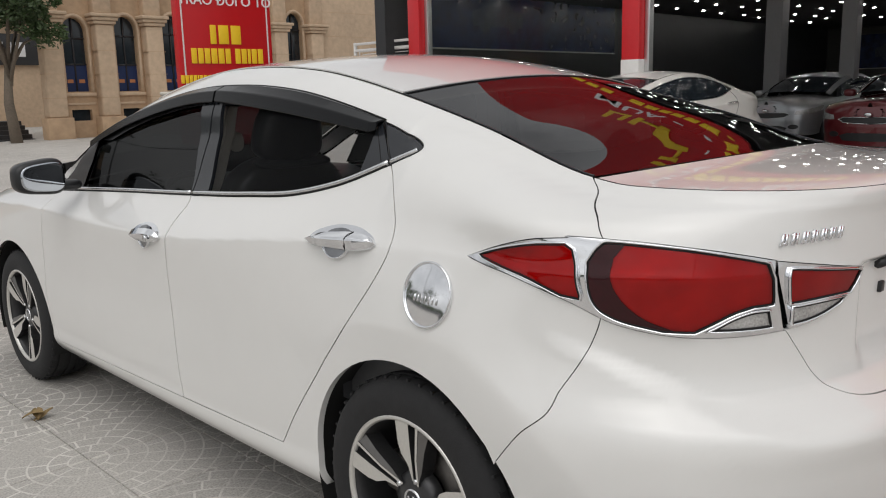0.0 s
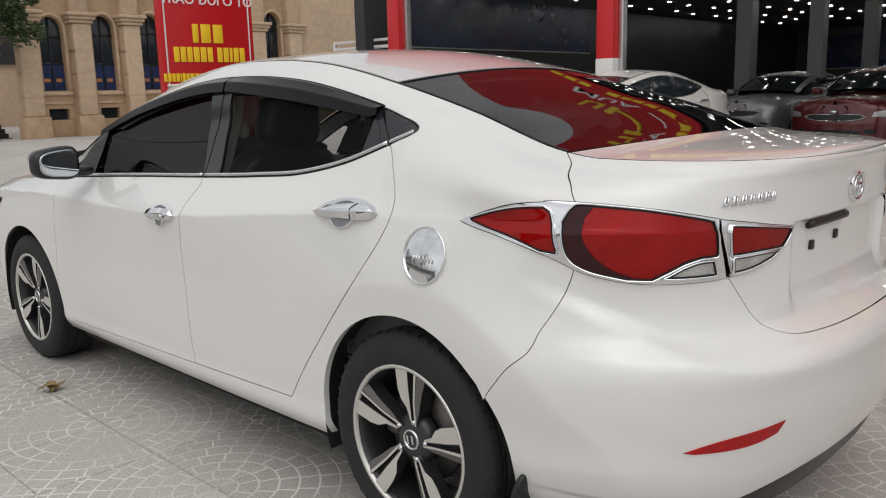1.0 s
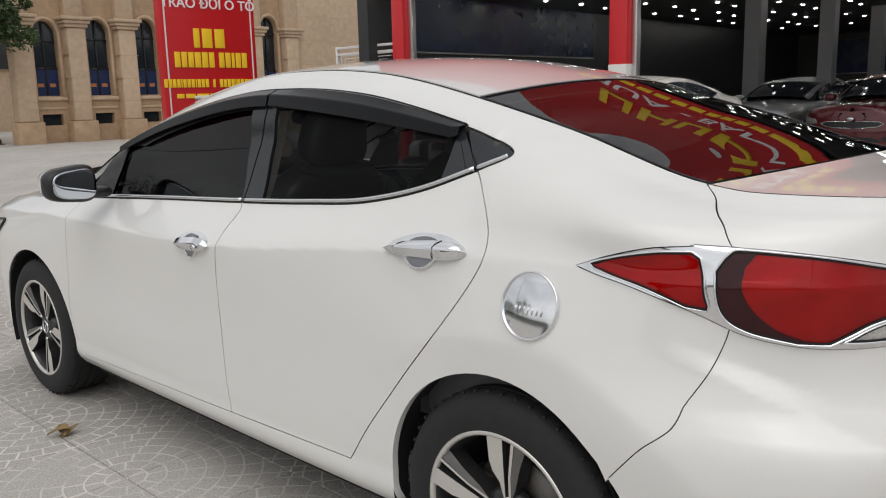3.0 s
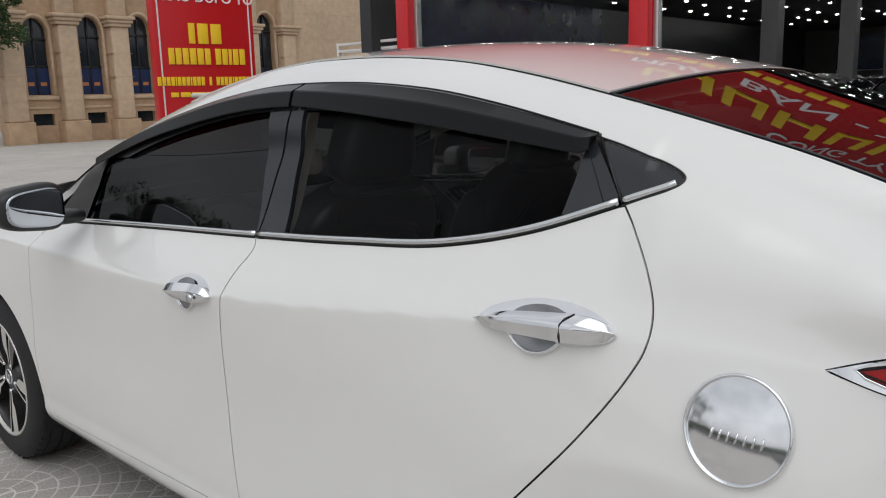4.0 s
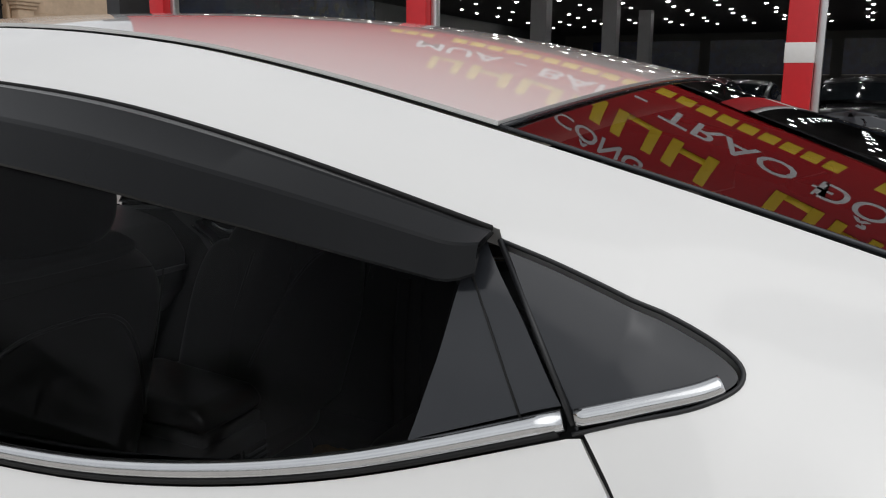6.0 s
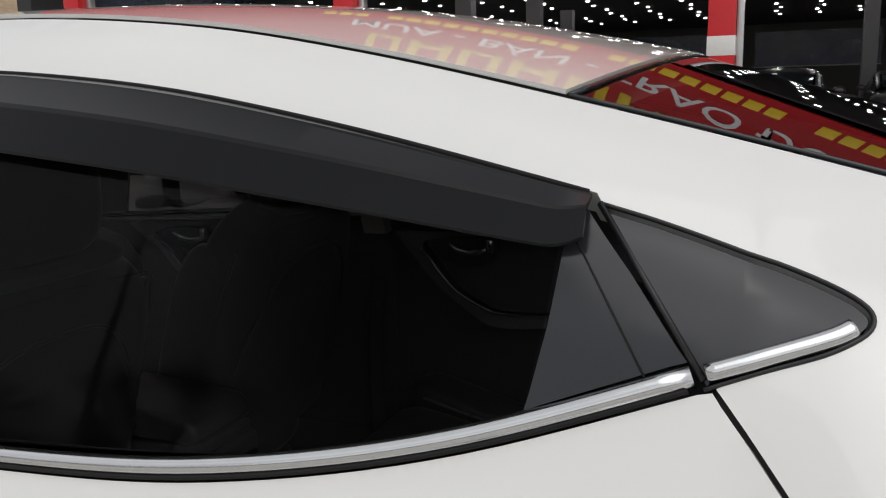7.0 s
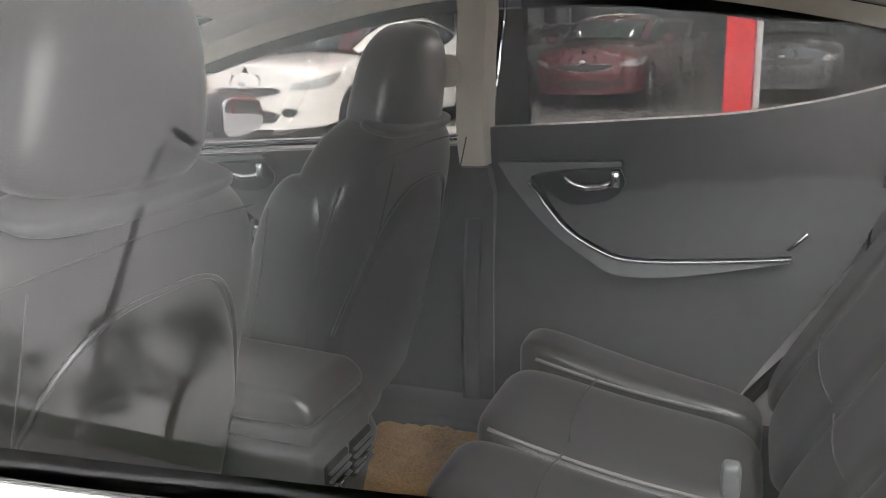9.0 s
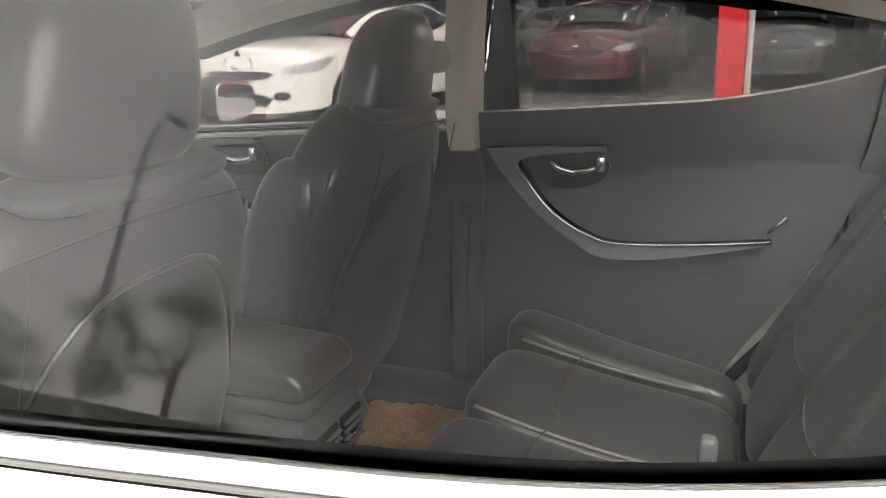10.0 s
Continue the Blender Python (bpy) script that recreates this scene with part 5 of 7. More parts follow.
# inner door panels and pillar trims
for sg in (-1, 1):
    owner_r, owner_f = doors["rear_door", "right" if sg > 0 else "left"], doors["front_door", "right" if sg > 0 else "left"]
    side = "right" if sg > 0 else "left"
    inner_r = [(float(u), float(along("z_belt", u)) + (0.036 if sg > 0 else -0.01)) for u in np.linspace(1.07, 0.22, 24)] + [(0.20, 1.0), (0.30, 0.75), (0.45, 0.52), (0.56, 0.34), (1.10, 0.33)]
    inner_f = [(float(u), float(along("z_belt", u)) - 0.004) for u in np.linspace(2.2, 1.12, 24)] + [(1.12, 0.33), (2.2, 0.33)]
    panel_lift = lambda u, z: -0.085 - 0.03 * np.clip((1.0 - z) / 0.3, 0, 1)
    inner_face = (skin, lambda u, z: np.tile(np.array([-1.0, 0, 0]), (len(np.atleast_1d(u)), 1)))
    pr = sheet("door_panel", inner_r, PLASTIC_DARK, owner_r, off=panel_lift, gap=0.004, flange=-0.05, sides=side, label="dark grey inner door panel", surface=inner_face)
    pf = sheet("door_panel", inner_f, PLASTIC_DARK, owner_f, off=panel_lift, gap=0.004, flange=-0.05, sides=side, label="dark grey inner door panel", surface=inner_face)
    for pn, du in ((pr, 0.0), (pf, 0.88)):
        upper = spline([(0.77, 0.948), (0.90, 0.937), (0.972, 0.918), (0.953, 0.872), (0.894, 0.803), (0.815, 0.756), (0.744, 0.739), (0.596, 0.746), (0.42, 0.763)], 8)
        lower = spline([(1.046, 0.952), (1.012, 0.877), (0.931, 0.793), (0.843, 0.733), (0.786, 0.704), (0.70, 0.702), (0.595, 0.717), (0.425, 0.752)], 8)
        band = [(u + du, z) for u, z in [(0.77, 0.961), (0.90, 0.957)] + lower + upper[::-1]]
        lip = np.array([(u + du, z) for u, z in upper[18:]])
        sheet("armrest", band, PLASTIC_GREY, pn, off=lambda u, z: -0.118 - 0.03 * np.clip((1.0 - z) / 0.3, 0, 1), gap=0.001, flange=-0.03, step=0.012, sides=side, label="grey armrest sweep", surface=inner_face)
        part("armrest_edge", tube_bm(np.array(skin(lip[:, 0], lip[:, 1])) * np.array([-sg, 1, 1]) + np.array([-sg * (0.148), 0, 0]), 0.004, 6), CHROME_SATIN, pn, "thin bright edge")
        inner_at = lambda pts, depth: skin([p[0] + du for p in pts], [p[1] for p in pts]) * np.array([-sg, 1, 1]) - np.array([sg * depth, 0, 0])
        hq = inner_at([(0.897, 0.921), (0.880, 0.905), (0.850, 0.897), (0.815, 0.901), (0.788, 0.912)], 0.135)
        grip = part("inner_handle", tube_bm(hq, [0.004, 0.008, 0.009, 0.009, 0.008], 10), CHROME_SATIN, pn, "chrome inner door handle")
        tab = inner_at([(0.784, 0.920)], 0.135)[0]
        part("lock_tab", block(tab[0] - 0.012, tab[0] + 0.012, tab[1] - 0.010, tab[1] + 0.010, tab[2] - 0.018, tab[2] + 0.018, bevel=0.004), CHROME_SATIN, grip)
        # flat black sheet on the panel, painting the shade of a recess
        recess = [(u + du, z) for u, z in spline([(0.775, 0.942), (0.90, 0.931), (0.958, 0.912), (0.925, 0.868), (0.875, 0.852), (0.80, 0.868), (0.768, 0.905), (0.775, 0.942)], 6)[:-1]]
        sheet("handle_recess", recess, TRIM_BLACK, pn, off=-0.1165, gap=0, flange=-0.004, step=0.012, sides=side, label="flat black patch painting the shade of a handle recess", surface=inner_face)
    part("warning_strip", tube_bm(skin([0.43, 0.395], [0.787, 0.824]) * np.array([-sg, 1, 1]) - np.array([sg * 0.165, 0, 0]), 0.005, 6), CHROME_SATIN, pr)
    for nm, z0, z1, inset, mat, words in (("pillar_trim", 0.945, 1.315, 0.055, TRIM_BEIGE, "beige pillar trim"), ("pillar_foot", 0.33, 0.94, 0.05, PLASTIC_DARK, "dark lower pillar trim")):
        post, rows, deep = bmesh.new(), [], 0.085 if sg > 0 else 0.045
        for z in np.linspace(z0, z1, 10):
            w = -float(skin([1.07], [z])[0][0])
            back = 0.045 * max(0, (z - 0.945) / 0.37)
            rows.append([post.verts.new((sg * (w - a), y - back, z)) for a, y in ((inset, 1.068), (inset + deep - 0.01, 1.072), (inset + deep, 1.085), (inset + deep, 1.13), (inset, 1.145))])
        for p, q in zip(rows, rows[1:]):
            for k in range(5):
                post.faces.new((p[k], p[(k + 1) % 5], q[(k + 1) % 5], q[k]))
        post.faces.new(rows[0])
        post.faces.new(rows[-1])
        bmesh.ops.recalc_face_normals(post, faces=post.faces[:])
        part(nm, post, mat, car, words, angle=40)
    part("seat_belt", tube_bm(on_skin([(1.12, 0.36), (1.12, 0.6), (1.115, 0.90)], -0.155, sg), 0.022, 6, False, 0.12, [(sg, 0, 0)] * 3), PLASTIC_DARK, car, "dark seat belt")
    anchor = skin([1.12], [1.16])[0] * np.array([-sg, 1, 1]) - np.array([sg * 0.15, 0, 0])
    puffed("belt_anchor", tuple(anchor), (0.022, 0.030, 0.034), 2.6, TRIM_BEIGE, car, "beige seat belt anchor cover")
    sheet("quarter_trim", [(0.24, 1.22), (0.30, 0.5), (-0.2, 0.5), (-0.3, 1.05), (0.05, 1.18)], PLASTIC_DARK, car, off=-0.09, gap=0, flange=-0.03, sides=side)
    sheet("roof_side_trim", rail_line(-0.012, 0.25, 1.95, 40) + line_z("z_top", -0.03, 1.9, 0.25, 40), TRIM_BEIGE, car, off=-0.035, gap=0, flange=0, sides=side, label="beige roof edge trim")


# ---- ground ----
SLAB = 0.417
SLAB_X, SLAB_Y = -1.043, 1.572


def paving_material():
    """Grey granite slabs with pale concentric arcs that meet at every second corner."""
    m = bpy.data.materials.new("fan_pattern_slabs")
    m.use_nodes = True
    nt = m.node_tree
    p = nt.nodes["Principled BSDF"]

    def node(op, a, b=None, c=None):
        n = nt.nodes.new("ShaderNodeMath")
        n.operation = op
        for i, v in enumerate((a, b, c)):
            if v is None:
                continue
            if isinstance(v, (int, float)):
                n.inputs[i].default_value = v
            else:
                nt.links.new(v, n.inputs[i])
        return n.outputs[0]

    geo, sep = nt.nodes.new("ShaderNodeNewGeometry"), nt.nodes.new("ShaderNodeSeparateXYZ")
    nt.links.new(geo.outputs["Position"], sep.inputs[0])
    px = node("PINGPONG", node("SUBTRACT", sep.outputs[0], SLAB_X), SLAB)
    py = node("PINGPONG", node("SUBTRACT", sep.outputs[1], SLAB_Y), SLAB)
    r = node("SQRT", node("ADD", node("MULTIPLY", px, px), node("MULTIPLY", py, py)))
    rn = node("DIVIDE", r, 0.068)
    ring = node("FLOOR", rn)
    circ = node("LESS_THAN", node("FRACT", rn), 0.105)
    ang = node("DIVIDE", node("ARCTAN2", py, px), math.pi / 2)
    count = node("MULTIPLY_ADD", ring, 1.15, 1.0)
    spoke_pos = node("ADD", node("MULTIPLY", ang, count), node("MULTIPLY", node("MODULO", ring, 2.0), 0.5))
    width = node("DIVIDE", node("MULTIPLY", count, 0.0052), node("MAXIMUM", r, 0.03))
    spoke = node("LESS_THAN", node("FRACT", spoke_pos), width)
    line = node("MAXIMUM", circ, spoke)
    wear, grain = nt.nodes.new("ShaderNodeTexNoise"), nt.nodes.new("ShaderNodeTexNoise")
    wear.inputs["Scale"].default_value, wear.inputs["Detail"].default_value = 3.1, 5
    grain.inputs["Scale"].default_value, grain.inputs["Detail"].default_value = 130, 4
    stain = nt.nodes.new("ShaderNodeTexNoise")
    stain.inputs["Scale"].default_value, stain.inputs["Detail"].default_value = 0.7, 6
    for n in (wear, grain, stain):
        nt.links.new(geo.outputs["Position"], n.inputs["Vector"])
    worn = nt.nodes.new("ShaderNodeMapRange")
    worn.inputs["From Min"].default_value, worn.inputs["From Max"].default_value = 0.34, 0.6
    nt.links.new(wear.outputs["Fac"], worn.inputs["Value"])
    line = node("MULTIPLY", line, worn.outputs[0])
    info = nt.nodes.new("ShaderNodeObjectInfo")
    ramp = nt.nodes.new("ShaderNodeValToRGB")
    ramp.color_ramp.elements[0].position, ramp.color_ramp.elements[1].position = 0.34, 0.68
    ramp.color_ramp.elements[0].color, ramp.color_ramp.elements[1].color = (0.27, 0.256, 0.236, 1), (0.58, 0.552, 0.512, 1)
    mixv = node("ADD", node("MULTIPLY", grain.outputs["Fac"], 0.62), node("ADD", node("MULTIPLY", stain.outputs["Fac"], 0.28), node("MULTIPLY", info.outputs["Random"], 0.12)))
    nt.links.new(mixv, ramp.inputs["Fac"])
    mx = nt.nodes.new("ShaderNodeMix")
    mx.data_type = "RGBA"
    mx.inputs[7].default_value = (0.80, 0.77, 0.72, 1)
    nt.links.new(node("MULTIPLY", line, 0.72), mx.inputs[0])
    nt.links.new(ramp.outputs["Color"], mx.inputs[6])
    nt.links.new(mx.outputs[2], p.inputs["Base Color"])
    p.inputs["Roughness"].default_value = 0.72
    bn = nt.nodes.new("ShaderNodeBump")
    bn.inputs["Strength"].default_value, bn.inputs["Distance"].default_value = 0.5, 0.004
    nt.links.new(node("ADD", node("MULTIPLY", line, -0.5), node("MULTIPLY", grain.outputs["Fac"], 0.5)), bn.inputs["Height"])
    nt.links.new(bn.outputs["Normal"], p.inputs["Normal"])
    return m


PAVING = paving_material()


def ground_height(x):
    return 0.14 * min(1.0, max(0.0, (x - 2.2) / 6.3))


gm, gx = bmesh.new(), [-600, -60, -20, -6, 0, 2.2, 4, 6, 8.5, 12, 60, 600]
cols = [[gm.verts.new((x, y, ground_height(x) - 0.006)) for y in (-600, -40, 0, 40, 600)] for x in gx]
for a, b in zip(cols, cols[1:]):
    for k in range(4):
        gm.faces.new((a[k], b[k], b[k + 1], a[k + 1]))
ground = part("ground", gm, PAVING, None)
tagged(ground, "grey granite paved forecourt with pale fan patterns", "ground", kind="structure")
ROAD = material("asphalt", (0.055, 0.055, 0.056), 0.85, vary=0.25, scale=3, bump=0.4, bump_scale=90)
road = part("road", block(-34, -13, -300, 300, -0.2, 0.0), ROAD, None, smooth=False)
tagged(road, "dark asphalt road along the forecourt", "road", kind="structure")
KERB = material("kerb_concrete", (0.35, 0.34, 0.32), 0.8, vary=0.15, scale=4, bump=0.3)
kerb = part("kerb", block(-13.0, -12.75, -300, 300, -0.1, 0.12, bevel=0.02), KERB, None)
tagged(kerb, "pale concrete kerb along the road", "kerb", kind="structure")
leaf = bmesh.new()
for k in range(5):
    a = bmesh.new()
    bmesh.ops.create_grid(a, x_segments=5, y_segments=3, size=0.5)
    for v in a.verts:
        f = v.co.x + 0.5
        v.co = Vector((v.co.x * 0.085, v.co.y * 0.045 * math.sin(math.pi * min(0.96, f + 0.04)), 0.012 + 0.02 * math.sin(2.5 * v.co.x + k) + 0.016 * abs(v.co.y)))
    a.transform(Matrix.Rotation(k * 1.3, 4, "Z") @ Matrix.Translation((0.02, 0, 0)))
    join(leaf, a)
    if k == 2:
        break
leaf_ob = part("dry_leaf", leaf, material("dry_leaf", (0.26, 0.18, 0.08), 0.8, vary=0.4, scale=60), None)
leaf_ob.matrix_world = Matrix.Translation((-1.03, 2.13, -0.002))
tagged(leaf_ob, "curled dry brown leaf lying on the paving", "leaf")

# ---- showroom ----
FLOOR_Z, CEIL_Z, FRONT_X, BACK_X, SIDE_Y0, SIDE_Y1 = 0.142, 3.45, 9.0, 32.0, -16.0, 11.3
TILE_GLOSS = material("polished_tile", (0.32, 0.305, 0.29), 0.18, vary=0.08, scale=1.5)
WALL_GREY = material("grey_wall_paint", (0.07, 0.069, 0.066), 0.75, vary=0.06, scale=2)
WALL_DARK = material("dark_cladding", (0.03, 0.031, 0.034), 0.35, vary=0.15, scale=2)
CEIL_GREY = material("grey_ceiling_boards", (0.06, 0.06, 0.062), 0.7, vary=0.08, scale=2)
POST_RED = material("red_gloss_panel", (0.56, 0.012, 0.018), 0.3, vary=0.06, scale=4)
WHITE_PAINT = material("white_paint", (0.72, 0.71, 0.69), 0.5, vary=0.05, scale=5)
COLUMN_GREY = material("pale_grey_column", (0.21, 0.21, 0.22), 0.4, vary=0.05, scale=4)
ALU = material("brushed_aluminium", (0.6, 0.6, 0.6), 0.35, 0.9, 0.06, 20)


def structure(name, bm, mat, label, category, smooth=False):
    return tagged(part(name, bm, mat, None, smooth=smooth), label, category, kind="structure")


structure("floor", block(FRONT_X, BACK_X, SIDE_Y0, SIDE_Y1, 0.0, FLOOR_Z), TILE_GLOSS, "polished pale tile floor of the showroom", "floor")
structure("ceiling", block(FRONT_X, BACK_X, SIDE_Y0, SIDE_Y1, CEIL_Z, CEIL_Z + 0.3), CEIL_GREY, "grey showroom ceiling with rows of spotlights", "ceiling")
structure("wall_back", block(BACK_X, BACK_X + 0.3, SIDE_Y0, SIDE_Y1, 0.0, CEIL_Z + 0.3), WALL_GREY, "grey back wall of the showroom", "wall")
structure("wall_north", block(FRONT_X, BACK_X, SIDE_Y1, SIDE_Y1 + 0.3, 0.0, 4.4), WALL_DARK, "dark clad side wall of the showroom", "wall")
structure("wall_south", block(FRONT_X, BACK_X, SIDE_Y0 - 0.3, SIDE_Y0, 0.0, 4.4), WALL_GREY, "grey side wall of the showroom", "wall")
structure("roof", block(FRONT_X - 0.2, BACK_X + 0.4, SIDE_Y0 - 0.4, SIDE_Y1 + 0.4, 4.4, 4.7), WALL_DARK, "flat showroom roof", "roof")
structure("lintel", block(FRONT_X, FRONT_X + 0.3, SIDE_Y0, SIDE_Y1, CEIL_Z - 0.05, 4.4), WALL_DARK, "dark lintel over the open showroom front", "lintel")


def red_post(y, plaque=None):
    p = thing("red_post", "square red panelled post on the showroom front", "post", "posts of the showroom front")
    p.location = (FRONT_X, y, ground_height(FRONT_X))
    part("shaft", block(-0.15, 0.15, -0.15, 0.15, 0.0, 3.4, bevel=0.01), POST_RED, p)
    part("edge_strip", block(0.0, 0.12, -0.235, -0.155, 0.0, 3.4, bevel=0.006), ALU, p, "aluminium edge strip")
    if plaque:
        part("band", block(-0.156, 0.156, -0.156, 0.156, plaque[0], plaque[1], bevel=0.004), WHITE_PAINT, p, "white painted band")
    return p


for y, band in ((10.32, None), (5.56, (1.25, 1.62)), (0.72, (1.50, 1.72)), (-4.1, (1.50, 1.72)), (-8.9, None)):
    red_post(y, band)
for x, y, w in ((16.0, 6.42, 0.36), (16.0, 4.88, 0.30), (22.0, 5.6, 0.34), (22.0, -2.0, 0.34), (16.0, -4.5, 0.34)):
    c = structure("column", block(-w / 2, w / 2, -w / 2, w / 2, 0, CEIL_Z - FLOOR_Z + 0.02, bevel=0.015), COLUMN_GREY, "pale grey square column inside the showroom", "column")
    c.location = (x, y, FLOOR_Z - 0.01)
# windows between the first two posts
SHOP_GLASS = tinted_pane("shop_glass", (0.88, 0.9, 0.89), film=0.006)
pane = part("window_1", block(9.02, 9.04, 5.75, 10.15, 0.2, 3.4), SHOP_GLASS, None, smooth=False)
pane.visible_shadow = False
tagged(pane, "tall clear shop window between red posts", "window", kind="structure")
for z in (0.2, 3.34):
    part("frame", block(8.99, 9.07, 5.75, 10.15, z, z + 0.07, bevel=0.008), ALU, pane)

# posters on the walls
POSTER_BLUE = material("dark_blue_poster", (0.010, 0.020, 0.075), 0.25, vary=0.9, scale=1.2)
POSTER_SHAPE = material("poster_pale_blue", (0.028, 0.042, 0.085), 0.25, vary=0.7, scale=6)
POSTER_WHITE = material("poster_edge", (0.55, 0.55, 0.55), 0.4)


def poster(m, w, h, shapes, label):
    ob = thing("wall_poster", label, "poster", "posters on the showroom walls")
    ob.matrix_world = m
    part("sheet", block(-w / 2, w / 2, -0.02, 0.0, -h / 2, h / 2), POSTER_BLUE, ob, smooth=False)
    part("bottom_edge", block(-w / 2, w / 2, -0.03, 0.0, -h / 2 - 0.03, -h / 2, bevel=0.004), POSTER_WHITE, ob)
    for cx, cz, s in shapes:
        car_shape = spline([(-1.0, -0.25), (-1.0, 0.1), (-0.72, 0.2), (-0.45, 0.5), (0.25, 0.52), (0.6, 0.22), (0.97, 0.12), (1.0, -0.25)], 5)
        bm = bmesh.new()
        bm.faces.new([bm.verts.new((cx + s * a, -0.0235, cz + s * b)) for a, b in car_shape])
        for wx in (-0.55, 0.6):
            bm.faces.new([bm.verts.new((cx + s * (wx + 0.2 * math.cos(t)), -0.026, cz + s * (-0.22 + 0.2 * math.sin(t)))) for t in np.linspace(0, 2 * math.pi, 16, endpoint=False)])
        part("printed_shape", bm, POSTER_SHAPE, ob, "printed outline of a dark car", smooth=False)
    return ob


poster(Matrix.Translation((13.4, SIDE_Y1, 2.95)), 7.4, 1.3, [(-1.0, 0.05, 0.85)], "dark blue poster with a printed car on the side wall")
for y in (8.0, 3.4, -1.2, -5.8, -10.4):
    poster(Matrix.Translation((BACK_X, y, 2.55)) @ Matrix.Rotation(radians(-90), 4, "Z"), 4.2, 1.25, [(-0.6, 0.0, 0.9), (1.2, -0.1, 0.6)], "dark blue poster with printed cars on the back wall")

# spotlights in the ceiling
LIGHT = material("spotlight_glow", (0.9, 0.9, 0.9), 0.4, emit=(1.0, 0.96, 0.9), strength=30.0)
spot_mesh = lathe_bm([(0.0, 0.0), (-0.004, 0.034), (-0.014, 0.043), (0.02, 0.043)], 14, "z")
spot = part("ceiling_spotlight", spot_mesh, LIGHT, None)
tagged(spot, "small round white ceiling spotlight, switched on", "spotlight", "spotlights in the showroom ceiling")
first = True
for i in range(15):
    for j in range(19):
        m = Matrix.Translation((9.8 + 1.25 * i, -10.0 + 1.12 * j + (0.12 if i % 2 else 0), CEIL_Z - 0.004))
        if first:
            spot.matrix_world, first = m, False
        else:
            copy_thing(spot, m)

# the long red fascia sign over the front
fascia = thing("fascia_sign", "long red shop sign with yellow and white lettering", "sign")
fascia.location = (8.88, -2.5, 5.35)
SIGN_RED = material("red_sign_sheet", (0.52, 0.005, 0.010), 0.35, vary=0.05, scale=2)
SIGN_YELLOW = material("yellow_letters", (0.88, 0.60, 0.02), 0.4, vary=0.05, scale=5)
SIGN_WHITE = material("white_letters", (0.86, 0.86, 0.87), 0.4, vary=0.04, scale=5)
part("board", block(-0.12, 0.12, -12.0, 13.5, -1.7, 2.8, bevel=0.02), SIGN_RED, fascia)


def lettering(words, size, m, mat, parent):
    c = bpy.data.curves.new("lettering", "FONT")
    c.body, c.size, c.extrude, c.align_x, c.align_y = words, size, 0.015, "CENTER", "CENTER"
    c.resolution_u, c.offset = 3, 0.008 * size
    c.materials.append(mat)
    ob = new("lettering", c)
    ob.parent = parent
    ob.matrix_basis = m
    return ob


def bars(widths, h, gap, m, mat, parent, label):
    """A line of plain upright blocks in place of words."""
    total = sum(abs(w) for w in widths) + gap * (len(widths) - 1)
    x = -total / 2
    for w in widths:
        if w > 0:
            bm = bmesh.new()
            t = min(0.24 * w, 0.3 * h)
            if w > 0.5:
                box_bm(bm, x, x + t, -h / 2, h / 2, 0, 0.02, bevel=0.004)
                box_bm(bm, x + w - t, x + w, -h / 2, h / 2, 0, 0.02, bevel=0.004)
                box_bm(bm, x + t, x + w - t, -h / 2 + t * (len(parent.children) % 2), -h / 2 + t * (1 + len(parent.children) % 2), 0, 0.0195)
            else:
                box_bm(bm, x, x + w, -h / 2, h / 2, 0, 0.02, bevel=0.004)
            part("bar", bm, mat, parent, label).matrix_basis = m
        x += abs(w) + gap


FACE = Matrix.Rotation(radians(-90), 4, "Z") @ Matrix.Rotation(radians(90), 4, "X")
on_board = lambda y, z: Matrix.Translation((-0.125, y, z)) @ FACE
lettering("CÔNG TY TNHH", 0.46, on_board(3.2, 1.22), SIGN_WHITE, fascia)
bars([0.54, 0.66, 0.62, 0.66, 0.60, 0.64, -0.45, 0.64, 0.62, 0.60, 0.56], 0.74, 0.15, on_board(3.2, 0.48), SIGN_YELLOW, fascia, "yellow letter block")
lettering("MUA - BÁN - TRAO ĐỔI Ô TÔ", 0.66, on_board(3.2, -0.48), SIGN_WHITE, fascia)
bars([0.2, 0.2, 0.2, -0.2] + [0.22] * 10 + [-0.3] + [0.2] * 9 + [-0.3] + [0.22] * 11, 0.34, 0.06, on_board(3.2, -1.22), SIGN_YELLOW, fascia, "yellow letter block")

# ---- standing red advertising board ----
board = thing("advertising_board", "tall red standing board with white and yellow lettering", "sign")
board.matrix_world = Matrix.Translation((5.2, 11.0, ground_height(5.2))) @ Matrix.Rotation(radians(-6), 4, "Z")
part("panel", block(-0.82, 0.82, -0.10, 0.10, 0.5, 4.3, bevel=0.02), SIGN_RED, board)
for sx in (-0.79, 0.79):
    part("edge_trim", block(sx - 0.012 + (0.05 if sx < 0 else -0.05), sx + 0.012 + (0.05 if sx < 0 else -0.05), -0.108, -0.1, 0.55, 4.25, bevel=0.002), WHITE_PAINT, board, "thin white border")
    part("post", block(sx - 0.05, sx + 0.05, -0.05, 0.05, -0.15, 0.55, bevel=0.01), ALU, board)
UP = Matrix.Rotation(radians(90), 4, "X")
at_board = lambda x, z: Matrix.Translation((x, -0.102, z)) @ UP
lettering("TRAO ĐỔI Ô TÔ", 0.215, at_board(0.02, 2.82), SIGN_WHITE, board)
bars([0.10, 0.17, 0.17], 0.30, 0.045, at_board(-0.02, 2.29), SIGN_YELLOW, board, "yellow number block")
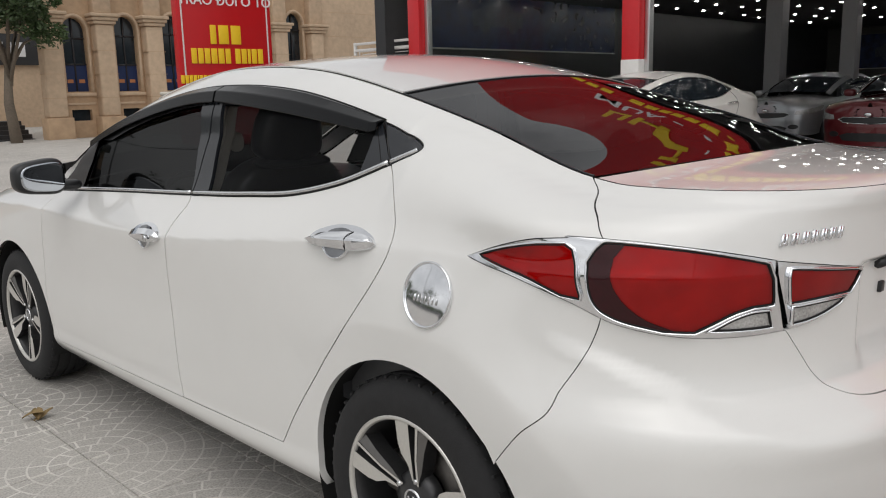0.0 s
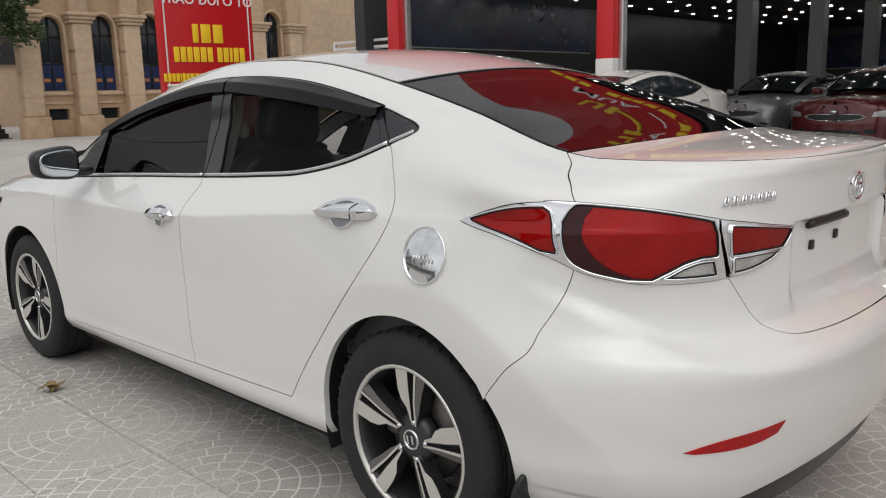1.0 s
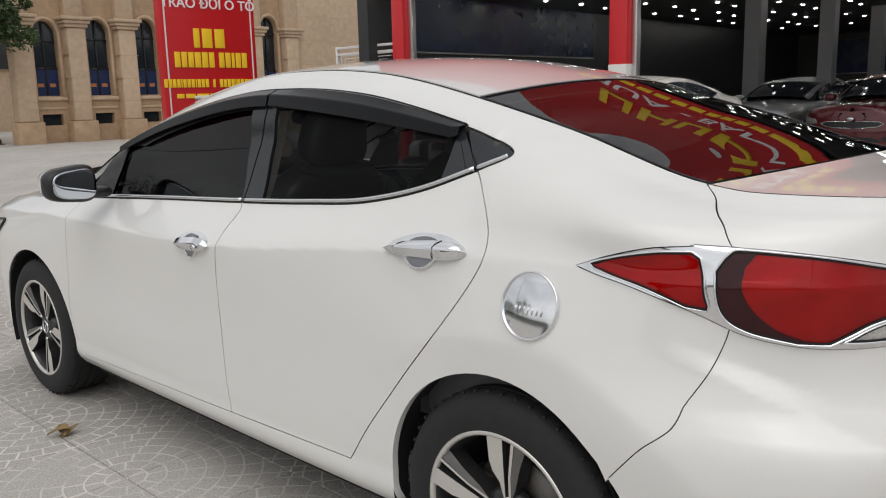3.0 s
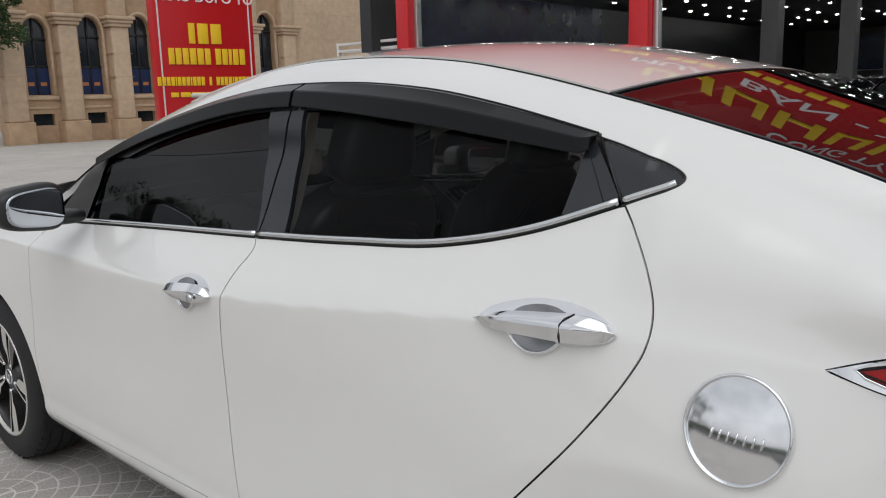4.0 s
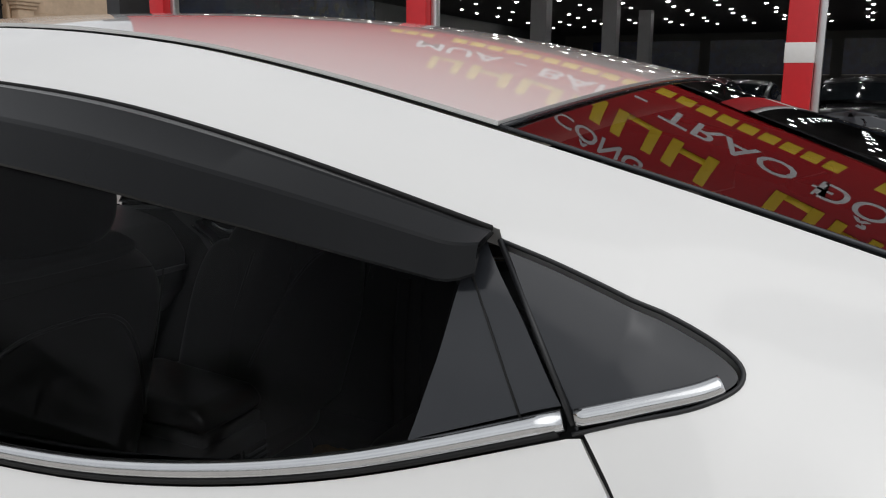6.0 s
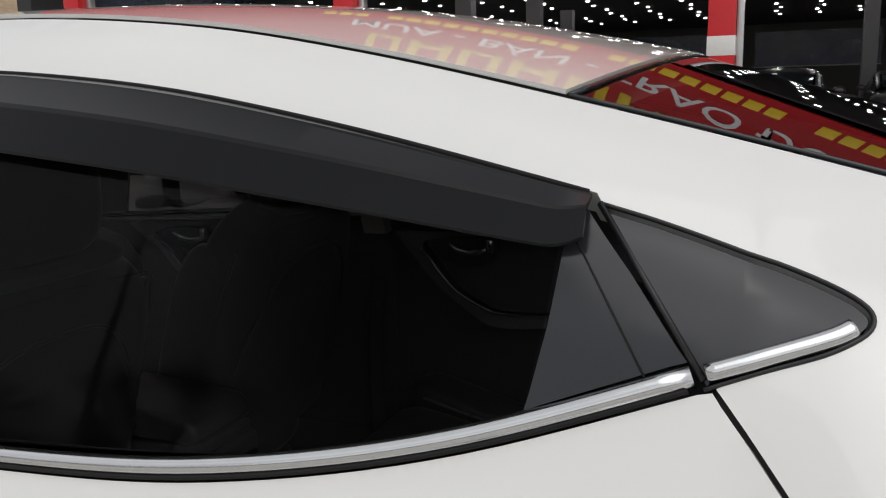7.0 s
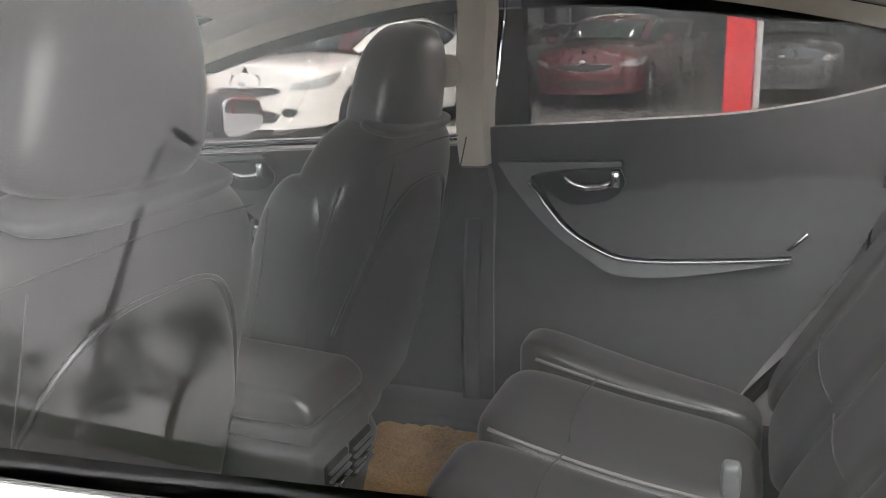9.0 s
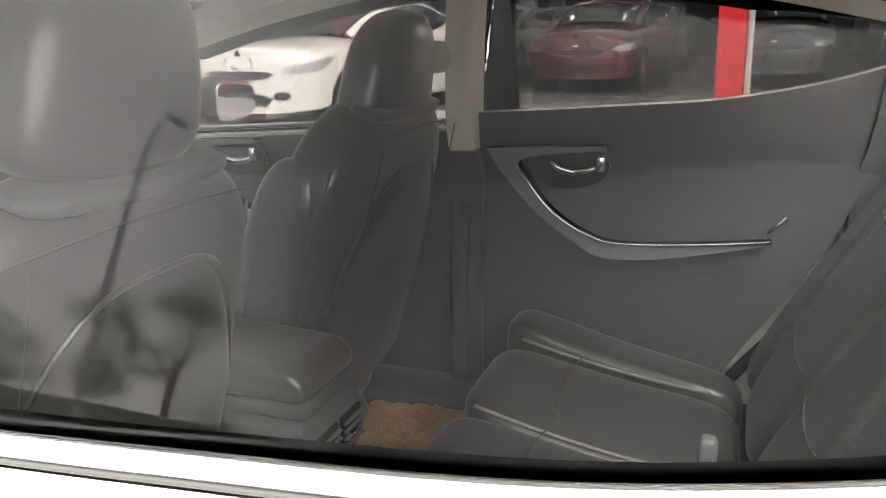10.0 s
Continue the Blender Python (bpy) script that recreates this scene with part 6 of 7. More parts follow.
bars([0.09, 0.09, 0.09, 0.10, 0.10, 0.09, -0.04, 0.09, 0.09, 0.05, 0.09, 0.09], 0.24, 0.022, at_board(0.0, 1.95), SIGN_YELLOW, board, "yellow letter block")
bars([0.055] * 4 + [0.02] + [0.055] * 3 + [0.02] + [0.055] * 3 + [-0.05, 0.04, -0.05] + [0.055] * 4 + [0.02] + [0.055] * 6, 0.13, 0.014, at_board(0.0, 1.58), SIGN_YELLOW, board, "yellow letter block")
bars([0.12, 0.16, 0.2, 0.1, 0.24, 0.3], 0.07, 0.03, at_board(0.0, 1.38), SIGN_YELLOW, board, "yellow letter block")

# ---- white metal gate beside the showroom ----
gate = thing("metal_gate", "white metal gate with square fretwork along its top", "gate")
gate.location = (9.25, 11.62, 0.13)
part("gate_frame", block(-0.03, 0.03, -0.98, 0.98, 0, 0.08, bevel=0.008), WHITE_PAINT, gate)
for y in (-0.95, 0.0, 0.95):
    part("gate_post", block(-0.03, 0.03, y - 0.03, y + 0.03, 0, 2.3, bevel=0.008), WHITE_PAINT, gate)
for z in (2.27, 2.14, 1.72, 1.0):
    part("gate_rail", block(-0.025, 0.025, -0.98, 0.98, z - 0.025, z + 0.025, bevel=0.006), WHITE_PAINT, gate)
part("gate_sheet", block(-0.01, 0.01, -0.95, 0.95, 0.08, 1.7, bevel=0.003), WHITE_PAINT, gate)
for c in (-0.47, 0.47):
    for s in (0.36, 0.24, 0.12):
        bm = bmesh.new()
        for k, (a0, a1, b0, b1) in enumerate(((-s, s, 0.17, 0.19), (-s, s, -0.19, -0.17), (-s, -s + 0.02, -0.19, 0.06), (s - 0.02, s, -0.06, 0.19))):
            f = s / 0.36
            box_bm(bm, -0.015, 0.015, c + a0, c + a1, 1.93 + b0 * f, 1.93 + b1 * f, bevel=0.003, segments=1)
        part("fretwork", bm, WHITE_PAINT, gate, smooth=False)

# ---- sandstone building ----
SANDSTONE = material("sandstone", (0.47, 0.325, 0.205), 0.85, vary=0.24, scale=1.1, bump=0.25, bump_scale=40)
SANDSTONE_PALE = material("pale_sandstone", (0.55, 0.41, 0.285), 0.85, vary=0.2, scale=1.3, bump=0.2, bump_scale=40)
WINDOW_DARK = material("dark_window_pane", (0.018, 0.024, 0.030), 0.08, vary=0.5, scale=1.0, spec=0.6)
WINDOW_BLUE = material("blue_window_film", (0.015, 0.03, 0.10), 0.3, vary=0.15, scale=4)
FRAME_DARK = material("dark_window_frame", (0.03, 0.03, 0.035), 0.4)
NOTE = material("orange_notice", (0.5, 0.2, 0.08), 0.6)


def prism(outline, holes, y0, y1):
    """A flat slab in the (x, z) plane with holes, from y0 (front) to y1."""
    from mathutils import geometry

    loops = [outline] + holes
    pts, faces, n = [], [], 0
    edges = []
    for lp in loops:
        pts += [Vector(p) for p in lp]
        edges += [(n + i, n + (i + 1) % len(lp)) for i in range(len(lp))]
        n += len(lp)
    vs, _, fs, *_ = geometry.delaunay_2d_cdt(pts, edges, [], 0, 1e-6)
    uv = np.array([tuple(v) for v in vs])
    cen = np.array([uv[list(f)].mean(0) for f in fs])
    keep = inside(outline, cen)
    for hole in holes:
        keep &= ~inside(hole, cen)
    bm = bmesh.new()
    a = [bm.verts.new((x, y0, z)) for x, z in uv]
    b = [bm.verts.new((x, y1, z)) for x, z in uv]
    for f, k in zip(fs, keep):
        if k:
            bm.faces.new([a[i] for i in f])
            bm.faces.new([b[i] for i in reversed(f)])
    for lp in loops:
        idx = [int(np.argmin((uv[:, 0] - p[0]) ** 2 + (uv[:, 1] - p[1]) ** 2)) for p in lp]
        for i, j in zip(idx, idx[1:] + idx[:1]):
            if i != j:
                try:
                    bm.faces.new((a[i], a[j], b[j], b[i]))
                except ValueError:
                    pass
    bmesh.ops.recalc_face_normals(bm, faces=bm.faces[:])
    return bm


def arch_outline(xc, half, z0, spring, n=14):
    return [(xc - half, z0), (xc + half, z0)] + [(xc + half * math.cos(t), spring + half * 1.15 * math.sin(t)) for t in np.linspace(0, math.pi, n)]


house = thing("sandstone_building", "sandstone building with arched windows between pilasters", "building")
house.matrix_world = Matrix.Translation((0.35, 28.0, 0))
BAY = 1.82
for k in range(6):
    xc = 9.08 + BAY * k
    spring = 3.75 + 0.12 * k
    hole = arch_outline(xc, 0.40, 1.72, spring)
    low = [(xc - 0.33, 0.72), (xc + 0.36, 0.72), (xc + 0.36, 1.10), (xc - 0.33, 1.10)]
    wall_part = part("wall", prism([(xc - BAY / 2, -0.1), (xc + BAY / 2, -0.1), (xc + BAY / 2, 9.0), (xc - BAY / 2, 9.0)], [hole, low], 0.0, 0.35), SANDSTONE, house, "sandstone wall bay", smooth=False)
    win = part("window", block(xc - 0.46, xc + 0.46, 0.24, 0.27, 1.70, spring + 0.5), WINDOW_DARK, house, "dark arched window", smooth=False)
    part("film", block(xc - 0.40, xc + 0.40, 0.21, 0.238, 1.72, 2.62), WINDOW_BLUE, win, "blue film on the lower panes", smooth=False)
    part("mullion", block(xc - 0.025, xc + 0.025, 0.18, 0.24, 1.72, spring + 0.44), FRAME_DARK, win)
    for z in (2.62, spring - 0.25):
        part("transom", block(xc - 0.4, xc + 0.4, 0.18, 0.24, z, z + 0.06), FRAME_DARK, win)
    for sx in (-0.2, 0.2):
        part("notice", block(xc + sx - 0.10, xc + sx + 0.10, 0.20, 0.21, 2.02, 2.14), NOTE, win, "small orange notice", smooth=False)
    part("cellar_window", block(xc - 0.33, xc + 0.36, 0.2, 0.25, 0.72, 1.10), WINDOW_DARK, house, "small dark cellar window", smooth=False)
    ring = [(xc + s * 0.47, 0, z) for s, z in [(-1, 1.66), (-1, 2.6)]] + [(xc - 0.47 * math.cos(t), 0, spring + 0.47 * 1.15 * math.sin(t)) for t in np.linspace(0, math.pi, 16)] + [(xc + 0.47, 0, 2.6), (xc + 0.47, 0, 1.66)]
    part("arch_moulding", tube_bm([(p[0], -0.01, p[2]) for p in ring], 0.06, 8), SANDSTONE_PALE, house, "pale arch moulding")
    part("sill", block(xc - 0.55, xc + 0.55, -0.10, 0.1, 1.56, 1.68, bevel=0.02), SANDSTONE_PALE, house)
    part("panel_moulding", block(xc - 0.50, xc + 0.50, -0.04, 0.02, 1.26, 1.34, bevel=0.01), SANDSTONE_PALE, house)
for k in range(7):
    xp = 8.17 + BAY * k
    pil = part("pilaster", block(xp - 0.32, xp + 0.32, -0.42, 0.1, 0.85, 4.0, bevel=0.06, segments=3), SANDSTONE_PALE, house, "sandstone pilaster")
    part("plinth", block(xp - 0.44, xp + 0.44, -0.52, 0.1, -0.1, 0.85, bevel=0.03), SANDSTONE, pil)
    for j, (w, z) in enumerate(((0.40, 4.0), (0.46, 4.12), (0.52, 4.24))):
        part("capital", block(xp - w, xp + w, -w - 0.08, 0.1, z, z + 0.12, bevel=0.03), SANDSTONE_PALE, pil)
    part("upper_shaft", block(xp - 0.32, xp + 0.32, -0.36, 0.1, 4.36, 9.0, bevel=0.05), SANDSTONE_PALE, pil)
    for z in (1.5, 2.3, 3.1):
        part("joint", block(xp - 0.363, xp + 0.363, -0.423, 0.0, z, z + 0.012), SANDSTONE, pil, smooth=False)
part("side_wing", block(19.4, 23.2, -0.3, 3.0, -0.1, 9.0, bevel=0.02), SANDSTONE_PALE, house, "plain sandstone wing")
for z in (0.9, 1.9, 2.9, 3.9, 4.9):
    part("course_joint", block(19.39, 23.21, -0.304, 0.0, z, z + 0.014), SANDSTONE, house, smooth=False)
part("glazed_bay", block(23.2, 25.0, -0.2, 3.0, -0.1, 9.0), COLUMN_GREY, house, "pale glazed bay", smooth=False)
part("return_wall", block(0.0, 0.3, 0.0, 9.0, -0.1, 9.0, m=Matrix.Translation((7.86, 0.1, 0)) @ Matrix.Rotation(radians(-24), 4, "Z")), SANDSTONE, house, "sandstone return wall", smooth=False)
for k in range(5):
    part("step", block(3.4, 7.8, 1.0 + 0.32 * k, 4.0, -0.02, 0.15 * (k + 1), bevel=0.01), WALL_DARK, house, "dark stone step")
far_wall = part("wall_garden", block(-6, 7.6, 33.0, 33.4, -0.1, 2.4, bevel=0.03), SANDSTONE, None)
tagged(far_wall, "low sandstone garden wall", "wall", kind="structure")

shop = thing("shop_building", "plain beige shop building with a black sign band", "building")
shop.matrix_world = Matrix.Translation((0, 46.0, 0))
part("wall", block(-14, 24, 0.0, 6.0, -0.1, 8.5, bevel=0.03), SANDSTONE_PALE, shop)
part("canopy", block(-14, 24, -1.6, 0.0, 6.6, 7.2, bevel=0.03), WALL_DARK, shop, "dark canopy")
band = part("sign_band", block(-14, 24, -0.25, 0.0, 3.4, 5.0, bevel=0.02), WALL_DARK, shop, "black sign band")
bars([0.5, 0.55, 0.5, 0.5, -0.4, 0.5, 0.55, 0.5], 0.75, 0.16, Matrix.Translation((11.2, -0.26, 4.2)) @ UP, SIGN_WHITE, band, "white letter block")


# ---- trees ----
LEAF_MAT = material("leaves", (0.05, 0.085, 0.025), 0.6, vary=0.5, scale=1.5)
BARK = material("bark", (0.16, 0.13, 0.10), 0.9, vary=0.3, scale=6, bump=0.6, bump_scale=40)


def tree(at, h, spread, seed, label, low=0.6):
    rng = random.Random(seed)
    t = thing("tree", label, "tree", "trees along the street")
    t.location = at
    trunk = tube_bm([(0, 0, -0.1), (0.03 * h * rng.uniform(-1, 1), 0.02 * h, 0.25 * h), (0.04 * h * rng.uniform(-1, 1), 0, 0.55 * h)], [0.035 * h, 0.026 * h, 0.014 * h], 10)
    tips = []
    for k in range(9):
        a, up = rng.uniform(0, 6.28), rng.uniform(0.35, 0.6)
        tip = Vector((math.cos(a) * spread * rng.uniform(0.45, 0.85), math.sin(a) * spread * rng.uniform(0.45, 0.85), h * rng.uniform(low, 0.92)))
        base = Vector((0, 0, up * h * 0.9))
        join(trunk, tube_bm([base, (base + tip) / 2 + Vector((0, 0, 0.05 * h)), tip], [0.014 * h, 0.008 * h, 0.003 * h], 6))
        tips.append(tip)
    part("trunk", trunk, BARK, t)
    verts, faces = [], []
    for tip in tips + [Vector((0, 0, h * 0.85))]:
        for c in range(7):
            cen = tip + Vector((rng.gauss(0, 0.22), rng.gauss(0, 0.22), rng.gauss(0, 0.13))) * spread
            rad = spread * rng.uniform(0.14, 0.28)
            for _ in range(130):
                d = Vector((rng.gauss(0, 1), rng.gauss(0, 1), rng.gauss(0, 0.8)))
                p = cen + d.normalized() * rad * rng.uniform(0.55, 1.0)
                s = 0.018 * h * rng.uniform(0.5, 1.0)
                u = Vector((rng.gauss(0, 1), rng.gauss(0, 1), rng.gauss(0, 0.6))).normalized()
                v = u.cross(Vector((rng.gauss(0, 1), rng.gauss(0, 1), rng.gauss(0, 1)))).normalized()
                n = len(verts)
                verts += [p - u * s, p + v * s * 0.45, p + u * s, p - v * s * 0.45]
                faces.append((n, n + 1, n + 2, n + 3))
    me = bpy.data.meshes.new("crown")
    me.from_pydata([tuple(v) for v in verts], [], faces)
    me.materials.append(LEAF_MAT)
    crown = new("crown", me)
    crown.parent = t
    return t


tree((7.0, 27.3, 0), 5.6, 1.55, 3, "small leafy tree with a pale trunk beside the sandstone building")
tree((5.0, 34.0, 0), 7.0, 2.6, 5, "leafy tree behind the low garden wall")
for k, (x, y, h, sp) in enumerate(((-40, 28.5, 9.0, 5.6), (-40, 44, 6.4, 4.2), (-41, 52, 7.0, 4.8), (-42, 61, 7.6, 5.0), (-40, 71, 11.5, 6.5), (-41, 84, 13.5, 7.0), (-41, -20, 5.5, 3.6), (-42, -42, 7.5, 5.0))):
    tree((x, y, 0), h, sp, 20 + k, "full green street tree across the road", 0.22)
HEDGE = material("hedge_leaves", (0.045, 0.075, 0.022), 0.7, vary=0.5, scale=6, bump=0.8, bump_scale=20)
hedge_bm = block(-36.5, -35.0, -60, 90, 0, 1.3, bevel=0.3, segments=4)
hedge = part("hedge", hedge_bm, HEDGE, None)
tagged(hedge, "clipped green hedge beyond the road", "hedge")
LAMP_STEEL = material("galvanised_steel", (0.35, 0.36, 0.37), 0.45, 0.8, 0.1, 6)


def street_lamp(x, y):
    s = thing("street_lamp", "tall galvanised street lamp with a curved arm", "street lamp", "street lamps")
    s.location = (x, y, 0)
    part("pole", tube_bm([(0, 0, -0.1), (0, 0, 4.0), (0, 0, 6.4), (-0.06, 0.02, 6.75), (-0.30, 0.10, 7.25), (-0.62, 0.2, 7.55)], [0.10, 0.08, 0.055, 0.05, 0.04, 0.035], 12), LAMP_STEEL, s)
    part("lamp_head", superellipsoid(bmesh.new(), (-0.90, 0.29, 7.60), (0.34, 0.16, 0.08), 2.6, 20, 10, None), LAMP_STEEL, s)
    return s


for x, y in ((-11.8, 10.4), (-11.8, 36.4), (-11.8, -15.6), (-34.4, 44.0), (-34.4, 18.0), (-34.4, 70.0)):
    street_lamp(x, y)
CABLE = material("cable_black", (0.01, 0.01, 0.01), 0.6)
for x, z, sag in ((-11.72, 7.6, 1.2), (-34.6, 8.2, 0.8), (-34.6, 7.6, 0.8)):
    pts = [(x, y, z - sag * (1 - ((y + 9) % 26 - 13) ** 2 / 169)) for y in np.linspace(-49, 81, 131)]
    cb = part("overhead_cable", tube_bm(pts, 0.016, 5), CABLE, None)
    tagged(cb, "black overhead cable sagging between poles", "cable", "overhead cables")


# ---- cars on show ----
def show_car():
    """A simpler saloon on the same skin, nose along +y, with grille, lamps, windows and wheels."""
    c = thing("parked_saloon_car", "car", "car", "cars on show")
    body = [(-0.40, 0.30)] + [p for p in arch(0.0, 0.362, 0.28)] + line_z("z_bottom", 0.0, 0.37, 2.33, 20) + [p for p in arch(2.7, 0.362, 0.28)] + [(3.2, 0.25), (3.7, 0.22), (NOSE + NOSE_LEN, 0.22)] + line_z("z_belt", 0.0, NOSE + NOSE_LEN, 0.16, 50) + Q_EDGE[1:] + rail_line(0.0, 0.25, 2.42, 30) + line_z("z_top", -0.004, 2.42, TAIL - TAIL_LEN, 70) + [(TAIL - TAIL_LEN, 0.32)]
    paint = [sheet("body", body, PAINT_WHITE, c, step=0.05, edge=0.02, gap=0, sides="both")]
    for side, sg in (("left", -1), ("right", 1)):
        sheet("side_window", line_z("z_belt", 0.012, 2.05, 0.17, 30) + [(0.24, 1.22)] + rail_line(-0.004, 0.27, 2.0, 30), WINDOW_DARK, c, off=-0.004, gap=0, step=0.05, sides=side, label="dark side window")
        bead("seam", SEAM_MID, 0.006, 0.003, SHADOW_GAP, c, side=sg)
        bead("seam", SEAM_REAR, 0.006, 0.003, SHADOW_GAP, c, side=sg)
        q = on_skin([(0.36, 0.94), (0.23, 0.95), (0.09, 0.955)], 0.02, sg)
        part("door_handle", tube_bm(q, [0.008, 0.014, 0.008], 8), CHROME_SATIN, c)
        q = on_skin([(1.36, 0.86), (1.26, 0.86), (1.17, 0.862)], 0.02, sg)
        part("door_handle", tube_bm(q, [0.008, 0.014, 0.008], 8), CHROME_SATIN, c)
        paint.append(part("wing_mirror", superellipsoid(bmesh.new(), (sg * 0.985, 1.95, 1.03), (0.098, 0.08, 0.066), 3.2, 24, 14), PAINT_WHITE, c))
        hl = sheet("head_lamp", HEAD, LAMP_CLEAR, c, off=0.004, gap=0, flange=0.01, step=0.03, sides=side, label="clear head lamp")
        fog = [(3.62 + 0.09 * math.cos(t), 0.40 + 0.045 * math.sin(t)) for t in np.linspace(0, 2 * math.pi, 24, endpoint=False)]
        sheet("fog_lamp", fog, TRIM_BLACK, c, off=0.004, gap=0, flange=0.01, sides=side)
        for y in (0.0, 2.7):
            x = sg * 0.862
            m = Matrix.Translation((x, y, R_TYRE)) @ (Matrix.Identity(4) if sg < 0 else Matrix.Rotation(math.pi, 4, "Z"))
            w = part("tyre", lathe_bm([(0.0, 0.215), (-0.008, 0.25), (0.0, 0.30), (0.03, R_TYRE), (0.17, R_TYRE), (0.2, 0.3), (0.2, 0.2)], 40, "x", m), TYRE, c, "black tyre")
            rim_bm = lathe_bm([(0.0, 0.218), (0.02, 0.20), (0.06, 0.19), (0.06, 0.0)], 40, "x", m)
            part("rim", rim_bm, RIM_DARK, w)
            for k in range(5):
                part("spoke", block(0.005, 0.04, -0.022, 0.022, 0.03, 0.205, bevel=0.006, m=m @ Matrix.Rotation(k * 2 * math.pi / 5, 4, "X")), RIM_FACE, w)
            liner = lathe_bm([(0.0, 0.366), (0.26, 0.366), (0.26, 0.0)], 32, "x", m)
            part("wheel_arch_liner", liner, SHADOW_GAP, c)
    paint.append(crown_sheet("roof", top_line(1.66, 0.275, 24, 0.0, 0.0), lambda f: 0.045, PAINT_WHITE, c, back_bow=lambda f: (-0.055 * f + 0.05 * (1 - f), 0), thick=-0.004))
    crown_sheet("rear_window", top_line(0.262, -0.385, 16, 0.01, 0.004), lambda f: 0.04, WINDOW_DARK, c, back_bow=lambda f: (-0.06 - 0.06 * f, 0))
    paint.append(crown_sheet("boot_top", top_line(-0.40, TAIL - TAIL_LEN + 0.03, 24, 0.0, 0.0), lambda f: 0.028 * (1 - f) ** 0.7, PAINT_WHITE, c, back_bow=lambda f: (-0.13 * (1 - f) ** 1.5, 0)))
    crown_sheet("windscreen", top_line(2.42, 1.68, 16, 0.03, 0.006), lambda f: 0.03 + 0.015 * f, WINDOW_DARK, c, back_bow=lambda f: (0.22 - 0.17 * f, 0), label="dark windscreen")
    paint.append(crown_sheet("bonnet", [(x + 0.002, y, z) for x, y, z in bonnet_line], lambda f: 0.06 + 0.02 * f, PAINT_WHITE, c, back_bow=lambda f: (0.16 * f, 0)))
    GR = [(NOSE + NOSE_LEN, 0.66), (3.95, 0.665), (3.78, 0.66), (3.70, 0.63), (3.78, 0.585), (3.95, 0.565), (NOSE + NOSE_LEN, 0.56)]
    g = sheet("grille", GR, TRIM_BLACK, c, off=0.008, gap=0, flange=0.02, step=0.03, sides="both", label="black grille")
    LOW = [(NOSE + NOSE_LEN, 0.42), (3.85, 0.42), (3.72, 0.38), (3.78, 0.30), (NOSE + NOSE_LEN, 0.29)]
    sheet("air_intake", LOW, TRIM_BLACK, c, off=0.006, gap=0, flange=0.02, step=0.03, sides="both", label="black air intake")
    for sg in (-1, 1):
        bead("grille_rim", GR, 0.014, 0.012, CHROME, g, 0.008, side=sg)
    part("emblem", superellipsoid(bmesh.new(), (0, 3.60, 0.705), (0.055, 0.012, 0.03), 2.2, 20, 10), CHROME, c, "plain oval emblem")
    part("underbody", block(-0.7, 0.7, -0.7, 3.3, 0.2, 0.26), SHADOW_GAP, c)
    return c, [p.name for p in paint]


def repaint(copy, base, names, mat):
    """Gives the painted parts of a copied car their own colour."""
    for a, b in zip(base.children_recursive, copy.children_recursive):
        if a.name in names:
            b.material_slots[0].link = "OBJECT"
            b.material_slots[0].material = mat


RED_PAINT = material("dark_red_metallic_paint", (0.11, 0.004, 0.008), 0.3, 0.3, 0.05, 4, coat=1.0)
SILVER_PAINT = material("silver_metallic_paint", (0.34, 0.35, 0.37), 0.32, 0.6, 0.05, 4, coat=1.0)
DARK_PAINT = material("dark_grey_metallic_paint", (0.04, 0.042, 0.05), 0.3, 0.4, 0.05, 4, coat=1.0)
CREAM_PAINT = material("pearl_white_paint", (0.74, 0.72, 0.68), 0.3, 0, 0.02, 4, coat=1.0)
show, painted = show_car()


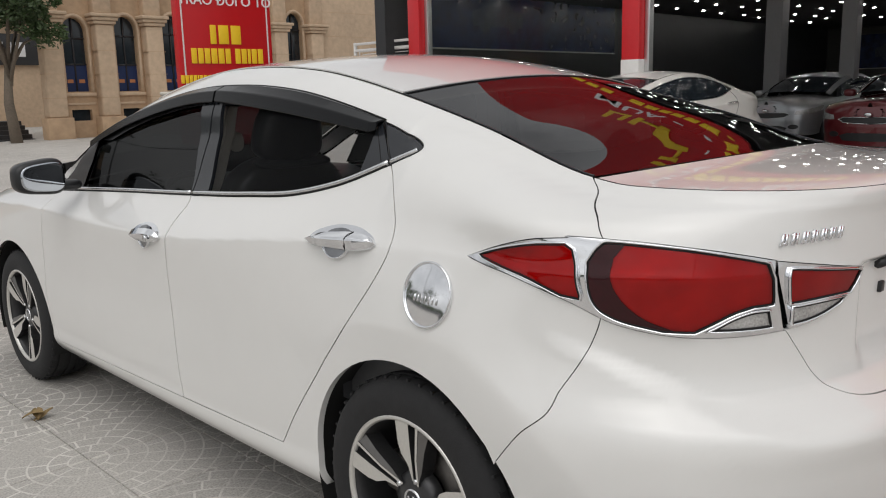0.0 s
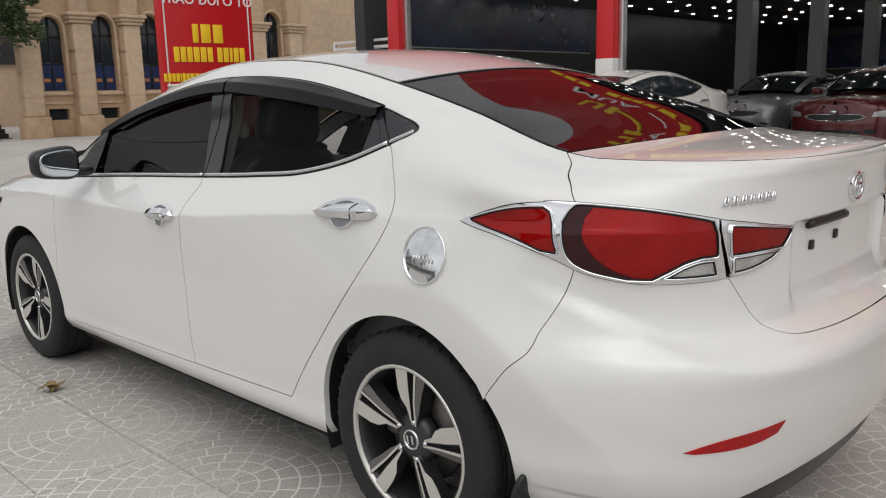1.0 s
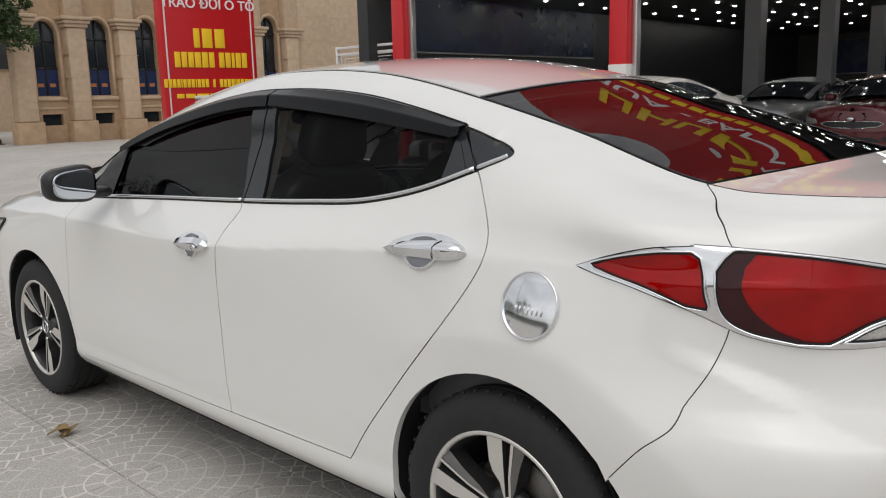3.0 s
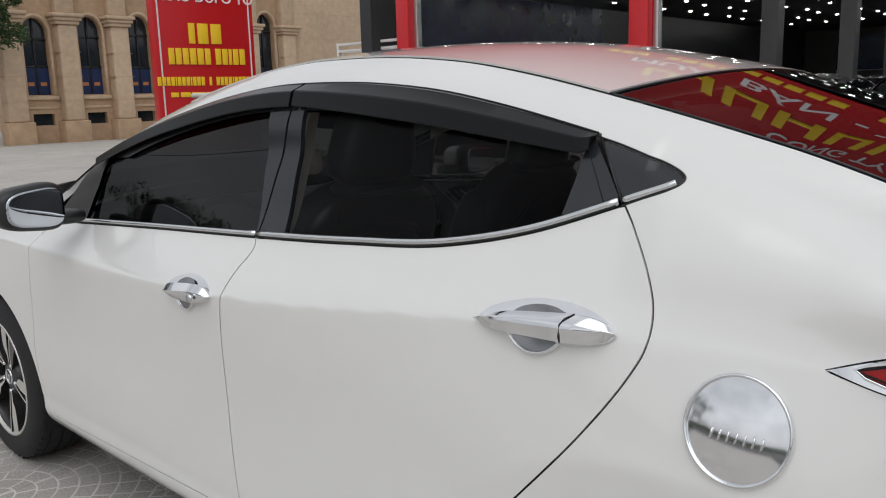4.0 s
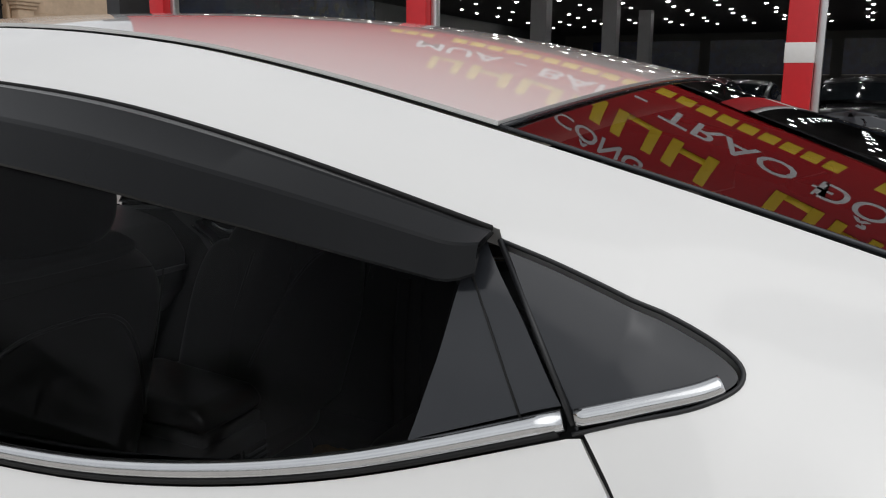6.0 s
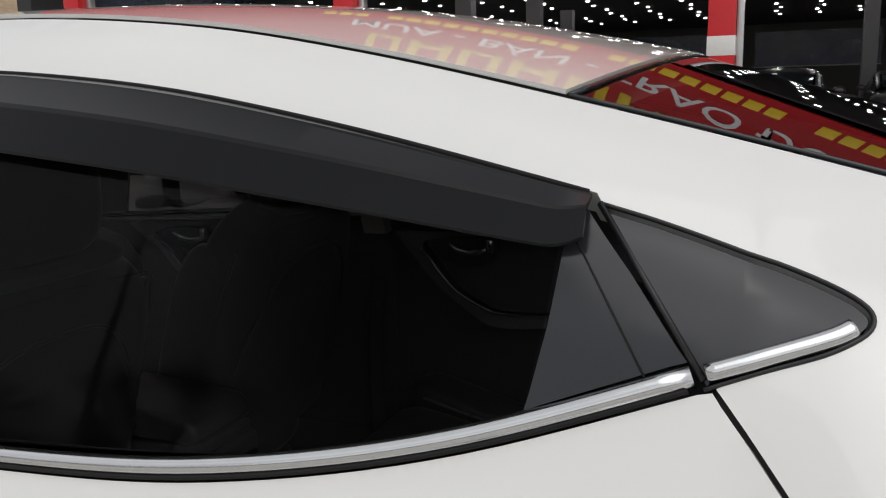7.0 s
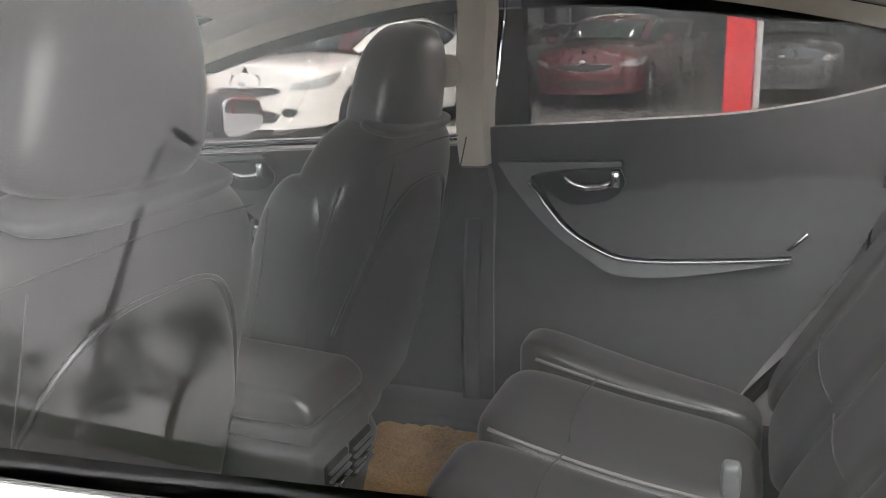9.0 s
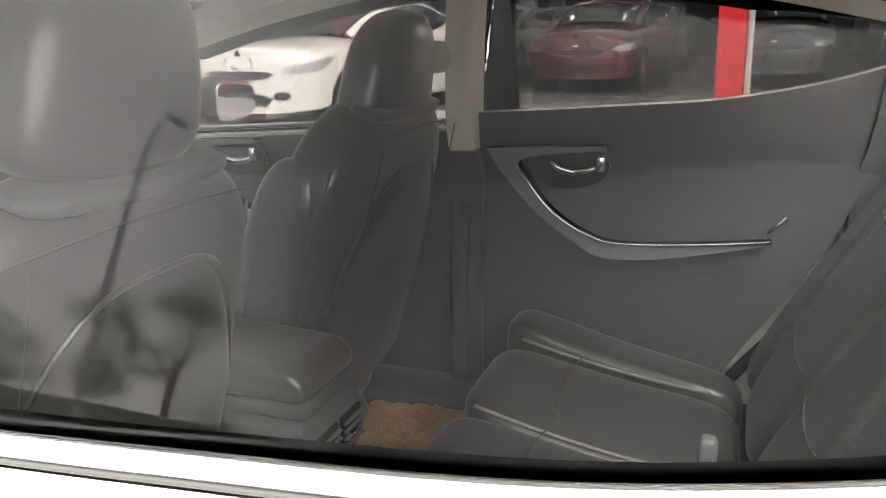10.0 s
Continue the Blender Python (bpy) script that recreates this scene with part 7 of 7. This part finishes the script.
def nose_at(x, y, z, heading):
    """The pose of a show car whose nose stands at (x, y) and points heading degrees from -x towards +y."""
    turn = Matrix.Rotation(radians(90 - heading), 4, "Z")
    return Matrix.Translation((x, y, z)) @ turn @ Matrix.Translation((0, -3.52, 0))


show.matrix_world = nose_at(6.6, 5.65, ground_height(8.0), 8)
tagged(show, "white saloon with a black grille parked before the showroom")
repaint(show, show, painted, CREAM_PAINT)
for x, y, hd, mat, words in (
    (11.6, 3.0, 4, RED_PAINT, "dark red saloon facing the showroom front"),
    (13.8, 5.6, 4, SILVER_PAINT, "silver saloon standing in the showroom"),
    (18.0, 5.2, 2, DARK_PAINT, "dark grey saloon standing in the showroom"),
    (18.0, 2.8, 2, SILVER_PAINT, "silver saloon standing in the showroom"),
    (12.6, 0.2, 3, DARK_PAINT, "dark grey saloon standing in the showroom"),
    (17.5, 0.2, 2, CREAM_PAINT, "pearl white saloon standing in the showroom"),
    (12.2, -2.6, 4, CREAM_PAINT, "pearl white saloon standing in the showroom"),
    (18.0, -2.6, 2, DARK_PAINT, "dark grey saloon standing in the showroom"),
    (24.0, 6.5, 0, SILVER_PAINT, "silver saloon standing in the showroom"),
    (24.0, 3.5, 0, DARK_PAINT, "dark grey saloon standing in the showroom"),
    (24.0, 0.5, 0, RED_PAINT, "dark red saloon standing in the showroom"),
    (13.0, 8.8, 2, DARK_PAINT, "dark grey saloon standing in the showroom"),
):
    twin = copy_thing(show, nose_at(x, y, FLOOR_Z, hd))
    tagged(twin, words)
    repaint(twin, show, painted, mat)


# ---- paving slabs round the car ----
slab_bm = block(-SLAB / 2 + 0.002, SLAB / 2 - 0.002, -SLAB / 2 + 0.002, SLAB / 2 - 0.002, -0.03, 0.0, bevel=0.0015, segments=1)
slab_first = part("slab", slab_bm, PAVING, ground, smooth=False)
rng = random.Random(5)
for i in range(-6, 9):
    for j in range(-9, 10):
        m = Matrix.Translation((SLAB_X + (i + 0.5) * SLAB, SLAB_Y + (j - 0.5) * SLAB, rng.uniform(-0.0015, 0.0)))
        if i == -6 and j == -9:
            slab_first.matrix_world = m
            continue
        piece = new("slab", slab_first.data)
        piece.parent = ground
        piece.matrix_world = m
